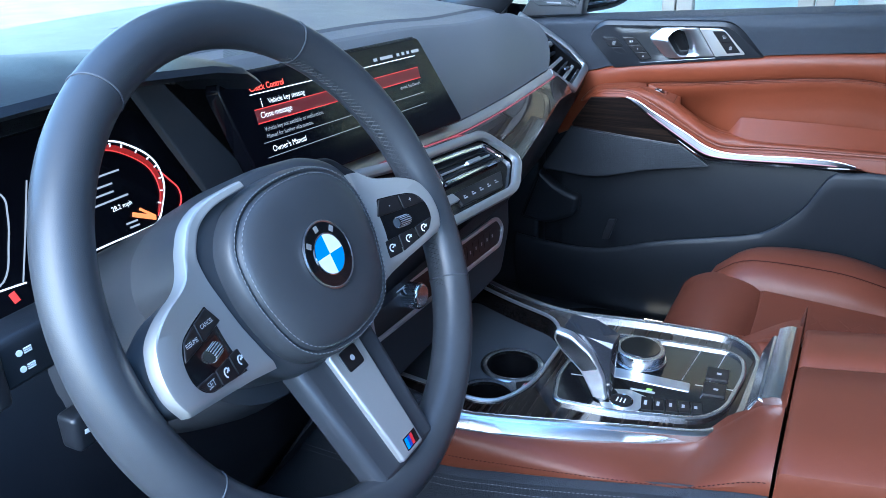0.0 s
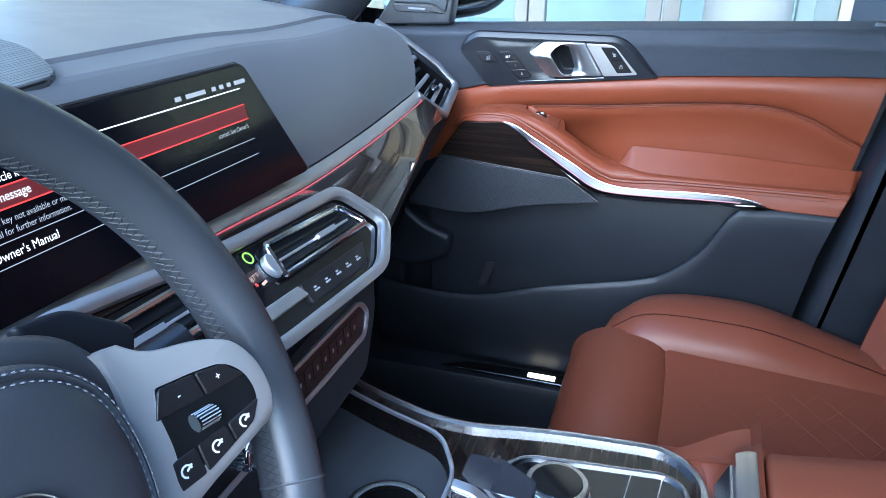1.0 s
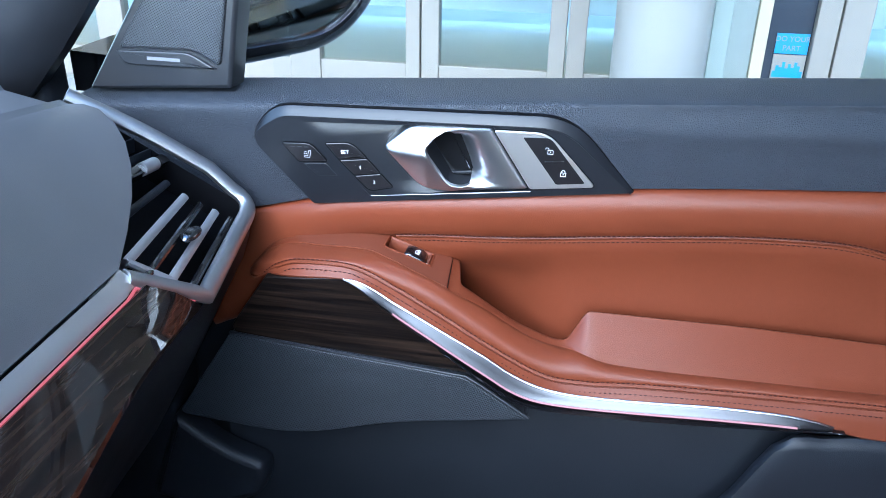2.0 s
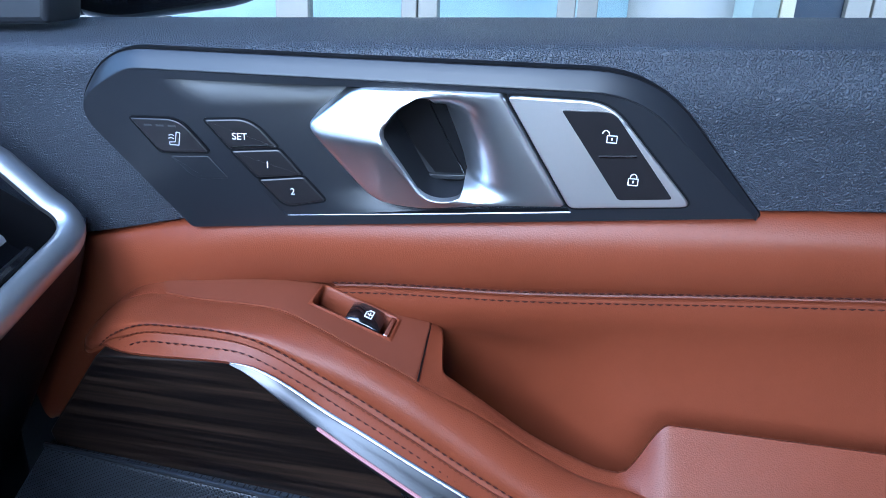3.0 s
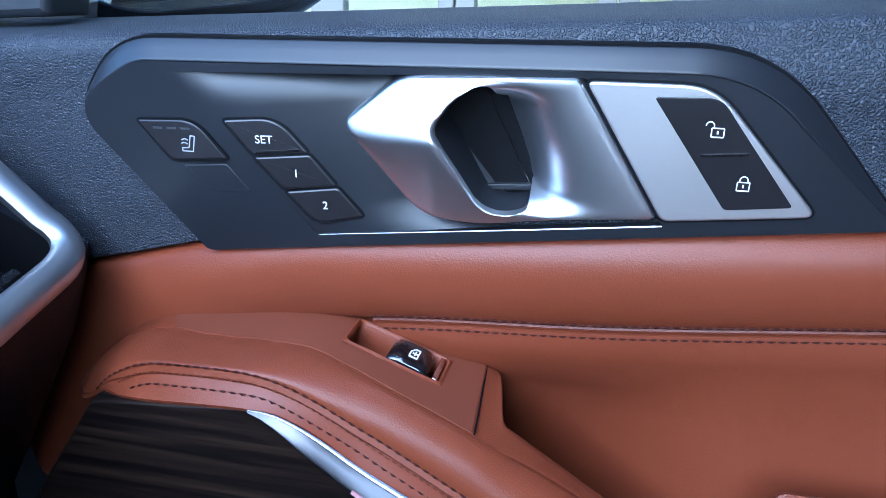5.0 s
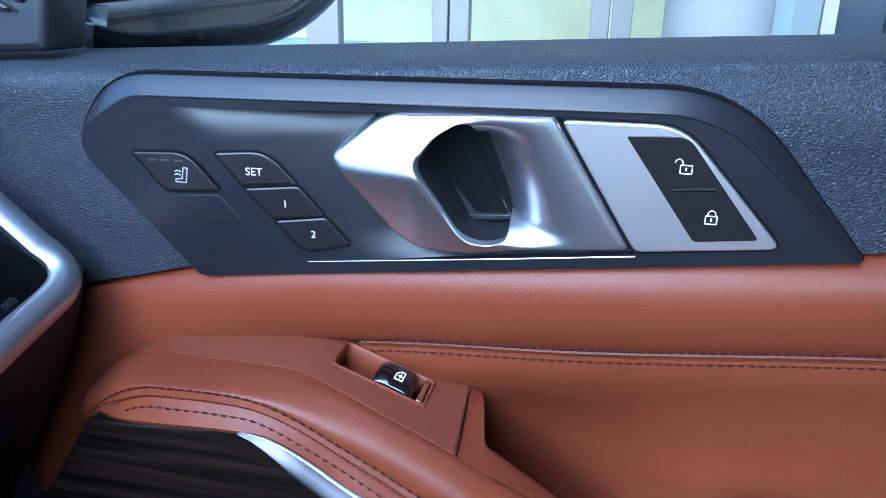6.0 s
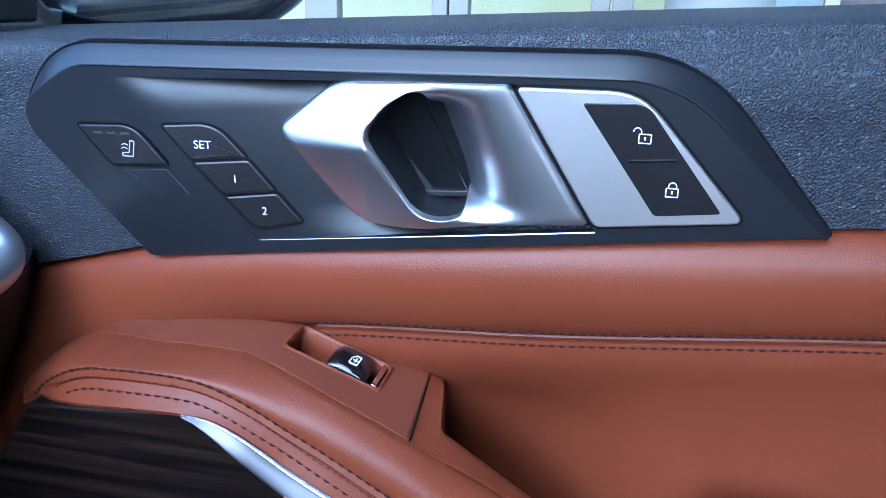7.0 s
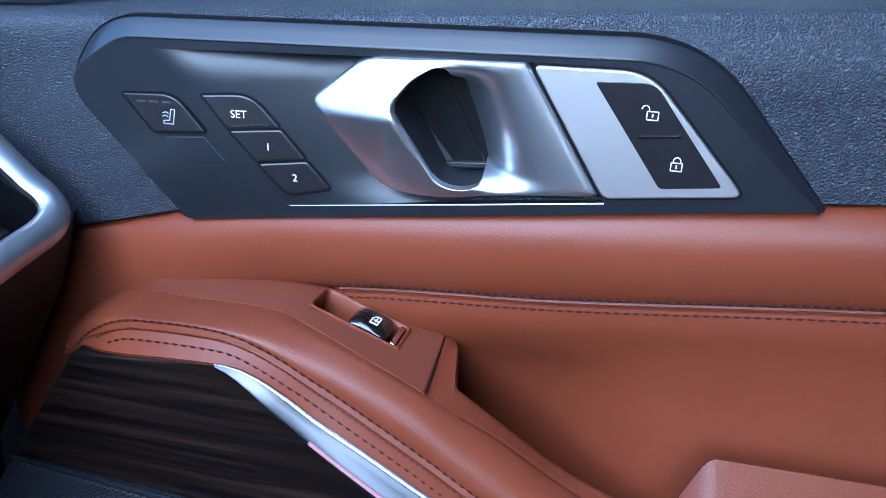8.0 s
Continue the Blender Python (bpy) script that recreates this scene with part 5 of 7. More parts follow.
part("climate_screen", slab(SK, rounded([(-0.022, 0.0575, 0.002), (0.042, 0.0515, 0.002), (0.042, 0.0310, 0.002), (-0.022, 0.0370, 0.002)]), -0.0036, -0.006, 0.0004), PIANO, stack, "glossy dark climate screen")
FIGURE = glow("warm_figures", (1.0, 0.62, 0.50), 0.10)
for u, v in ((-0.016, 0.0492), (0.0150, 0.0462)):
    part("climate_field", slab(SK, [(u - 0.003, v + 0.0065), (u + 0.020, v + 0.0043), (u + 0.020, v - 0.0075), (u - 0.003, v - 0.0053)], -0.0034, -0.0038), material("field_brown", (0.045, 0.030, 0.027), 0.2, vary=0.05), stack, "dim brown temperature field")
    part("climate_figures", writing(SK, u + 0.008, v - 0.001, "87\u00b0F", 0.0068, -0.0031, 0, "CENTER"), FIGURE, stack, "lit temperature figures 87 F")
    part("seat_sign", bar(SK, u + 0.009, v - 0.0095, u + 0.016, v - 0.0090, 0.0026, -0.0031, -0.0038), FIGURE, stack, "small lit sign")
    part("climate_arrow", bar(SK, u + 0.0165 - (0.014 if u > 0 else 0), v - 0.0068, u + 0.0185 - (0.014 if u > 0 else 0), v - 0.0060, 0.0030, -0.0030, -0.0038), REDGLOW, stack, "lit red arrow")
part("climate_rail", slab(SK, rounded([(-0.12, 0.034, 0.002), (0.050, 0.0165, 0.002), (0.053, 0.0050, 0.002), (-0.12, 0.0215, 0.002)]), 0.001, -0.004, 0.001), BRUSHED, stack, "silver climate rail")
part("climate_panel", slab(SK, rounded([(0.055, 0.016, 0.002), (0.175, 0.004, 0.004), (0.150, -0.014, 0.004), (0.052, -0.003, 0.002)]), -0.001, -0.004, 0.001), BUTTON, stack, "black climate panel")
for k in range(5):
    u = 0.064 + 0.0195 * k
    bm = bar(SK, u, 0.0035 - 0.0019 * k, u + 0.008, 0.0028 - 0.0019 * k, 0.0016, -0.0008, -0.0012)
    bar(SK, u + 0.002, 0.0060 - 0.0019 * k, u + 0.006, 0.0056 - 0.0019 * k, 0.0016, -0.0008, -0.0012, bm)
    part("key_symbol", bm, GREYMARK, stack)
rp = rounded([(-0.150, 0.046, 0.006), (0.163, 0.030, 0.010), (0.177, 0.012, 0.008), (0.163, -0.007, 0.008), (-0.150, 0.009, 0.006)], 5)
radio = part("radio_frame", sweep([SR.at(p.x, p.y, 0.001) for p in rp], flat(0.005, 0.0025), SR.n, closed=True), BRUSHED, dash, "satin silver radio panel frame")
part("radio_face", slab(SR, inset(rp, 0.001), 0.0015, -0.002), BUTTON, radio, "black radio panel")
for k in range(8):
    u = 0.020 + 0.0165 * k
    part("radio_key", bar(SR, u, 0.0300 - 0.0008 * k - 0.011, u + 0.0145, 0.0292 - 0.0008 * k - 0.011, 0.018, 0.0022, 0.001), BUTTON, radio)
    part("key_symbol", bar(SR, u + 0.006, 0.0300 - 0.0008 * k - 0.012, u + 0.009, 0.0298 - 0.0008 * k - 0.012, 0.004, 0.0025, 0.002), GREYMARK, radio)
part("volume_knob", disc(SR, -0.078, 0.030, 0.0135, 0.022, 0.001, 0.003), CHROME, radio, "knurled chrome volume knob")
bm = bmesh.new()
for k in range(30):
    a = k / 30 * math.tau
    bar(SR, -0.078 + 0.0132 * math.cos(a), 0.030 + 0.0132 * math.sin(a), -0.078 + 0.0143 * math.cos(a), 0.030 + 0.0143 * math.sin(a), 0.0013, 0.018, 0.003, bm)
part("knob_ribs", bm, CHROME, radio)

# centre display
SC = Plane((-0.540, 0.80, 1.0), (0, 1, -0.06), (-0.27, 0, 0.96))
screen = thing("centre_display", SC.at(0, -0.05, -0.01), "wide glossy dark centre display showing red and white text", "display")
disp = part("screen", slab(SC, rounded([(-0.225, 0.0695, 0.02), (0.148, 0.0695, 0.008), (0.2145, -0.0490, 0.010), (-0.20, -0.042, 0.012)], 6), 0.004, -0.012, 0.002), SCREEN, screen, "glossy dark screen")
part("display_rim", tube([SC.at(-0.205, 0.0700, -0.002), SC.at(0.143, 0.0702, -0.002), SC.at(0.150, 0.0670, -0.002), SC.at(0.212, -0.044, -0.002)], 0.0020, SC.n, n=6), DARKCHROME, disp, "thin bright display edge")


def words(u, v, text, size, mat, label, align="LEFT"):
    part("display_text", writing(SC, u, v, text, size, 0.0046, 0, align), mat, disp, label)


words(-0.183, 0.0540, "Check Control", 0.0084, glow("red_text", (1.0, 0.07, 0.04), 0.40), "red display heading")
words(-0.162, 0.0395, "Vehicle key missing", 0.0074, WHITEGLOW, "white display text")
words(-0.173, 0.0395, "i", 0.0130, WHITEGLOW, "white information sign")
words(-0.178, 0.0282, "Close message", 0.0080, WHITEGLOW, "white display text")
words(-0.178, 0.0150, "Vehicle key not available or malfunction.", 0.0058, GREYGLOW, "grey display text")
words(0.126, 0.0150, "started. See Owner's", 0.0058, GREYGLOW, "grey display text", "RIGHT")
words(-0.178, 0.0082, "Manual for further information.", 0.0058, GREYGLOW, "grey display text")
words(-0.175, -0.0045, "Owner's Manual", 0.0080, WHITEGLOW, "white display text")
part("display_bar", bar(SC, -0.184, 0.0282, 0.130, 0.0275, 0.0120, 0.0043, 0.004), REDDIM, disp, "red highlighted row")
for v, m in ((0.0488, WHITEGLOW), (0.0345, REDGLOW), (0.0216, REDGLOW), (0.0030, GREYGLOW), (-0.0110, GREYGLOW)):
    part("display_line", bar(SC, -0.184, v, 0.130, v - 0.0005, 0.0009 if m is not GREYGLOW else 0.0005, 0.0045, 0.004), m, disp)
bm = bmesh.new()
for u, w in ((0.045, 0.008), (0.060, 0.028), (0.098, 0.006), (0.110, 0.006), (0.122, 0.006), (0.134, 0.018)):
    bar(SC, u - 0.010, 0.0540, u + w - 0.010, 0.0540, 0.0036, 0.0045, 0.004, bm)
part("display_status", bm, GREYGLOW, disp, "small grey status marks")

# instrument cluster and its hood
CP = Plane((-0.575, 0.45, 0.95), (0, 1, 0), (-0.35, 0, 0.94))
gauges = thing("instrument_display", CP.at(0, -0.03, -0.01), "dark digital instrument display with lit dials", "display")
clus = part("gauge_screen", slab(CP, rounded([(-0.20, -0.03, 0.02), (0.105, -0.03, 0.02), (0.125, 0.09, 0.03), (0.08, 0.125, 0.03), (-0.20, 0.125, 0.02)], 6), 0.0, -0.012, 0.002), SCREEN, gauges, "dark gauge screen")
dial = [(0.000, 0.1080), (0.030, 0.1045), (0.0475, 0.0989), (0.0640, 0.0923), (0.0818, 0.0782), (0.0893, 0.0642), (0.0876, 0.0468), (0.0773, 0.0313), (0.0656, 0.0192), (0.0519, 0.0174), (0.0168, 0.0185), (-0.03, 0.0190)]
arc = smooth_path([CP.at(u, v, 0.001) for u, v in dial], 6)
part("dial_edge", tube(arc, 0.0008, CP.n, n=6), WHITEGLOW, clus, "white dial outline")
band = [p + CP.u * -0.0052 + CP.v * -0.0040 for p in arc[10:44]]
part("dial_glow", sweep(band, [(0.0004, -0.0022), (0.0004, 0.0022), (-0.0004, 0.0022), (-0.0004, -0.0022)], CP.n), glow("dark_red_glow", (0.9, 0.03, 0.02), 0.045), clus, "dark red dial band")
part("dial_line", tube([p + CP.u * -0.0080 + CP.v * -0.0060 for p in arc[10:44]], 0.0005, CP.n, n=6), REDGLOW, clus, "red dial line")
bm = bmesh.new()
for k in range(10, 46, 4):
    p, q = arc[k] - CP.o, (CP.at(0.035, 0.055) - arc[k]).normalized()
    a2 = V3((p.dot(CP.u), p.dot(CP.v)))
    d2 = V3((q.dot(CP.u), q.dot(CP.v)))
    bar(CP, *(a2 + d2 * 0.002), *(a2 + d2 * 0.0050), 0.0011, 0.0018, 0.0008, bm)
part("dial_ticks", bm, WHITEGLOW, clus, "white dial ticks")
part("dial_needle", bar(CP, 0.0430, 0.0330, 0.0640, 0.0225, 0.0040, 0.0018, 0.0008), ORANGEGLOW, clus, "orange needle")
part("needle_tail", bar(CP, 0.0520, 0.0350, 0.0640, 0.0240, 0.0022, 0.0018, 0.0008), ORANGEGLOW, clus, "orange needle")
part("small_arc", tube(smooth_path([CP.at(0.0880, 0.0600, 0.001), CP.at(0.0953, 0.0481, 0.001), CP.at(0.1004, 0.0387, 0.001), CP.at(0.0987, 0.0282, 0.001), CP.at(0.0903, 0.0200, 0.001)], 4), 0.0007, CP.n, n=6), REDGLOW, clus, "red fuel arc")
arc2 = smooth_path([CP.at(-0.075, 0.104, 0.001), CP.at(-0.0555, 0.085, 0.001), CP.at(-0.0576, 0.0702, 0.001), CP.at(-0.0667, 0.0508, 0.001), CP.at(-0.0839, 0.026, 0.001), CP.at(-0.1180, 0.0205, 0.001)], 6)
part("dial_line", tube([CP.at(-0.0314, 0.0888, 0.001), CP.at(-0.0520, 0.0520, 0.001), CP.at(-0.0705, 0.0200, 0.001)], 0.0006, CP.n, n=6), GREYGLOW, clus, "thin white line")
part("dial_line", tube([CP.at(-0.1000, 0.0222, 0.001), CP.at(-0.0685, 0.0188, 0.001)], 0.0008, CP.n, n=6), WHITEGLOW, clus, "thin white line")
part("dial_edge", tube(arc2, 0.0007, CP.n, n=6), GREYGLOW, clus, "white dial outline")
bm = bmesh.new()
for u, v, w in ((0.020, 0.0725, 0.030), (0.010, 0.0640, 0.028), (0.010, 0.0575, 0.026), (0.006, 0.0507, 0.042), (0.034, 0.0275, 0.012), (0.036, 0.0235, 0.010)):
    bar(CP, u, v, u + w, v - 0.0004, 0.0016, 0.001, 0.0, bm)
part("dial_scale", bm, GREYGLOW, clus, "small white figures")
part("speed_text", writing(CP, 0.0480, 0.0430, "28.2 mph", 0.0058, 0.001, 0, "RIGHT"), WHITEGLOW, clus, "white speed figures")
part("warning_lamp", bar(CP, -0.0840, 0.0120, -0.0790, 0.0130, 0.0080, 0.001, 0.0), REDGLOW, clus, "lit red warning lamp")
rows = []
for y, dz in ((0.16, -0.02), (0.20, 0.0), (0.32, 0.012), (0.45, 0.012), (0.54, 0.002), (0.575, -0.006), (0.592, -0.018)):
    z = 1.105 + dz
    rows.append([V3((-0.66, y, z + 0.002)), V3((-0.60, y, z + 0.004)), V3((-0.545, y, z)), V3((-0.515, y, z - 0.004)), V3((-0.510, y, z - 0.009)), V3((-0.520, y, z - 0.014)), V3((-0.60, y, z - 0.020))])
part("instrument_hood", loft(rows), LOWPLASTIC, dash, "black hood over the instruments")
HX = Plane((-0.556, 0, 0), (0, 1, 0), (0, 0, 1))
part("hood_side", slab(HX, rounded([(0.478, 1.112, 0.004), (0.505, 1.112, 0.004), (0.612, 0.985, 0.004), (0.560, 0.975, 0.004), (0.520, 1.040, 0.03)]), 0.003, -0.006, 0.002), CARPETBLACK, dash, "grey side of the instrument hood")
rows = []
for y in (0.11, 0.25, 0.40, 0.55, 0.64):
    rows.append([V3((x, y, z)) for x, z in ((-0.600, 0.960), (-0.552, 0.940), (-0.530, 0.895), (-0.522, 0.80), (-0.540, 0.69), (-0.600, 0.60), (-0.70, 0.56))])
part("knee_panel", loft(rows), LOWPLASTIC, dash, "dark grey panel below the instruments")

# ---------------- steering wheel and column ----------------
HP = Plane((-0.354, 0.4477, 1.002), (0, 1, 0), (-0.4226, 0, 0.9063))
wheel = thing("steering_wheel", HP.at(0, 0, -0.08), "black leather steering wheel with silver spokes and round emblem", "steering wheel")
R, NB = 0.172, -0.020
ringpt = lambda a, r=R, n=NB: HP.at(r * math.cos(a), r * math.sin(a), n)
rim_profile = [(0.0175 * math.cos(k / 16 * math.tau), 0.0160 * math.sin(k / 16 * math.tau)) for k in range(16)]
part("rim", sweep([ringpt(k / 120 * math.tau) for k in range(120)], rim_profile, HP.n, closed=True), WHEELLEATHER, wheel, "black leather rim")
SEAM = material("seam_grey", (0.060, 0.062, 0.070), 0.5, vary=0.05)
for a in (58, 122, 208, 332):
    a = radians(a)
    c = ringpt(a)
    rd, t = (HP.u * math.cos(a) + HP.v * math.sin(a)), HP.n
    part("rim_seam", tube([c + rd * 0.0160 * math.cos(k / 24 * math.tau) + t * 0.0175 * math.sin(k / 24 * math.tau) for k in range(24)], 0.0007, rd.cross(t), closed=True, n=5), SEAM, wheel, "sewn seam across the rim")
THREAD = material("black_thread", (0.03, 0.03, 0.033), 0.6)
for s0, s1 in ((-30, 62), (120, 205)):
    bm = bmesh.new()
    for k in range(int((s1 - s0) / 1.6)):
        a = radians(s0 + k * 1.6)
        rd = -(HP.u * math.cos(a) + HP.v * math.sin(a))
        for d in (0.020, -0.020):
            p = ringpt(a - d, R - 0.0155, NB + 0.0055)
            q = ringpt(a + d, R - 0.0155, NB - 0.0055)
            stitches([p, q], (q - p).length * 0.95, 0.01, 0.0005, rd, bm)
    part("rim_stitching", bm, THREAD, wheel, "black cross stitching")

side = [(0.030, 0.057), (0.052, 0.047), (0.0655, 0.030), (0.0685, 0.008), (0.065, -0.015), (0.054, -0.041), (0.034, -0.056)]
loop = [(0, 0.060)] + side + [(0, -0.0615)] + [(-u, v) for u, v in reversed(side)]
hubp = [V3((p.x, p.y)) for p in smooth_path([(u, v, 0) for u, v in loop], 5, closed=True)]
shell_side = [(0.030, 0.0695), (0.053, 0.066), (0.074, 0.0565), (0.086, 0.045), (0.094, 0.025), (0.088, 0.0), (0.080, -0.030), (0.070, -0.046), (0.045, -0.064)]
shell = [(0, 0.072)] + shell_side + [(0, -0.070)] + [(-u, v) for u, v in reversed(shell_side)]
shellp = [V3((p.x, p.y)) for p in smooth_path([(u, v, 0) for u, v in shell], 4, closed=True)]
part("hub_base", slab(HP, shellp, -0.019, -0.075, 0.012, n=6), WHEELLEATHER, wheel, "black hub shell")
rows = []
for s, n in ((1.065, -0.030), (1.065, -0.016), (1.055, -0.011), (1.035, -0.0070), (1.010, -0.0048), (0.992, -0.0044), (0.975, -0.0052), (0.965, -0.0058), (0.955, -0.0048), (0.935, -0.0030), (0.90, -0.0008), (0.80, 0.0018), (0.6, 0.0032), (0.3, 0.0036), (0.02, 0.0036)):
    rows.append([HP.at(p.x * s, p.y * s, n) for p in hubp])
bm = loft(rows, around=True)
bm.faces.new([v for v in bm.verts][-len(hubp):])
cover = part("airbag_cover", bm, WHEELLEATHER, wheel, "black leather airbag cover")
for s, n in ((1.005, -0.0042), (0.938, -0.0028)):
    part("hub_stitching", stitches([HP.at(p.x * s, p.y * s, n) for p in hubp + [hubp[0]]], 0.0026, 0.0012, 0.00045, HP.n), GREYSTITCH, cover, "grey thread")
EM = 0.0040
part("emblem_ring", disc(HP, 0, 0, 0.0235, EM + 0.0015, EM - 0.006, 0.0015, 40), PIANO, cover, "black enamel ring")
part("emblem_edge", tube([HP.at(0.0232 * math.cos(k / 40 * math.tau), 0.0232 * math.sin(k / 40 * math.tau), EM + 0.001) for k in range(40)], 0.0009, HP.n, closed=True, n=6), SATIN, cover, "chrome edge")
part("emblem_inner_edge", tube([HP.at(0.0142 * math.cos(k / 40 * math.tau), 0.0142 * math.sin(k / 40 * math.tau), EM + 0.0018) for k in range(40)], 0.0006, HP.n, closed=True, n=6), CHROME, cover, "chrome edge")
for q, m in ((0, WHITEENAMEL), (1, BLUE), (2, WHITEENAMEL), (3, BLUE)):
    pts = [(0, 0)] + [(0.0138 * math.cos(radians(q * 90 + k * 9)), 0.0138 * math.sin(radians(q * 90 + k * 9))) for k in range(11)]
    part("emblem_quarter", slab(HP, pts, EM + 0.0022, EM), m, cover, "blue enamel quarter" if m is BLUE else "white enamel quarter")

SPOKESILVER = material("spoke_silver", (0.40, 0.395, 0.385), 0.38, metal=0.55, vary=0.04, size=0.0004)
for a in (143, 96, 49):  # pale marks on the ring
    d = radians(a)
    part("emblem_mark", bar(HP, 0.0168 * math.cos(d), 0.0168 * math.sin(d), 0.0210 * math.cos(d), 0.0210 * math.sin(d), 0.0038, EM + 0.0018, EM + 0.001), SPOKESILVER, cover, "pale mark on the emblem ring")
# side spokes lean from the hub up to the rim
for sgn in (-1, 1):
    WS = Plane(HP.at(sgn * 0.089, 0, -0.020), HP.u + HP.n * (0.32 * sgn), HP.v)
    lay = lambda pts: [(sgn * (p[0] - 0.089) * 1.05, *p[1:]) for p in pts]
    spoke = part("side_spoke", slab(WS, rounded(lay([(0.060, 0.024, 0.01), (0.120, 0.018, 0.012), (0.150, 0.004, 0.01), (0.153, -0.026, 0.01), (0.143, -0.034, 0.01), (0.060, -0.050, 0.01)]), 5), -0.003, -0.026, 0.005), WHEELLEATHER, wheel, "black spoke")
    pad_o = lay([(0.0980, 0.0120, 0.002), (0.118, 0.0075, 0.01), (0.132, 0.003, 0.01), (0.1395, -0.008, 0.008), (0.1395, -0.022, 0.010), (0.131, -0.031, 0.008), (0.085, -0.0375, 0.004), (0.080, -0.034, 0.002)])
    # one silver blade: a thin arm round the hub that widens into the button surround
    lean = lambda u, v, n: HP.at(sgn * u, v, n - 0.0180 + 0.32 * max(0.0, u - 0.089) + 0.22 * max(0.0, 0.068 - u))
    outside = smooth_path([(0.0316, 0.0690, 0), (0.0582, 0.0668, 0), (0.0763, 0.0591, 0), (0.0868, 0.0480, 0), (0.0969, 0.0345, 0), (0.1080, 0.0269, 0), (0.1276, 0.0214, 0), (0.1395, 0.0168, 0), (0.1481, 0.0115, 0), (0.1535, 0.0040, 0), (0.1569, -0.0064, 0), (0.1564, -0.0203, 0), (0.1500, -0.0336, 0)], 5)
    inside = smooth_path([(0.0300, 0.0640, 0), (0.0544, 0.0610, 0), (0.0693, 0.0540, 0), (0.0775, 0.0455, 0), (0.0822, 0.0376, 0), (0.0830, 0.0275, 0), (0.0824, 0.0200, 0), (0.0805, 0.0100, 0), (0.0790, 0.0020, 0), (0.0764, -0.0099, 0), (0.0740, -0.0180, 0), (0.0700, -0.0300, 0), (0.0640, -0.0477, 0)], 5)
    if sgn > 0:
        outside = [V3((p.x - 0.14 * max(0.0, p.x - 0.089), p.y - 0.05 * max(0.0, p.x - 0.100), 0)) for p in outside]
    rows = []
    for k, (a, b) in enumerate(zip(outside, inside)):
        end = max(0.0, 1.0 - (len(inside) - 1 - k) / 2.0)
        h = 0.0022 - 0.0030 * end
        e = min(0.0022, 0.22 * (a - b).length) / (a - b).length
        row = [lean(a.x, a.y, -0.009), lean(a.x, a.y, h - 0.0024)]
        for t, d in ((e * 0.3, 0.0008), (e, 0.0), (0.25, 0.0), (0.5, 0.0), (0.75, 0.0), (1 - e, 0.0), (1 - e * 0.3, 0.0006), (1.0, 0.002)):
            p = a.lerp(b, t)
            row.append(lean(p.x, p.y, h - d))
        rows.append(row + [lean(b.x, b.y, -0.009)])
    part("spoke_trim", loft(rows if sgn < 0 else rows[19:], ends=True), SPOKESILVER, spoke, "satin silver spoke trim")
    part("button_pad", slab(WS, rounded(pad_o, 6), 0.0042, -0.006, 0.0006), PIANO, spoke, "gloss black button pad")
    keys = [[(0.0990, 0.0106), (0.1160, 0.0070), (0.1160, -0.0050), (0.0915, -0.0010)], [(0.1170, 0.0068), (0.1310, 0.0022), (0.1380, -0.0080), (0.1170, -0.0052)],
            [(0.0815, -0.0340), (0.0870, -0.0205), (0.1010, -0.0215), (0.1000, -0.0350)], [(0.1010, -0.0350), (0.1020, -0.0215), (0.1180, -0.0225), (0.1180, -0.0325)], [(0.1190, -0.0323), (0.1190, -0.0225), (0.1385, -0.0220), (0.1310, -0.0300)]]
    texts = ("CANCEL", "RESUME", "", "", "SET") if sgn < 0 else ("-", "+", "", "", "")
    for pts, text in zip(keys, texts):
        q = lay(pts)
        part("wheel_button", slab(WS, rounded([(u, v, 0.0015) for u, v in q], 3), 0.0052, 0.002, 0.0007), BUTTON, spoke)
        um, vm = sum(p[0] for p in q) / 4, sum(p[1] for p in q) / 4
        if text:
            part("button_sign", writing(WS, um, vm, text, 0.0056 if len(text) < 4 else 0.0038, 0.0054, 0, "CENTER"), WHITEMARK, spoke, "white sign " + {"-": "minus", "+": "plus"}.get(text, text))
        else:
            bm = bmesh.new()
            ring = [(um + 0.0028 * math.cos(k / 10 * math.tau), vm + 0.0028 * math.sin(k / 10 * math.tau)) for k in range(8)]
            for a, b in zip(ring, ring[1:]):
                bar(WS, *a, *b, 0.0009, 0.0055, 0.0050, bm)
            bar(WS, um, vm, um + 0.0035, vm + 0.0016, 0.0009, 0.0055, 0.0050, bm)
            part("button_sign", bm, WHITEMARK, spoke, "white pictogram")
    w0, w1 = lay([(0.1060, -0.0125)])[0], lay([(0.1160, -0.0140)])[0]
    roller = part("thumb_wheel", tube([WS.at(*w0, 0.0045), WS.at(*w1, 0.0045)], 0.0042, HP.n, n=16), DARKCHROME, spoke, "knurled dark thumb wheel")
    bm = bmesh.new()
    ax = (WS.at(*w1) - WS.at(*w0)).normalized()
    for k in range(16):
        a = k / 16 * math.tau
        o = (HP.n * math.cos(a) + ax.cross(HP.n) * math.sin(a)) * 0.0043
        tube([WS.at(*w0, 0.0045) + o, WS.at(*w1, 0.0045) + o], 0.0004, HP.n, bm, n=4)
    part("wheel_ribs", bm, BRUSHED, roller)
LS = Plane(HP.at(0, -0.066, -0.021), HP.u, HP.v * 1.0 - HP.n * 0.19)
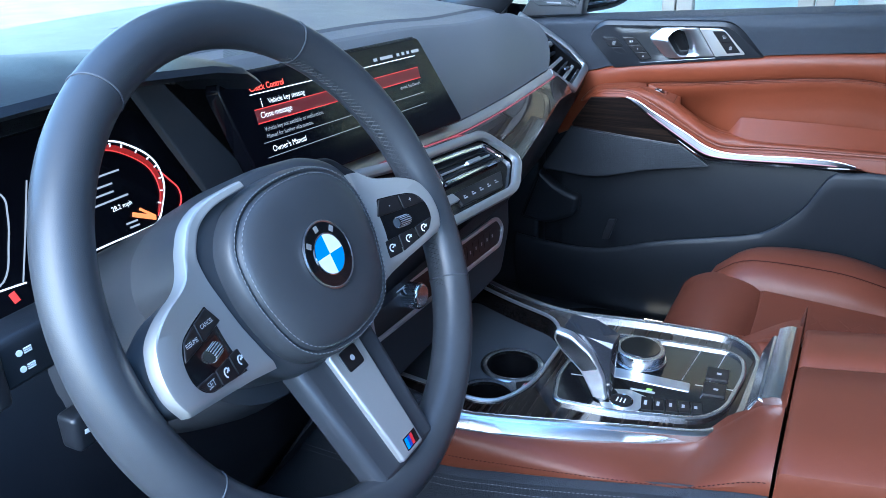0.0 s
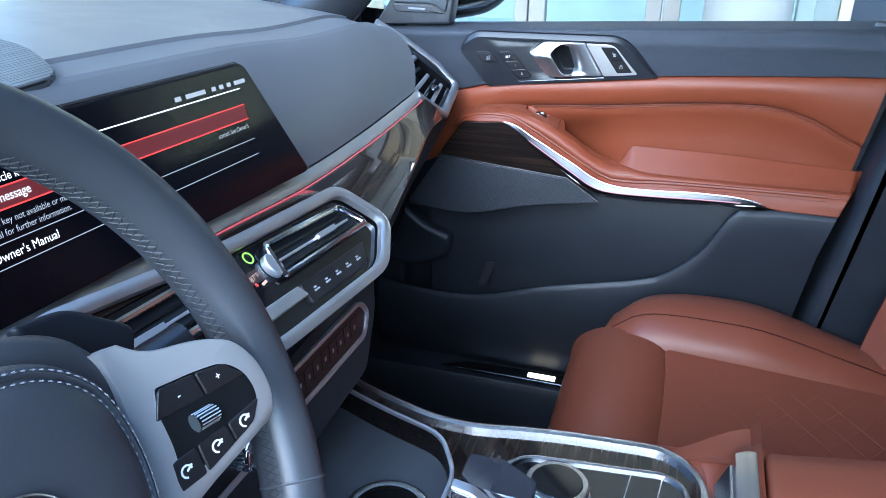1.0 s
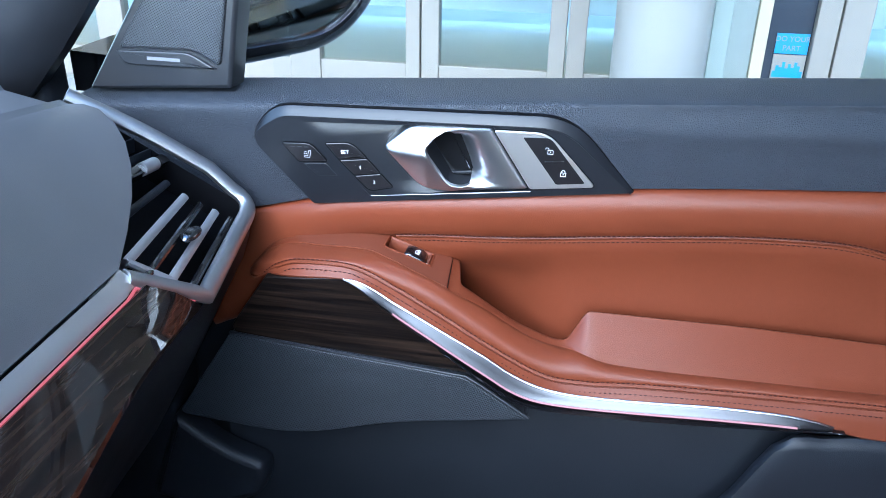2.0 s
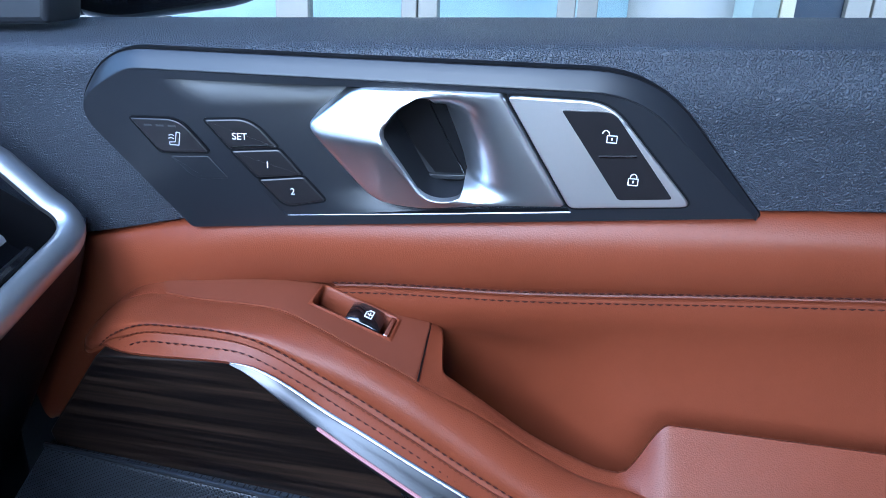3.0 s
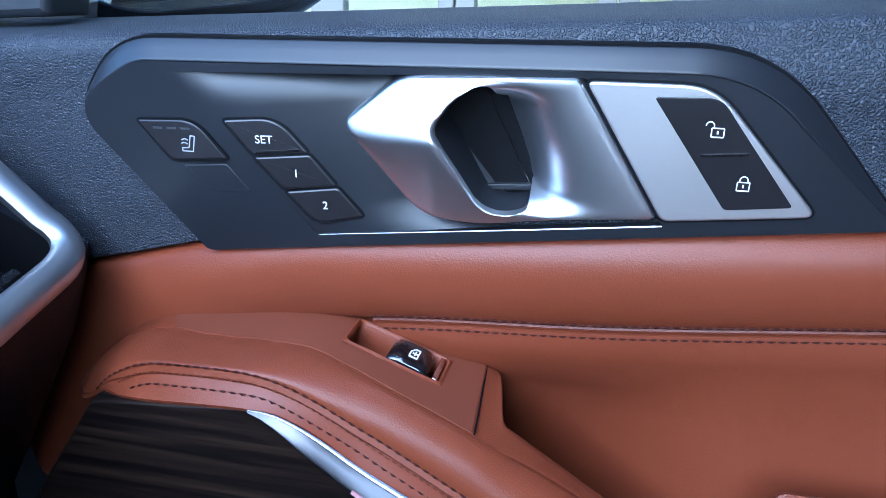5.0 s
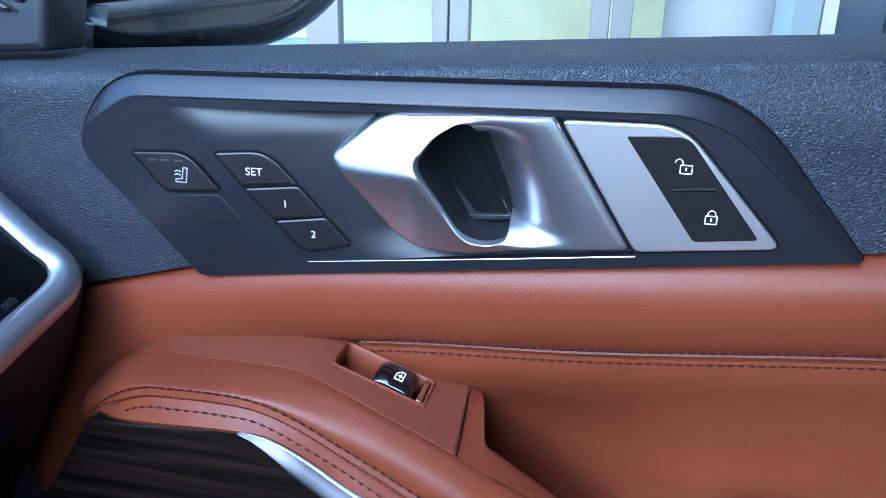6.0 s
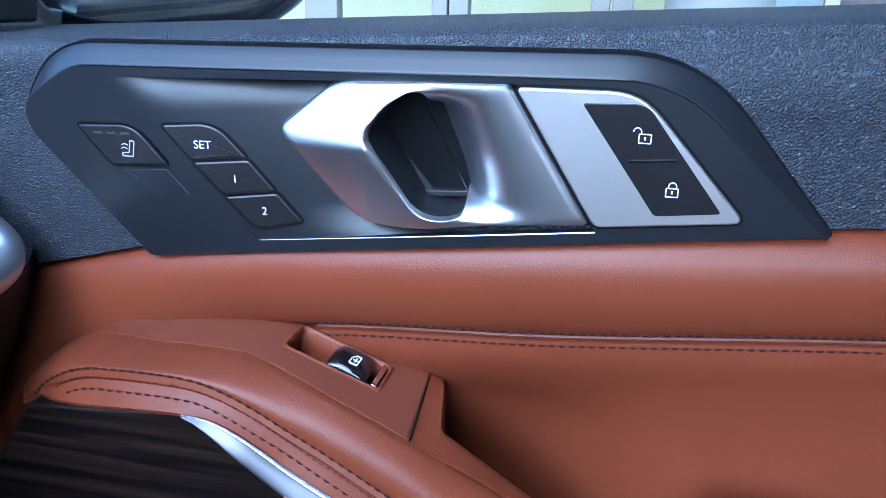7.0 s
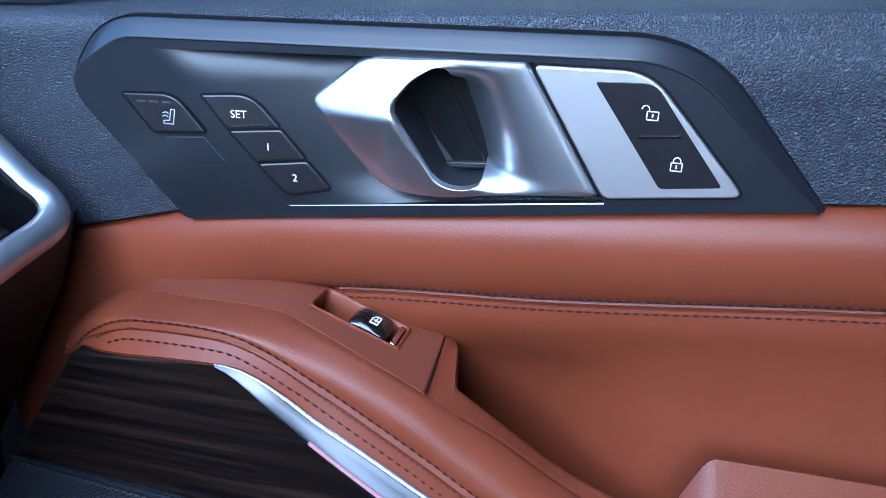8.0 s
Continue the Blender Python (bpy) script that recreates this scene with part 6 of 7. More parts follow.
low = part("lower_spoke", slab(LS, rounded([(-0.046, 0.014, 0.01), (0.046, 0.014, 0.01), (0.038, -0.098, 0.006), (-0.038, -0.098, 0.006)], 5), -0.004, -0.020, 0.008), WHEELLEATHER, wheel, "black lower spoke")
part("lower_trim", slab(LS, rounded([(-0.0185, 0.002, 0.004), (0.0185, 0.002, 0.004), (0.0140, -0.091, 0.003), (-0.0140, -0.091, 0.003)], 5), 0.0010, -0.010, 0.0020), SPOKESILVER, low, "satin silver lower spoke trim")
part("lower_button", slab(LS, rounded([(-0.0100, -0.002, 0.003), (0.0100, -0.002, 0.003), (0.0095, -0.018, 0.003), (-0.0095, -0.018, 0.003)]), 0.0016, 0.0, 0.0008), BUTTON, low, "black wheel heating button")
part("heating_sign", disc(LS, 0.0, -0.010, 0.0022, 0.0019, 0.0015, 0, 12), GREYMARK, low, "small pale sign")
part("badge_back", slab(LS, [(-0.0040, -0.0785), (0.0120, -0.0785), (0.0105, -0.0875), (-0.0055, -0.0875)], 0.0014, 0.0005), PIANO, low, "dark badge plate")
for k, m in enumerate((BLUE, NAVY, RED)):
    part("badge_stripe", slab(LS, [(-0.0028 + k * 0.0033, -0.0793), (0.0001 + k * 0.0033, -0.0793), (-0.0015 + k * 0.0033, -0.0867), (-0.0044 + k * 0.0033, -0.0867)], 0.0018, 0.001), m, low)
part("shift_paddle", slab(HP, rounded([(0.080, 0.062, 0.004), (0.110, 0.056, 0.008), (0.140, 0.030, 0.008), (0.130, 0.018, 0.004), (0.085, 0.030, 0.004)], 5), -0.048, -0.054, 0.003), LOWPLASTIC, wheel, "dark grey shift paddle")

column = thing("steering_column", HP.at(0, 0, -0.14), "black shrouded steering column with stalks", "steering column")
rows = []
for n, r in ((-0.072, 0.062), (-0.078, 0.078), (-0.11, 0.086), (-0.15, 0.088), (-0.22, 0.085)):
    rows.append([HP.at(r * 1.12 * math.cos(k / 32 * math.tau), r * 0.92 * math.sin(k / 32 * math.tau) - 0.016, n) for k in range(32)])
part("shroud", loft(rows, around=True, ends=True), WHEELLEATHER, column, "dark grey plastic shroud")
stalk = part("light_stalk", box((-0.480, 0.2700, 0.972), (-0.450, 0.3250, 1.004), 0.005), LOWPLASTIC, column, "black light stalk")
part("stalk_end", box((-0.482, 0.2600, 0.966), (-0.446, 0.2715, 1.004), 0.004), PLASTIC, stalk, "grey stalk end")
SX = Plane((-0.4495, 0, 0), (0, 1, 0), (0, 0, 1))
for z in (0.9930, 0.9825):
    bm = disc(SX, 0.2830, z, 0.0020, 0.0003, -0.001, n=10)
    for k in (-1, 0, 1):
        bar(SX, 0.2860, z + k * 0.0013, 0.2910, z + k * 0.0013, 0.0007, 0.0003, -0.001, bm)
    part("lamp_sign", bm, WHITEMARK, stalk, "white lamp sign")
part("wiper_stalk", tube([HP.at(0.08, 0.0, -0.10), HP.at(0.14, 0.0, -0.09), HP.at(0.19, 0.0, -0.075)], 0.011, HP.n, n=12), PLASTIC, column, "black wiper stalk")
part("column_switch", box((-0.466, 0.3030, 0.908), (-0.448, 0.3230, 0.934), 0.004), PLASTIC, column, "black column setting switch")
part("column_sign", bar(SX, 0.3090, 0.922, 0.3165, 0.921, 0.0030, 0.0020, 0.0012), WHITEMARK, column, "white sign")

# ---------------- centre console ----------------
con = thing("centre_console", (-0.2, 0.83, 0.32), "centre console in cognac leather, silver trim and glossy dark wood", "console")
KP = Plane((0, 0, 0.712), (1, 0, -0.02), (0, 1, 0))
kz = lambda x: 0.712 - 0.02 * x
edge = [(-0.500, 0.700, 0.03), (-0.373, 0.672, 0.05), (-0.320, 0.688, 0.05), (-0.200, 0.728, 0.06), (-0.128, 0.752, 0.03), (-0.106, 0.790, 0.03), (-0.100, 0.925, 0.03), (-0.135, 0.962, 0.03), (-0.250, 0.952, 0.05), (-0.345, 0.930, 0.05), (-0.430, 0.955, 0.05), (-0.500, 0.985, 0.03)]
ep = rounded(edge, 8)
tray = rounded([(-0.490, 0.720, 0.02), (-0.348, 0.706, 0.03), (-0.322, 0.760, 0.03), (-0.322, 0.865, 0.02), (-0.350, 0.915, 0.02), (-0.425, 0.938, 0.03), (-0.490, 0.965, 0.02)], 6)
top = part("top_panel", slab(KP, ep, 0.0, -0.03, 0.002, holes=[tray]), WOODY, con, "glossy dark wood top")
part("outer_trim", sweep([KP.at(p.x, p.y, 0.001) for p in ep], flat(0.010, 0.004), KP.n, closed=True), SATIN, con, "satin silver rim")
CUPS = ((-0.373, 0.827), (-0.374, 0.750))
rows = []
rim_in = hermite([-0.50, -0.373, -0.320, -0.264, -0.200, -0.150, -0.1175], [0.700, 0.6694, 0.6881, 0.7059, 0.7317, 0.7450, 0.7643])
rim_out = hermite([-0.50, -0.380, -0.331, -0.259, -0.206, -0.151, -0.131, -0.1175], [0.690, 0.660, 0.6692, 0.6918, 0.7128, 0.7391, 0.7500, 0.7643])
for k in range(37):
    x = -0.480 + 0.3625 * k / 36
    a, b = rim_in(x), rim_out(x)
    rows.append([V3((x, a + 0.003, kz(x) + 0.0005)), V3((x, a + 0.001, kz(x) + 0.0040)), V3((x, a - 0.001, kz(x) + 0.0045)), V3((x, (a + b) / 2, kz(x) + 0.0025)), V3((x, b, kz(x) - 0.004)), V3((x, b - 0.0005, kz(x) - 0.006)), V3((x, b + 0.004, kz(x) - 0.012))])
part("side_trim", loft(rows), SATIN, con, "broad satin silver side rim")
part("tray", slab(KP, inset(tray, -0.002), -0.028, -0.032, 0, holes=[[(x + 0.0344 * math.cos(k / 40 * math.tau), y + 0.0344 * math.sin(k / 40 * math.tau)) for k in range(40)] for x, y in CUPS]), material("tray_grey", (0.055, 0.058, 0.064), 0.45, grain=0.1, size=0.0012), con, "dark grey storage tray")
bm = loft([[KP.at(p.x, p.y, -0.004) for p in tray], [KP.at(p.x, p.y, -0.030) for p in tray]], around=True)
part("tray_wall", bm, PLASTIC, con)
part("tray_trim", sweep([KP.at(p.x, p.y, 0.0008) for p in tray], flat(0.004, 0.0018), KP.n, closed=True), BRUSHED, con, "thin silver edge of the tray")
for x, y in CUPS:
    cup = part("cup_holder", sweep([KP.at(x + 0.0350 * math.cos(k / 40 * math.tau), y + 0.0350 * math.sin(k / 40 * math.tau), -0.0255) for k in range(40)], flat(0.008, 0.002), KP.n, closed=True), SATIN, con, "satin silver cup holder ring")
    rows = [[KP.at(x + r * math.cos(k / 40 * math.tau), y + r * math.sin(k / 40 * math.tau), n) for k in range(40)] for r, n in ((0.0346, -0.0255), (0.0338, -0.029), (0.0325, -0.085), (0.026, -0.088), (0.002, -0.088))]
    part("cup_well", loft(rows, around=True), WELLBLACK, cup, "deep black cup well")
    part("cup_spring", box((x + 0.019, y - 0.006, kz(x) - 0.060), (x + 0.034, y + 0.006, kz(x) - 0.036), 0.003), PLASTIC, cup, "black cup clamp")
part("tray_bridge", slab(KP, rounded([(-0.362, 0.789, 0.004), (-0.346, 0.766, 0.004), (-0.327, 0.766, 0.004), (-0.327, 0.803, 0.004), (-0.344, 0.803, 0.004)]), -0.0225, -0.030, 0.001), SATIN, con, "satin silver plate between the cup holders")
part("tray_key", slab(KP, rounded([(-0.353, 0.788, 0.002), (-0.344, 0.773, 0.002), (-0.331, 0.773, 0.002), (-0.331, 0.796, 0.002), (-0.343, 0.797, 0.002)]), -0.0205, -0.024, 0.0008), BUTTON, con, "small black key")
part("key_sign", bar(KP, -0.342, 0.780, -0.342, 0.790, 0.0022, -0.0202, -0.0206), GREYMARK, con)
inner_f = rounded([(-0.302, 0.790, 0.01), (-0.290, 0.742, 0.01), (-0.230, 0.748, 0.02), (-0.142, 0.774, 0.02), (-0.122, 0.805, 0.02), (-0.114, 0.880, 0.03), (-0.120, 0.912, 0.012), (-0.137, 0.924, 0.02), (-0.270, 0.908, 0.02), (-0.300, 0.850, 0.02)], 6)
part("inner_trim", sweep([KP.at(p.x, p.y, 0.002) for p in inner_f], flat(0.005, 0.0022), KP.n, closed=True), SATIN, con, "satin silver inner frame")
part("control_panel", slab(KP, inset(inner_f, 0.001), 0.0015, -0.002), PIANO, con, "gloss black control panel")
knob = part("control_knob", disc(KP, -0.2293, 0.866, 0.0285, 0.0165, 0.0015, 0.002, 48), SATIN, con, "round silver control knob")
bm = bmesh.new()
for k in range(60):
    a = k / 60 * math.tau
    bar(KP, -0.2293 + 0.0272 * math.cos(a), 0.866 + 0.0272 * math.sin(a), -0.2293 + 0.0284 * math.cos(a), 0.866 + 0.0284 * math.sin(a), 0.0014, 0.0145, 0.005, bm)
part("knob_knurl", bm, CHROME, knob)
part("knob_top", disc(KP, -0.2293, 0.866, 0.0228, 0.0175, 0.014, 0.001, 40), PIANO, knob, "gloss black touch pad")
part("knob_base", disc(KP, -0.2293, 0.866, 0.031, 0.004, 0.0015, 0.001, 40), CHROME, knob)
LV = Plane((0, 0.7640, 0), (1, 0, 0), (0, 0, 1))
lever = part("gear_lever", slab(LV, rounded([(-0.2500, 0.712, 0.001), (-0.2380, 0.712, 0.001), (-0.2430, 0.745, 0.006), (-0.2580, 0.772, 0.006), (-0.2800, 0.790, 0.005), (-0.2980, 0.793, 0.003), (-0.3000, 0.783, 0.003), (-0.2920, 0.770, 0.006), (-0.2680, 0.748, 0.008)], 4), 0.0, -0.010, 0.002), BRUSHED, con, "satin metal gear lever")
part("lever_panel", slab(LV, rounded([(-0.2660, 0.750, 0.002), (-0.2500, 0.756, 0.002), (-0.2610, 0.772, 0.004), (-0.2810, 0.787, 0.003), (-0.2960, 0.790, 0.002), (-0.2970, 0.783, 0.002), (-0.2900, 0.772, 0.004)], 4), 0.0008, -0.002, 0.0006), DARKCHROME, lever, "dark polished panel")
part("lever_foot", disc(KP, -0.2445, 0.776, 0.0150, 0.0040, 0.0010, 0.0012, 28), PIANO, lever, "black lever foot")
rng = random.Random(4)
bm = bmesh.new()
for k in range(190):
    a, h = rng.random() * math.tau, rng.random() ** 0.7
    mid, half, deep_y = -0.2435 - 0.0235 * h, 0.0075 + 0.0225 * h, 0.0065 + 0.0125 * h
    q = max(abs(math.cos(a)), abs(math.sin(a))) ** 0.7
    bm.verts.new((mid + half * math.cos(a) / q, 0.7665 + deep_y + 0.009 * h + deep_y * math.sin(a) / q, 0.716 + 0.072 * h - 0.006 * h * math.cos(a)))
bmesh.ops.convex_hull(bm, input=bm.verts)
part("crystal_grip", bm, CRYSTAL, lever, "faceted clear crystal grip").data.shade_flat()
part("selector_plate", slab(KP, rounded([(-0.262, 0.783, 0.003), (-0.222, 0.797, 0.003), (-0.197, 0.790, 0.004), (-0.206, 0.759, 0.006), (-0.238, 0.751, 0.006)]), 0.0024, 0.0, 0.0006), BRUSHED, con, "brushed silver plate round the start button")
for a, b, c, d in ((-0.175, 0.842, -0.168, 0.915), (-0.150, 0.815, -0.140, 0.920), (-0.160, 0.838, -0.116, 0.846), (-0.290, 0.800, -0.262, 0.806)):
    part("panel_line", bar(KP, a, b, c, d, 0.0009, 0.0019, 0.001), BRUSHED, con, "thin silver line")
part("start_button", disc(KP, -0.2247, 0.771, 0.0115, 0.0042, 0.001, 0.001, 32), BUTTON, con, "round black start button")
part("start_ring", tube([KP.at(-0.2247 + 0.0120 * math.cos(k / 32 * math.tau), 0.771 + 0.0120 * math.sin(k / 32 * math.tau), 0.0032) for k in range(32)], 0.0011, KP.n, closed=True, n=6), CHROME, con)
bm = bmesh.new()
for k in range(3):
    bar(KP, -0.2287 + 0.004 * k, 0.771 - 0.004, -0.2287 + 0.004 * k, 0.771 + 0.004, 0.0014, 0.0045, 0.004, bm)
part("start_mark", bm, WHITEMARK, con)
for k in range(5):
    u = -0.200 + 0.0125 * k
    part("mode_key", bar(KP, u - 0.001 + 0.004, 0.768 + 0.0040 * k, u - 0.002, 0.791 + 0.0030 * k, 0.0108, 0.0026, 0.001), BUTTON, con)
    part("key_sign", bar(KP, u, 0.776 + 0.0038 * k, u - 0.001, 0.784 + 0.0030 * k, 0.0030, 0.0029, 0.0025), GREYMARK, con)
for u, v in ((-0.138, 0.835), (-0.140, 0.868)):
    part("brake_key", slab(KP, rounded([(u - 0.012, v - 0.014, 0.002), (u + 0.012, v - 0.010, 0.002), (u + 0.010, v + 0.014, 0.002), (u - 0.014, v + 0.012, 0.002)]), 0.004, 0.001, 0.001), BUTTON, con, "black key")
    part("key_sign", bar(KP, u - 0.002, v, u + 0.003, v, 0.0035, 0.0043, 0.004), GREYMARK, con)
part("shift_slot", slab(KP, rounded([(-0.292, 0.832, 0.004), (-0.165, 0.838, 0.002), (-0.163, 0.820, 0.002), (-0.285, 0.812, 0.004)]), 0.0024, 0.001, 0.0008), BRUSHED, con, "brushed silver bar")
part("shift_scale", bar(KP, -0.222, 0.800, -0.196, 0.803, 0.003, 0.0022, 0.0015), GREYMARK, con)
part("gear_light", bar(KP, -0.206, 0.806, -0.200, 0.8065, 0.004, 0.0023, 0.0015), GREENGLOW, con, "lit green gear mark")
part("side_lamp", bar(KP, -0.330, 0.760, -0.326, 0.760, 0.002, 0.0012, 0.0005), REDGLOW, con, "tiny red lamp")

# leather flank below the rim, driver's and passenger's side
zd = hermite([-0.50, -0.41, -0.26, -0.19, -0.06], [0.640, 0.664, 0.690, 0.704, 0.732])
for side in (-1, 1):
    pts = [(-0.50, 0.668), (-0.38, 0.650), (-0.31, 0.653), (-0.24, 0.658), (-0.15, 0.664), (-0.09, 0.664), (-0.064, 0.662)] if side < 0 else [(-0.50, 1.010), (-0.43, 0.978), (-0.345, 0.955), (-0.25, 0.970), (-0.135, 0.972), (-0.095, 0.945), (-0.06, 0.918)]
    path = smooth_path([(x, y, 0) for x, y in pts], 6)
    rows, dark = [], []
    for p in path:
        x = p.x
        if side < 0:
            yi = (rim_out(x) + 0.004) if x < -0.1175 else 0.7643 - 0.014 * soft((x + 0.1175) / 0.03)
        else:
            yi = hermite([-0.50, -0.43, -0.345, -0.25, -0.135, -0.095, -0.06], [0.985, 0.955, 0.930, 0.950, 0.958, 0.930, 0.905])(x)
        zi = kz(x) - 0.006 + (0.065 if side < 0 else 0.045) * soft((x + 0.150) / 0.088)
        w, d = p.y - yi, zi - zd(x)
        rows.append([V3((x, yi + w * a, zi - d * b)) for a, b in ((-0.1, 0.0), (0.3, 0.01), (0.6, 0.08), (0.82, 0.24), (0.94, 0.48), (1.0, 0.75), (1.0, 0.95), (0.96, 1.0))])
        dark.append([V3((x, p.y - side * 0.004, zd(x) + 0.001)), V3((x, p.y + side * 0.006, zd(x) - 0.006)), V3((x, p.y + side * 0.012, zd(x) - 0.050)), V3((x, p.y + side * 0.010, 0.45)), V3((x, p.y + side * 0.004, 0.30))])
    part("leather_flank", loft(rows), SEATBROWN, con, "cognac leather flank")
    part("flank_stitching", stitches([r[4].lerp(r[5], 0.6) + V3((0, side * 0.0006, 0)) for r in rows], 0.003, 0.0015, 0.0006, (0, side, 0.4)), STITCH, con, "dark thread")
    part("lower_side", loft(dark), BLACKLEATHER, con, "black stitched lower side")
    for q in (0.10, 0.28):
        part("side_stitching", stitches([r[1].lerp(r[2], q) + V3((0, side * 0.0008, 0)) for r in dark], 0.003, 0.0015, 0.0006, (0, side, 0.2)), GREYSTITCH, con, "grey thread")
rows = []
for k in range(15):
    x = -0.84 + 0.36 * k / 14
    y = 0.662 + 0.02 * soft((-0.60 - x) / 0.2)
    rows.append([V3((x, y + d, z)) for d, z in ((0.03, 0.705), (0.006, 0.695), (-0.002, 0.672), (-0.004, 0.640), (-0.003, 0.625), (0.0, 0.56), (0.0, 0.45), (-0.01, 0.36), (-0.05, 0.315), (-0.09, 0.302))])
part("footwell_side", loft(rows), BLACKLEATHER, con, "black stitched side towards the footwell")
for d in (0.45, 1.0):
    part("side_stitching", stitches([r[3].lerp(r[4], d) + V3((0, -0.0008, 0)) for r in rows], 0.003, 0.0015, 0.0006, (0, -1, 0.2)), GREYSTITCH, con, "grey thread")
# leather collar behind the controls
rows = []
for k in range(29):
    y = 0.748 + 0.222 * k / 28
    x0 = hermite([0.748, 0.765, 0.80, 0.88, 0.93, 0.950, 0.970], [-0.135, -0.112, -0.103, -0.100, -0.104, -0.116, -0.140])(y)
    row = [V3((x0 - 0.004, y, 0.700))]
    for t in (0, 0.12, 0.28, 0.45, 0.62, 0.78, 0.90, 1.0):
        x = x0 + (-0.068 - x0) * t
        edge_w = max(soft((y - 0.905) / 0.045), soft((0.790 - y) / 0.035))
        own, flank = 0.714 + 0.060 * soft(t * 1.02), kz(x) - 0.0055 + (0.065 if y < 0.85 else 0.045) * soft((x + 0.150) / 0.088)
        row.append(V3((x, y, own + (flank - own) * edge_w)))
    row += [V3((-0.0632, y, 0.772)), V3((-0.0626, y, 0.765)), V3((-0.0624, y, 0.68))]
    rows.append(row)
part("rear_collar", loft(rows), SEATBROWN, con, "cognac leather collar")
part("catch_face", slab(Plane((-0.0985, 0.835, 0.742), (0, -1, 0), (0.42, 0, 0.91)), rounded([(-0.050, 0.004, 0.005), (0.072, 0.004, 0.005), (0.080, 0.030, 0.005), (-0.056, 0.030, 0.005)]), 0.004, -0.01, 0.003), SATIN, con, "satin silver front of the armrest box")
part("lid_catch", sweep([(-0.0765, y, 0.7725 + 0.002 * math.sin((y - 0.71) * 16)) for y in [0.750 + 0.150 * k / 10 for k in range(11)]], flat(0.017, 0.004), (-0.35, 0, 0.94)), SATIN, con, "satin silver lid catch")
for name, y0, y1 in (("lid_flap", 0.648, 0.8255), ("lid_flap", 0.8285, 0.912)):
    rows = []
    for x, e in ((-0.0606, 0.0080), (-0.0600, 0.0040), (-0.0580, 0.0015), (-0.0540, 0.0), *((-0.045 + 0.0435 * k, 0.0) for k in range(11))):
        row = []
        for y, dz in ((y0, -0.15), (y0, -0.014), (y0 + 0.003, -0.005), (y0 + 0.010, 0.0), (y0 + (y1 - y0) * 0.35, 0.002), (y0 + (y1 - y0) * 0.7, 0.002), (y1 - 0.006, 0.0), (y1 - 0.001, -0.003), (y1, -0.010), (y1, -0.15)):
            row.append(V3((x, y, 0.774 + dz - e + 0.16 * max(0.0, x + 0.05) + 0.004 * (1 - abs(y - 0.80) / 0.16))))
        rows.append(row)
    part(name, loft(rows, ends=True), SEATBROWN, con, "cognac leather armrest flap")

# ---------------- passenger seat ----------------
seat = thing("passenger_seat", (0.05, 1.29, 0.30), "cognac leather front seat with quilted centre and side bolsters", "car seat")


def pad(name, xs, prof, label="", y_mid=1.275):
    rows = [[V3((x + dx, y_mid + y, z)) for dx, y, z in prof(x)] for x in xs]
    return part(name, loft(rows, ends=True), SEATBROWN, seat, label)


# thigh support block at the front
rows = []
for k in range(21):
    a = k / 20 * math.pi
    rows.append([V3((-0.209 - 0.078 * math.cos(a) + 0.012 * math.sin(a), y, 0.50 + 0.103 * math.sin(a) ** 0.45 * (1 - 0.10 * (abs(y - 1.25) / 0.17) ** 4) + 0.02 * ((-0.222 - 0.066 * math.cos(a)) + 0.222))) for y in (1.080, 1.090, 1.13, 1.19, 1.25, 1.31, 1.37, 1.408, 1.418)])
bm = loft(rows)
front = [[V3((-0.288, y, 0.50)), V3((-0.285, y, 0.46)), V3((-0.27, y, 0.42))] for y in (1.080, 1.25, 1.418)]
loft(front, bm)
for y in (1.080, 1.418):
    f = [bm.verts.new((-0.222 - 0.066 * math.cos(k / 20 * math.pi), y, 0.50 + 0.085 * math.sin(k / 20 * math.pi) ** 0.55 if 0 < k < 20 else 0.50)) for k in range(21)]
    bm.faces.new(f + [bm.verts.new((-0.16, y, 0.42)), bm.verts.new((-0.27, y, 0.42))])
part("thigh_support", bm, SEATBROWN, seat, "cognac leather thigh support")
# centre cushion
rows = []
for k in range(25):
    x = -0.155 + 0.36 * k / 24
    drop = -0.06 * (x + 0.155) + (0.0 if k else -0.012)
    rows.append([V3((x, 1.245 + y, 0.588 + drop + dz)) for y, dz in ((-0.175, -0.10), (-0.17, 0.0), (-0.15, 0.004), (-0.07, 0.0), (0.0, -0.002), (0.07, 0.0), (0.125, 0.004), (0.135, -0.01))])
part("cushion", loft(rows), SEATBROWN, seat, "quilted cognac leather cushion")
# quilting lines: diamonds behind the front
cz = lambda x: 0.588 - 0.06 * (x + 0.155) + 0.0005
bm = bmesh.new()
for i in range(-2, 8):
    for s in (-1, 1):
        a = V3((-0.095 + i * 0.045, 1.13, 0))
        p = [V3((a.x + t * 0.16 * s, 1.12 + t * 0.22, 0)) for t in [j / 12 for j in range(13)]]
        p = [V3((q.x, q.y, cz(q.x))) for q in p if -0.100 < q.x < 0.2]
        if len(p) > 2:
            stitches(p, 0.004, 0.0015, 0.0006, (0, 0, 1), bm)
part("quilting", bm, SEATBROWN, seat, "raised quilting thread")
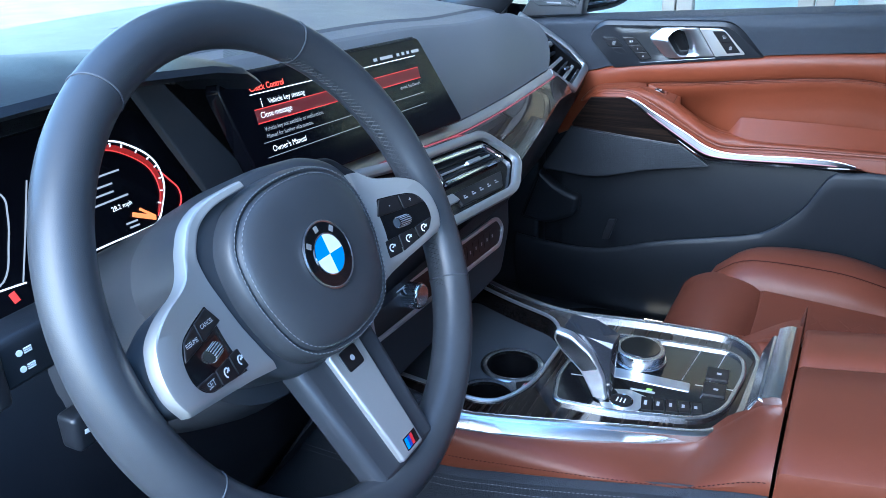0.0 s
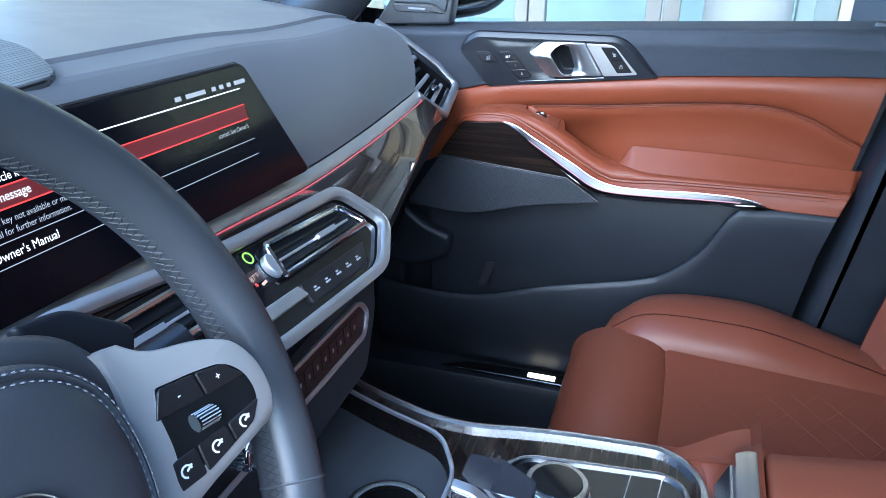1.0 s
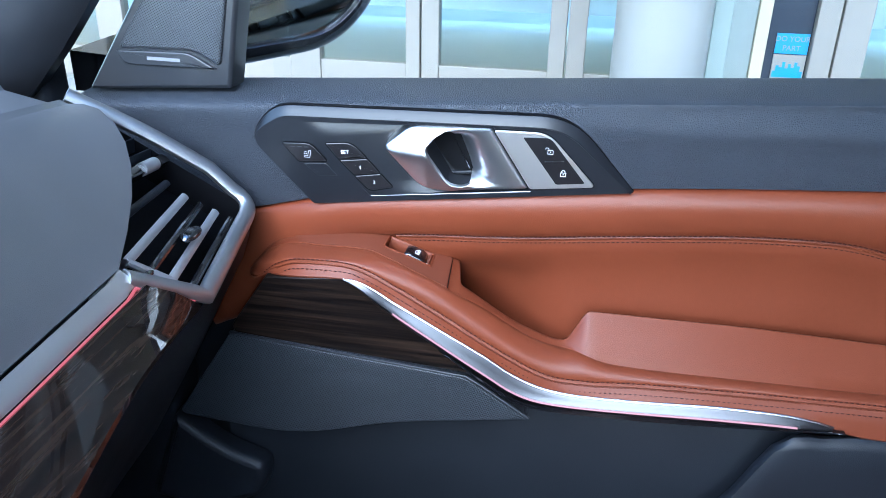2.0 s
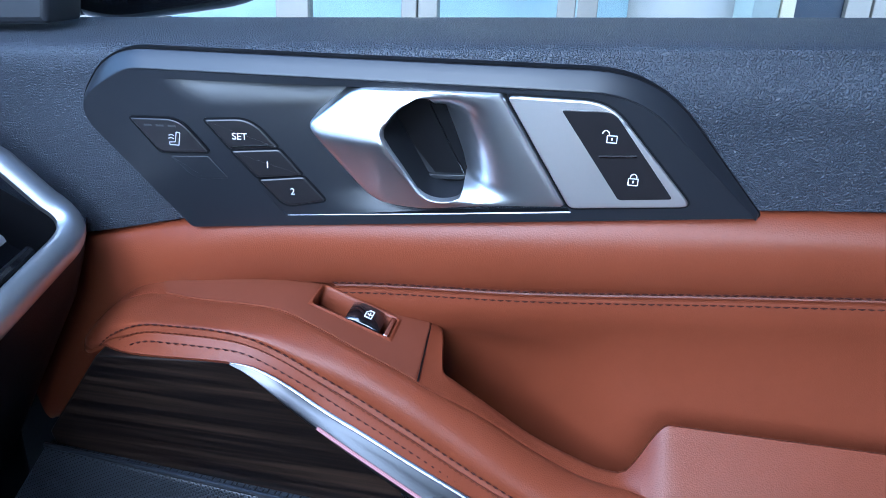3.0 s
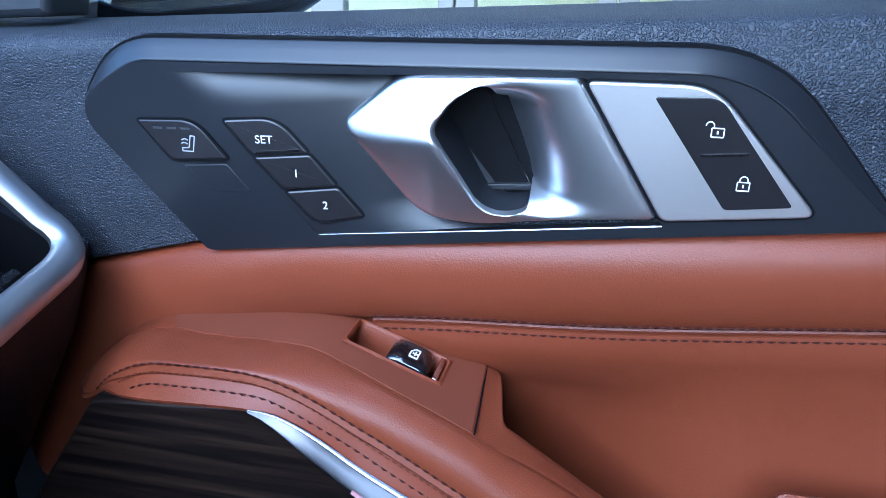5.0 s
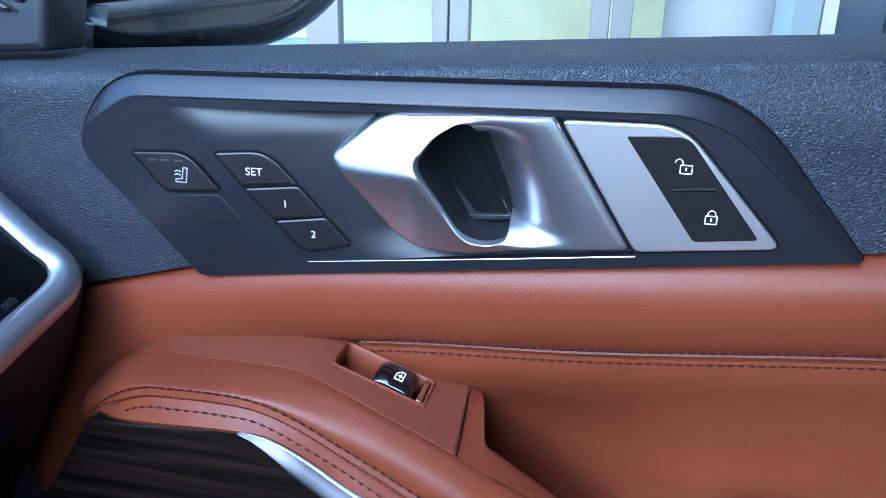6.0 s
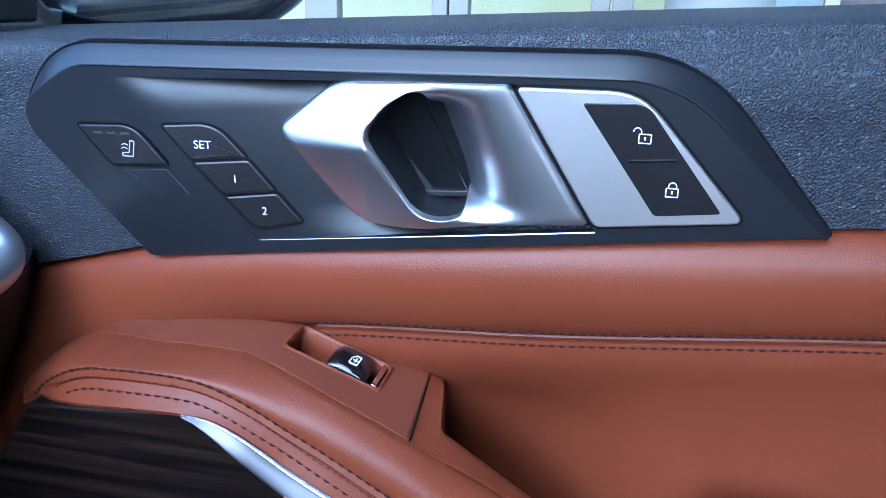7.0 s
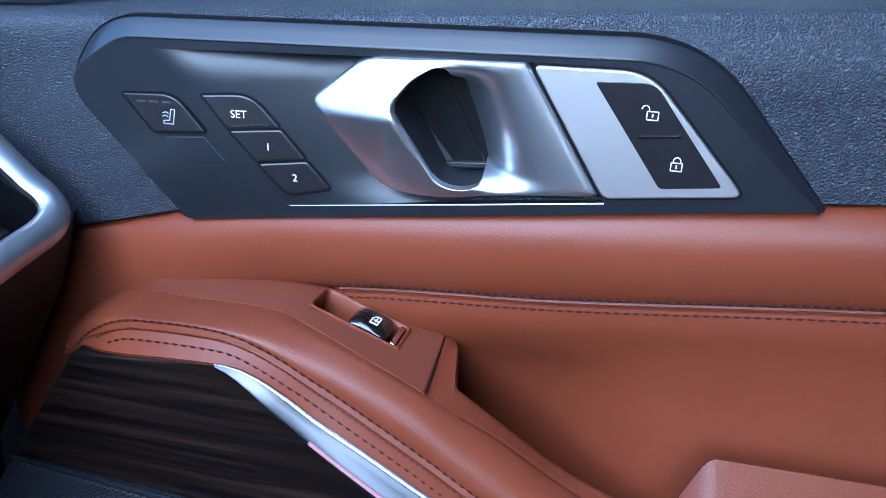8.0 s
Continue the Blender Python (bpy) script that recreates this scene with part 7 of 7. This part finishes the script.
# bolsters
for sgn, name in ((1, "outer_bolster"), (-1, "inner_bolster")):
    rows = []
    for k in range(33):
        x = -0.262 + 0.50 * k / 32
        h = hermite([-0.262, -0.245, -0.215, -0.15, -0.05, 0.1, 0.24], [0.50, 0.565, 0.603, 0.628, 0.628, 0.598, 0.560])(x) - (0.0 if sgn > 0 else 0.055)
        w = hermite([-0.262, -0.24, -0.20, 0.24], [0.02, 0.05, 0.068, 0.075])(x)
        y0 = 1.275 + sgn * 0.095
        rows.append([V3((x, y0 + sgn * q, z)) for q, z in ((0.0, h - 0.07), (0.005, h - 0.035), (0.020, h - 0.016), (0.045, h - 0.004), (0.045 + w * 0.5, h), (0.045 + w, h - 0.010), (0.045 + w * 1.35, h - 0.035), (0.045 + w * 1.5, h - 0.075), (0.045 + w * 1.5, 0.40))])
    part(name, loft(rows), SEATBROWN, seat, "cognac leather side bolster")
    seam = [r[3] + V3((0, 0, 0.0008)) for r in rows[2:]]
    part("bolster_seam", tube(seam, 0.0009, (0, 0, 1), n=5), STITCH, seat, "sewn seam")
# seat back
rows = []
for k in range(17):
    s = k / 16
    x, z = 0.20 + 0.17 * s, 0.53 + 0.62 * s
    w = hermite([0, 0.15, 0.5, 0.85, 1], [0.20, 0.245, 0.255, 0.225, 0.17])(s)
    rows.append([V3((x + dx, 1.285 + w * q, z)) for q, dx in ((-1, 0.10), (-1, 0.0), (-0.93, -0.065), (-0.80, -0.085), (-0.66, -0.060), (-0.5, -0.02), (0, -0.015), (0.5, -0.02), (0.66, -0.060), (0.80, -0.085), (0.93, -0.065), (1, 0.0), (1, 0.10))])
part("backrest", loft(rows, ends=True), SEATBROWN, seat, "cognac leather backrest")
for q in (-0.80, 0.80):
    pts = []
    for k in range(17):
        s = k / 16
        w = hermite([0, 0.15, 0.5, 0.85, 1], [0.20, 0.245, 0.255, 0.225, 0.17])(s)
        pts.append(V3((0.20 + 0.17 * s - 0.0855, 1.285 + w * q, 0.53 + 0.62 * s)))
    part("backrest_seam", tube(pts, 0.0009, (1, 0, 0), n=5), STITCH, seat, "sewn seam")
part("seat_base", box((-0.20, 1.08, 0.30), (0.30, 1.48, 0.50), 0.02), LOWPLASTIC, seat, "black plastic seat base")

# ---------------- outside ----------------
GZ = -0.16
bm = bmesh.new()
n = 24
grid = [[bm.verts.new((x, y, GZ)) for y in np.linspace(-400, 400, n)] for x in np.linspace(-400, 400, n)]
for i in range(n - 1):
    for j in range(n - 1):
        bm.faces.new((grid[i][j], grid[i + 1][j], grid[i + 1][j + 1], grid[i][j + 1]))
tagged(link("ground", bm, material("concrete_paving", (0.36, 0.36, 0.35), 0.85, grain=0.4, size=0.008, vary=0.25, blotch=0.6)), "pale grey concrete forecourt", "ground", kind="structure")
WHITEPAINT = material("white_painted_metal", (0.175, 0.160, 0.140), 0.35, vary=0.04, blotch=0.3)
PANEGREY = clear_glass("shop_glass", (0.80, 0.88, 0.88))
shop = thing("shop_front", (0, 5.7, GZ), "white framed glass shop front with column and doors", "shop front")
FY = 5.70
FP = Plane((0, FY, 0), (1, 0, 0), (0, 0, 1))


def post(x0, x1, y=FY, z1=3.2, d=0.09, name="door_post", mat=None):
    return part(name, slab(Plane((0, y, 0), (1, 0, 0), (0, 0, 1)), [(x0, GZ + 0.05), (x1, GZ + 0.05), (x1, z1), (x0, z1)], 0.0, -d, 0.006), mat or WHITEPAINT, shop)


for a, b in ((-4.30, -4.14), (-3.30, -3.12), (-2.90, -2.72), (-2.04, -1.85), (-1.32, -1.235), (-1.225, -1.12), (-0.48, -0.385), (-0.375, -0.27), (0.94, 1.055), (1.065, 1.22), (2.1, 2.3), (3.2, 3.4)):
    post(a, b)
for a, b in ((-4.14, -3.30), (-3.12, -2.90), (-2.72, -2.04), (-1.85, -1.32), (-1.12, -0.48), (-0.27, 0.50), (1.22, 2.1), (2.3, 3.2)):
    part("bottom_rail", slab(FP, [(a, GZ + 0.05), (b, GZ + 0.05), (b, 0.085), (a, 0.085)], -0.01, -0.08, 0.004), WHITEPAINT, shop)
    part("top_rail", slab(FP, [(a, 2.3), (b, 2.3), (b, 2.5), (a, 2.5)], -0.01, -0.08, 0.004), WHITEPAINT, shop)
    p = part("pane", slab(FP, [(a, 0.085), (b, 0.085), (b, 2.3), (a, 2.3)], -0.04, -0.048), PANEGREY, shop, "clear shop window")
    p.visible_shadow = False
bm = bmesh.new()
ring = [(0.10 + 0.235 * math.cos(k / 48 * math.tau), 5.25 + 0.235 * math.sin(k / 48 * math.tau)) for k in range(48)]
loft([[V3((x, y, z)) for x, y in ring] for z in (GZ, 0.0, 1.0, 2.0, 3.2)], bm, around=True)
tagged(link("column", bm, material("white_column", (0.195, 0.188, 0.172), 0.5, vary=0.04, blotch=0.4)), "round white painted column before the shop", "column")
GREENGREY = material("green_grey_panel", (0.23, 0.27, 0.25), 0.4, vary=0.06)
post(0.40, 0.50, FY - 0.02, name="side_panel", mat=GREENGREY)
post(0.50, 0.64, FY + 0.05, name="side_panel", mat=material("grey_panel", (0.18, 0.205, 0.195), 0.4, vary=0.06))
post(0.64, 0.71, FY + 0.03, name="side_panel", mat=material("tan_panel", (0.34, 0.31, 0.22), 0.5, vary=0.06))
post(0.71, 0.94, FY + 0.05, name="dark_door", mat=material("dark_door_glass", (0.02, 0.025, 0.035), 0.1, vary=0.05))
sign = thing("door_sign", (0.84, FY + 0.03, 0.25), "blue and white notice with a skyline on a dark door", "sign")
GP = Plane((0.757, FY + 0.035, 0.0), (1, 0, 0), (0, 0, 1))
SIGNBLUE = material("sign_blue", (0.012, 0.16, 0.32), 0.4, vary=0.03)
part("upper_field", slab(GP, [(0.0, 0.255), (0.172, 0.255), (0.172, 0.365), (0.0, 0.365)], 0.0, -0.006), SIGNBLUE, sign)
part("lower_field", slab(GP, [(0.0, 0.10), (0.172, 0.10), (0.172, 0.250), (0.0, 0.250)], 0.0, -0.006), WHITEPAINT, sign, "white field")
part("sign_text", writing(GP, 0.086, 0.335, "DO YOUR", 0.040, 0.001, 0, "CENTER"), WHITEPAINT, sign, "white letters")
part("sign_text", writing(GP, 0.086, 0.285, "PART", 0.040, 0.001, 0, "CENTER"), WHITEPAINT, sign, "white letters")
bm = bmesh.new()
for k, h in enumerate((0.03, 0.06, 0.05, 0.08, 0.045, 0.07, 0.05, 0.08, 0.06, 0.03)):
    slab(GP, [(0.006 + k * 0.016, 0.125), (0.022 + k * 0.016, 0.125), (0.022 + k * 0.016, 0.13 + h), (0.006 + k * 0.016, 0.13 + h)], 0.001, 0.0, 0, bm)
part("skyline", bm, SIGNBLUE, sign, "blue skyline picture")
# backdrop added behind the panes: its colours stand in for what they reflect
TANBACKDROP = material("tan_backdrop", (0.80, 0.66, 0.38), 0.7, vary=0.15, blotch=0.5)
tagged(link("reflection_backdrop", box((-8, 8.4, 0.40), (8, 8.5, 3.2)), TANBACKDROP), "tan backdrop behind the shop glass, standing in for its reflection", "wall", kind="structure")
tagged(link("reflection_band", box((-8, 8.3, 0.0), (8, 8.4, 0.40)), material("blue_grey_band", (0.40, 0.46, 0.50), 0.5, vary=0.2, blotch=0.4)), "blue grey band of the backdrop, standing in for a reflection", "wall", kind="structure")
tagged(link("shop_floor", box((-8, 5.80, GZ), (8, 8.3, GZ + 0.06)), material("shop_floor_grey", (0.20, 0.21, 0.20), 0.4, vary=0.1, blotch=0.4)), "grey shop floor", "floor", kind="structure")
# added overhead slab, out of view, sized to darken the shop front
tagged(link("shade_slab", box((-9, 1.9, 3.2), (9, 8.6, 3.4)), WHITEPAINT), "added white slab out of view that shades the shop front", "roof", kind="structure")
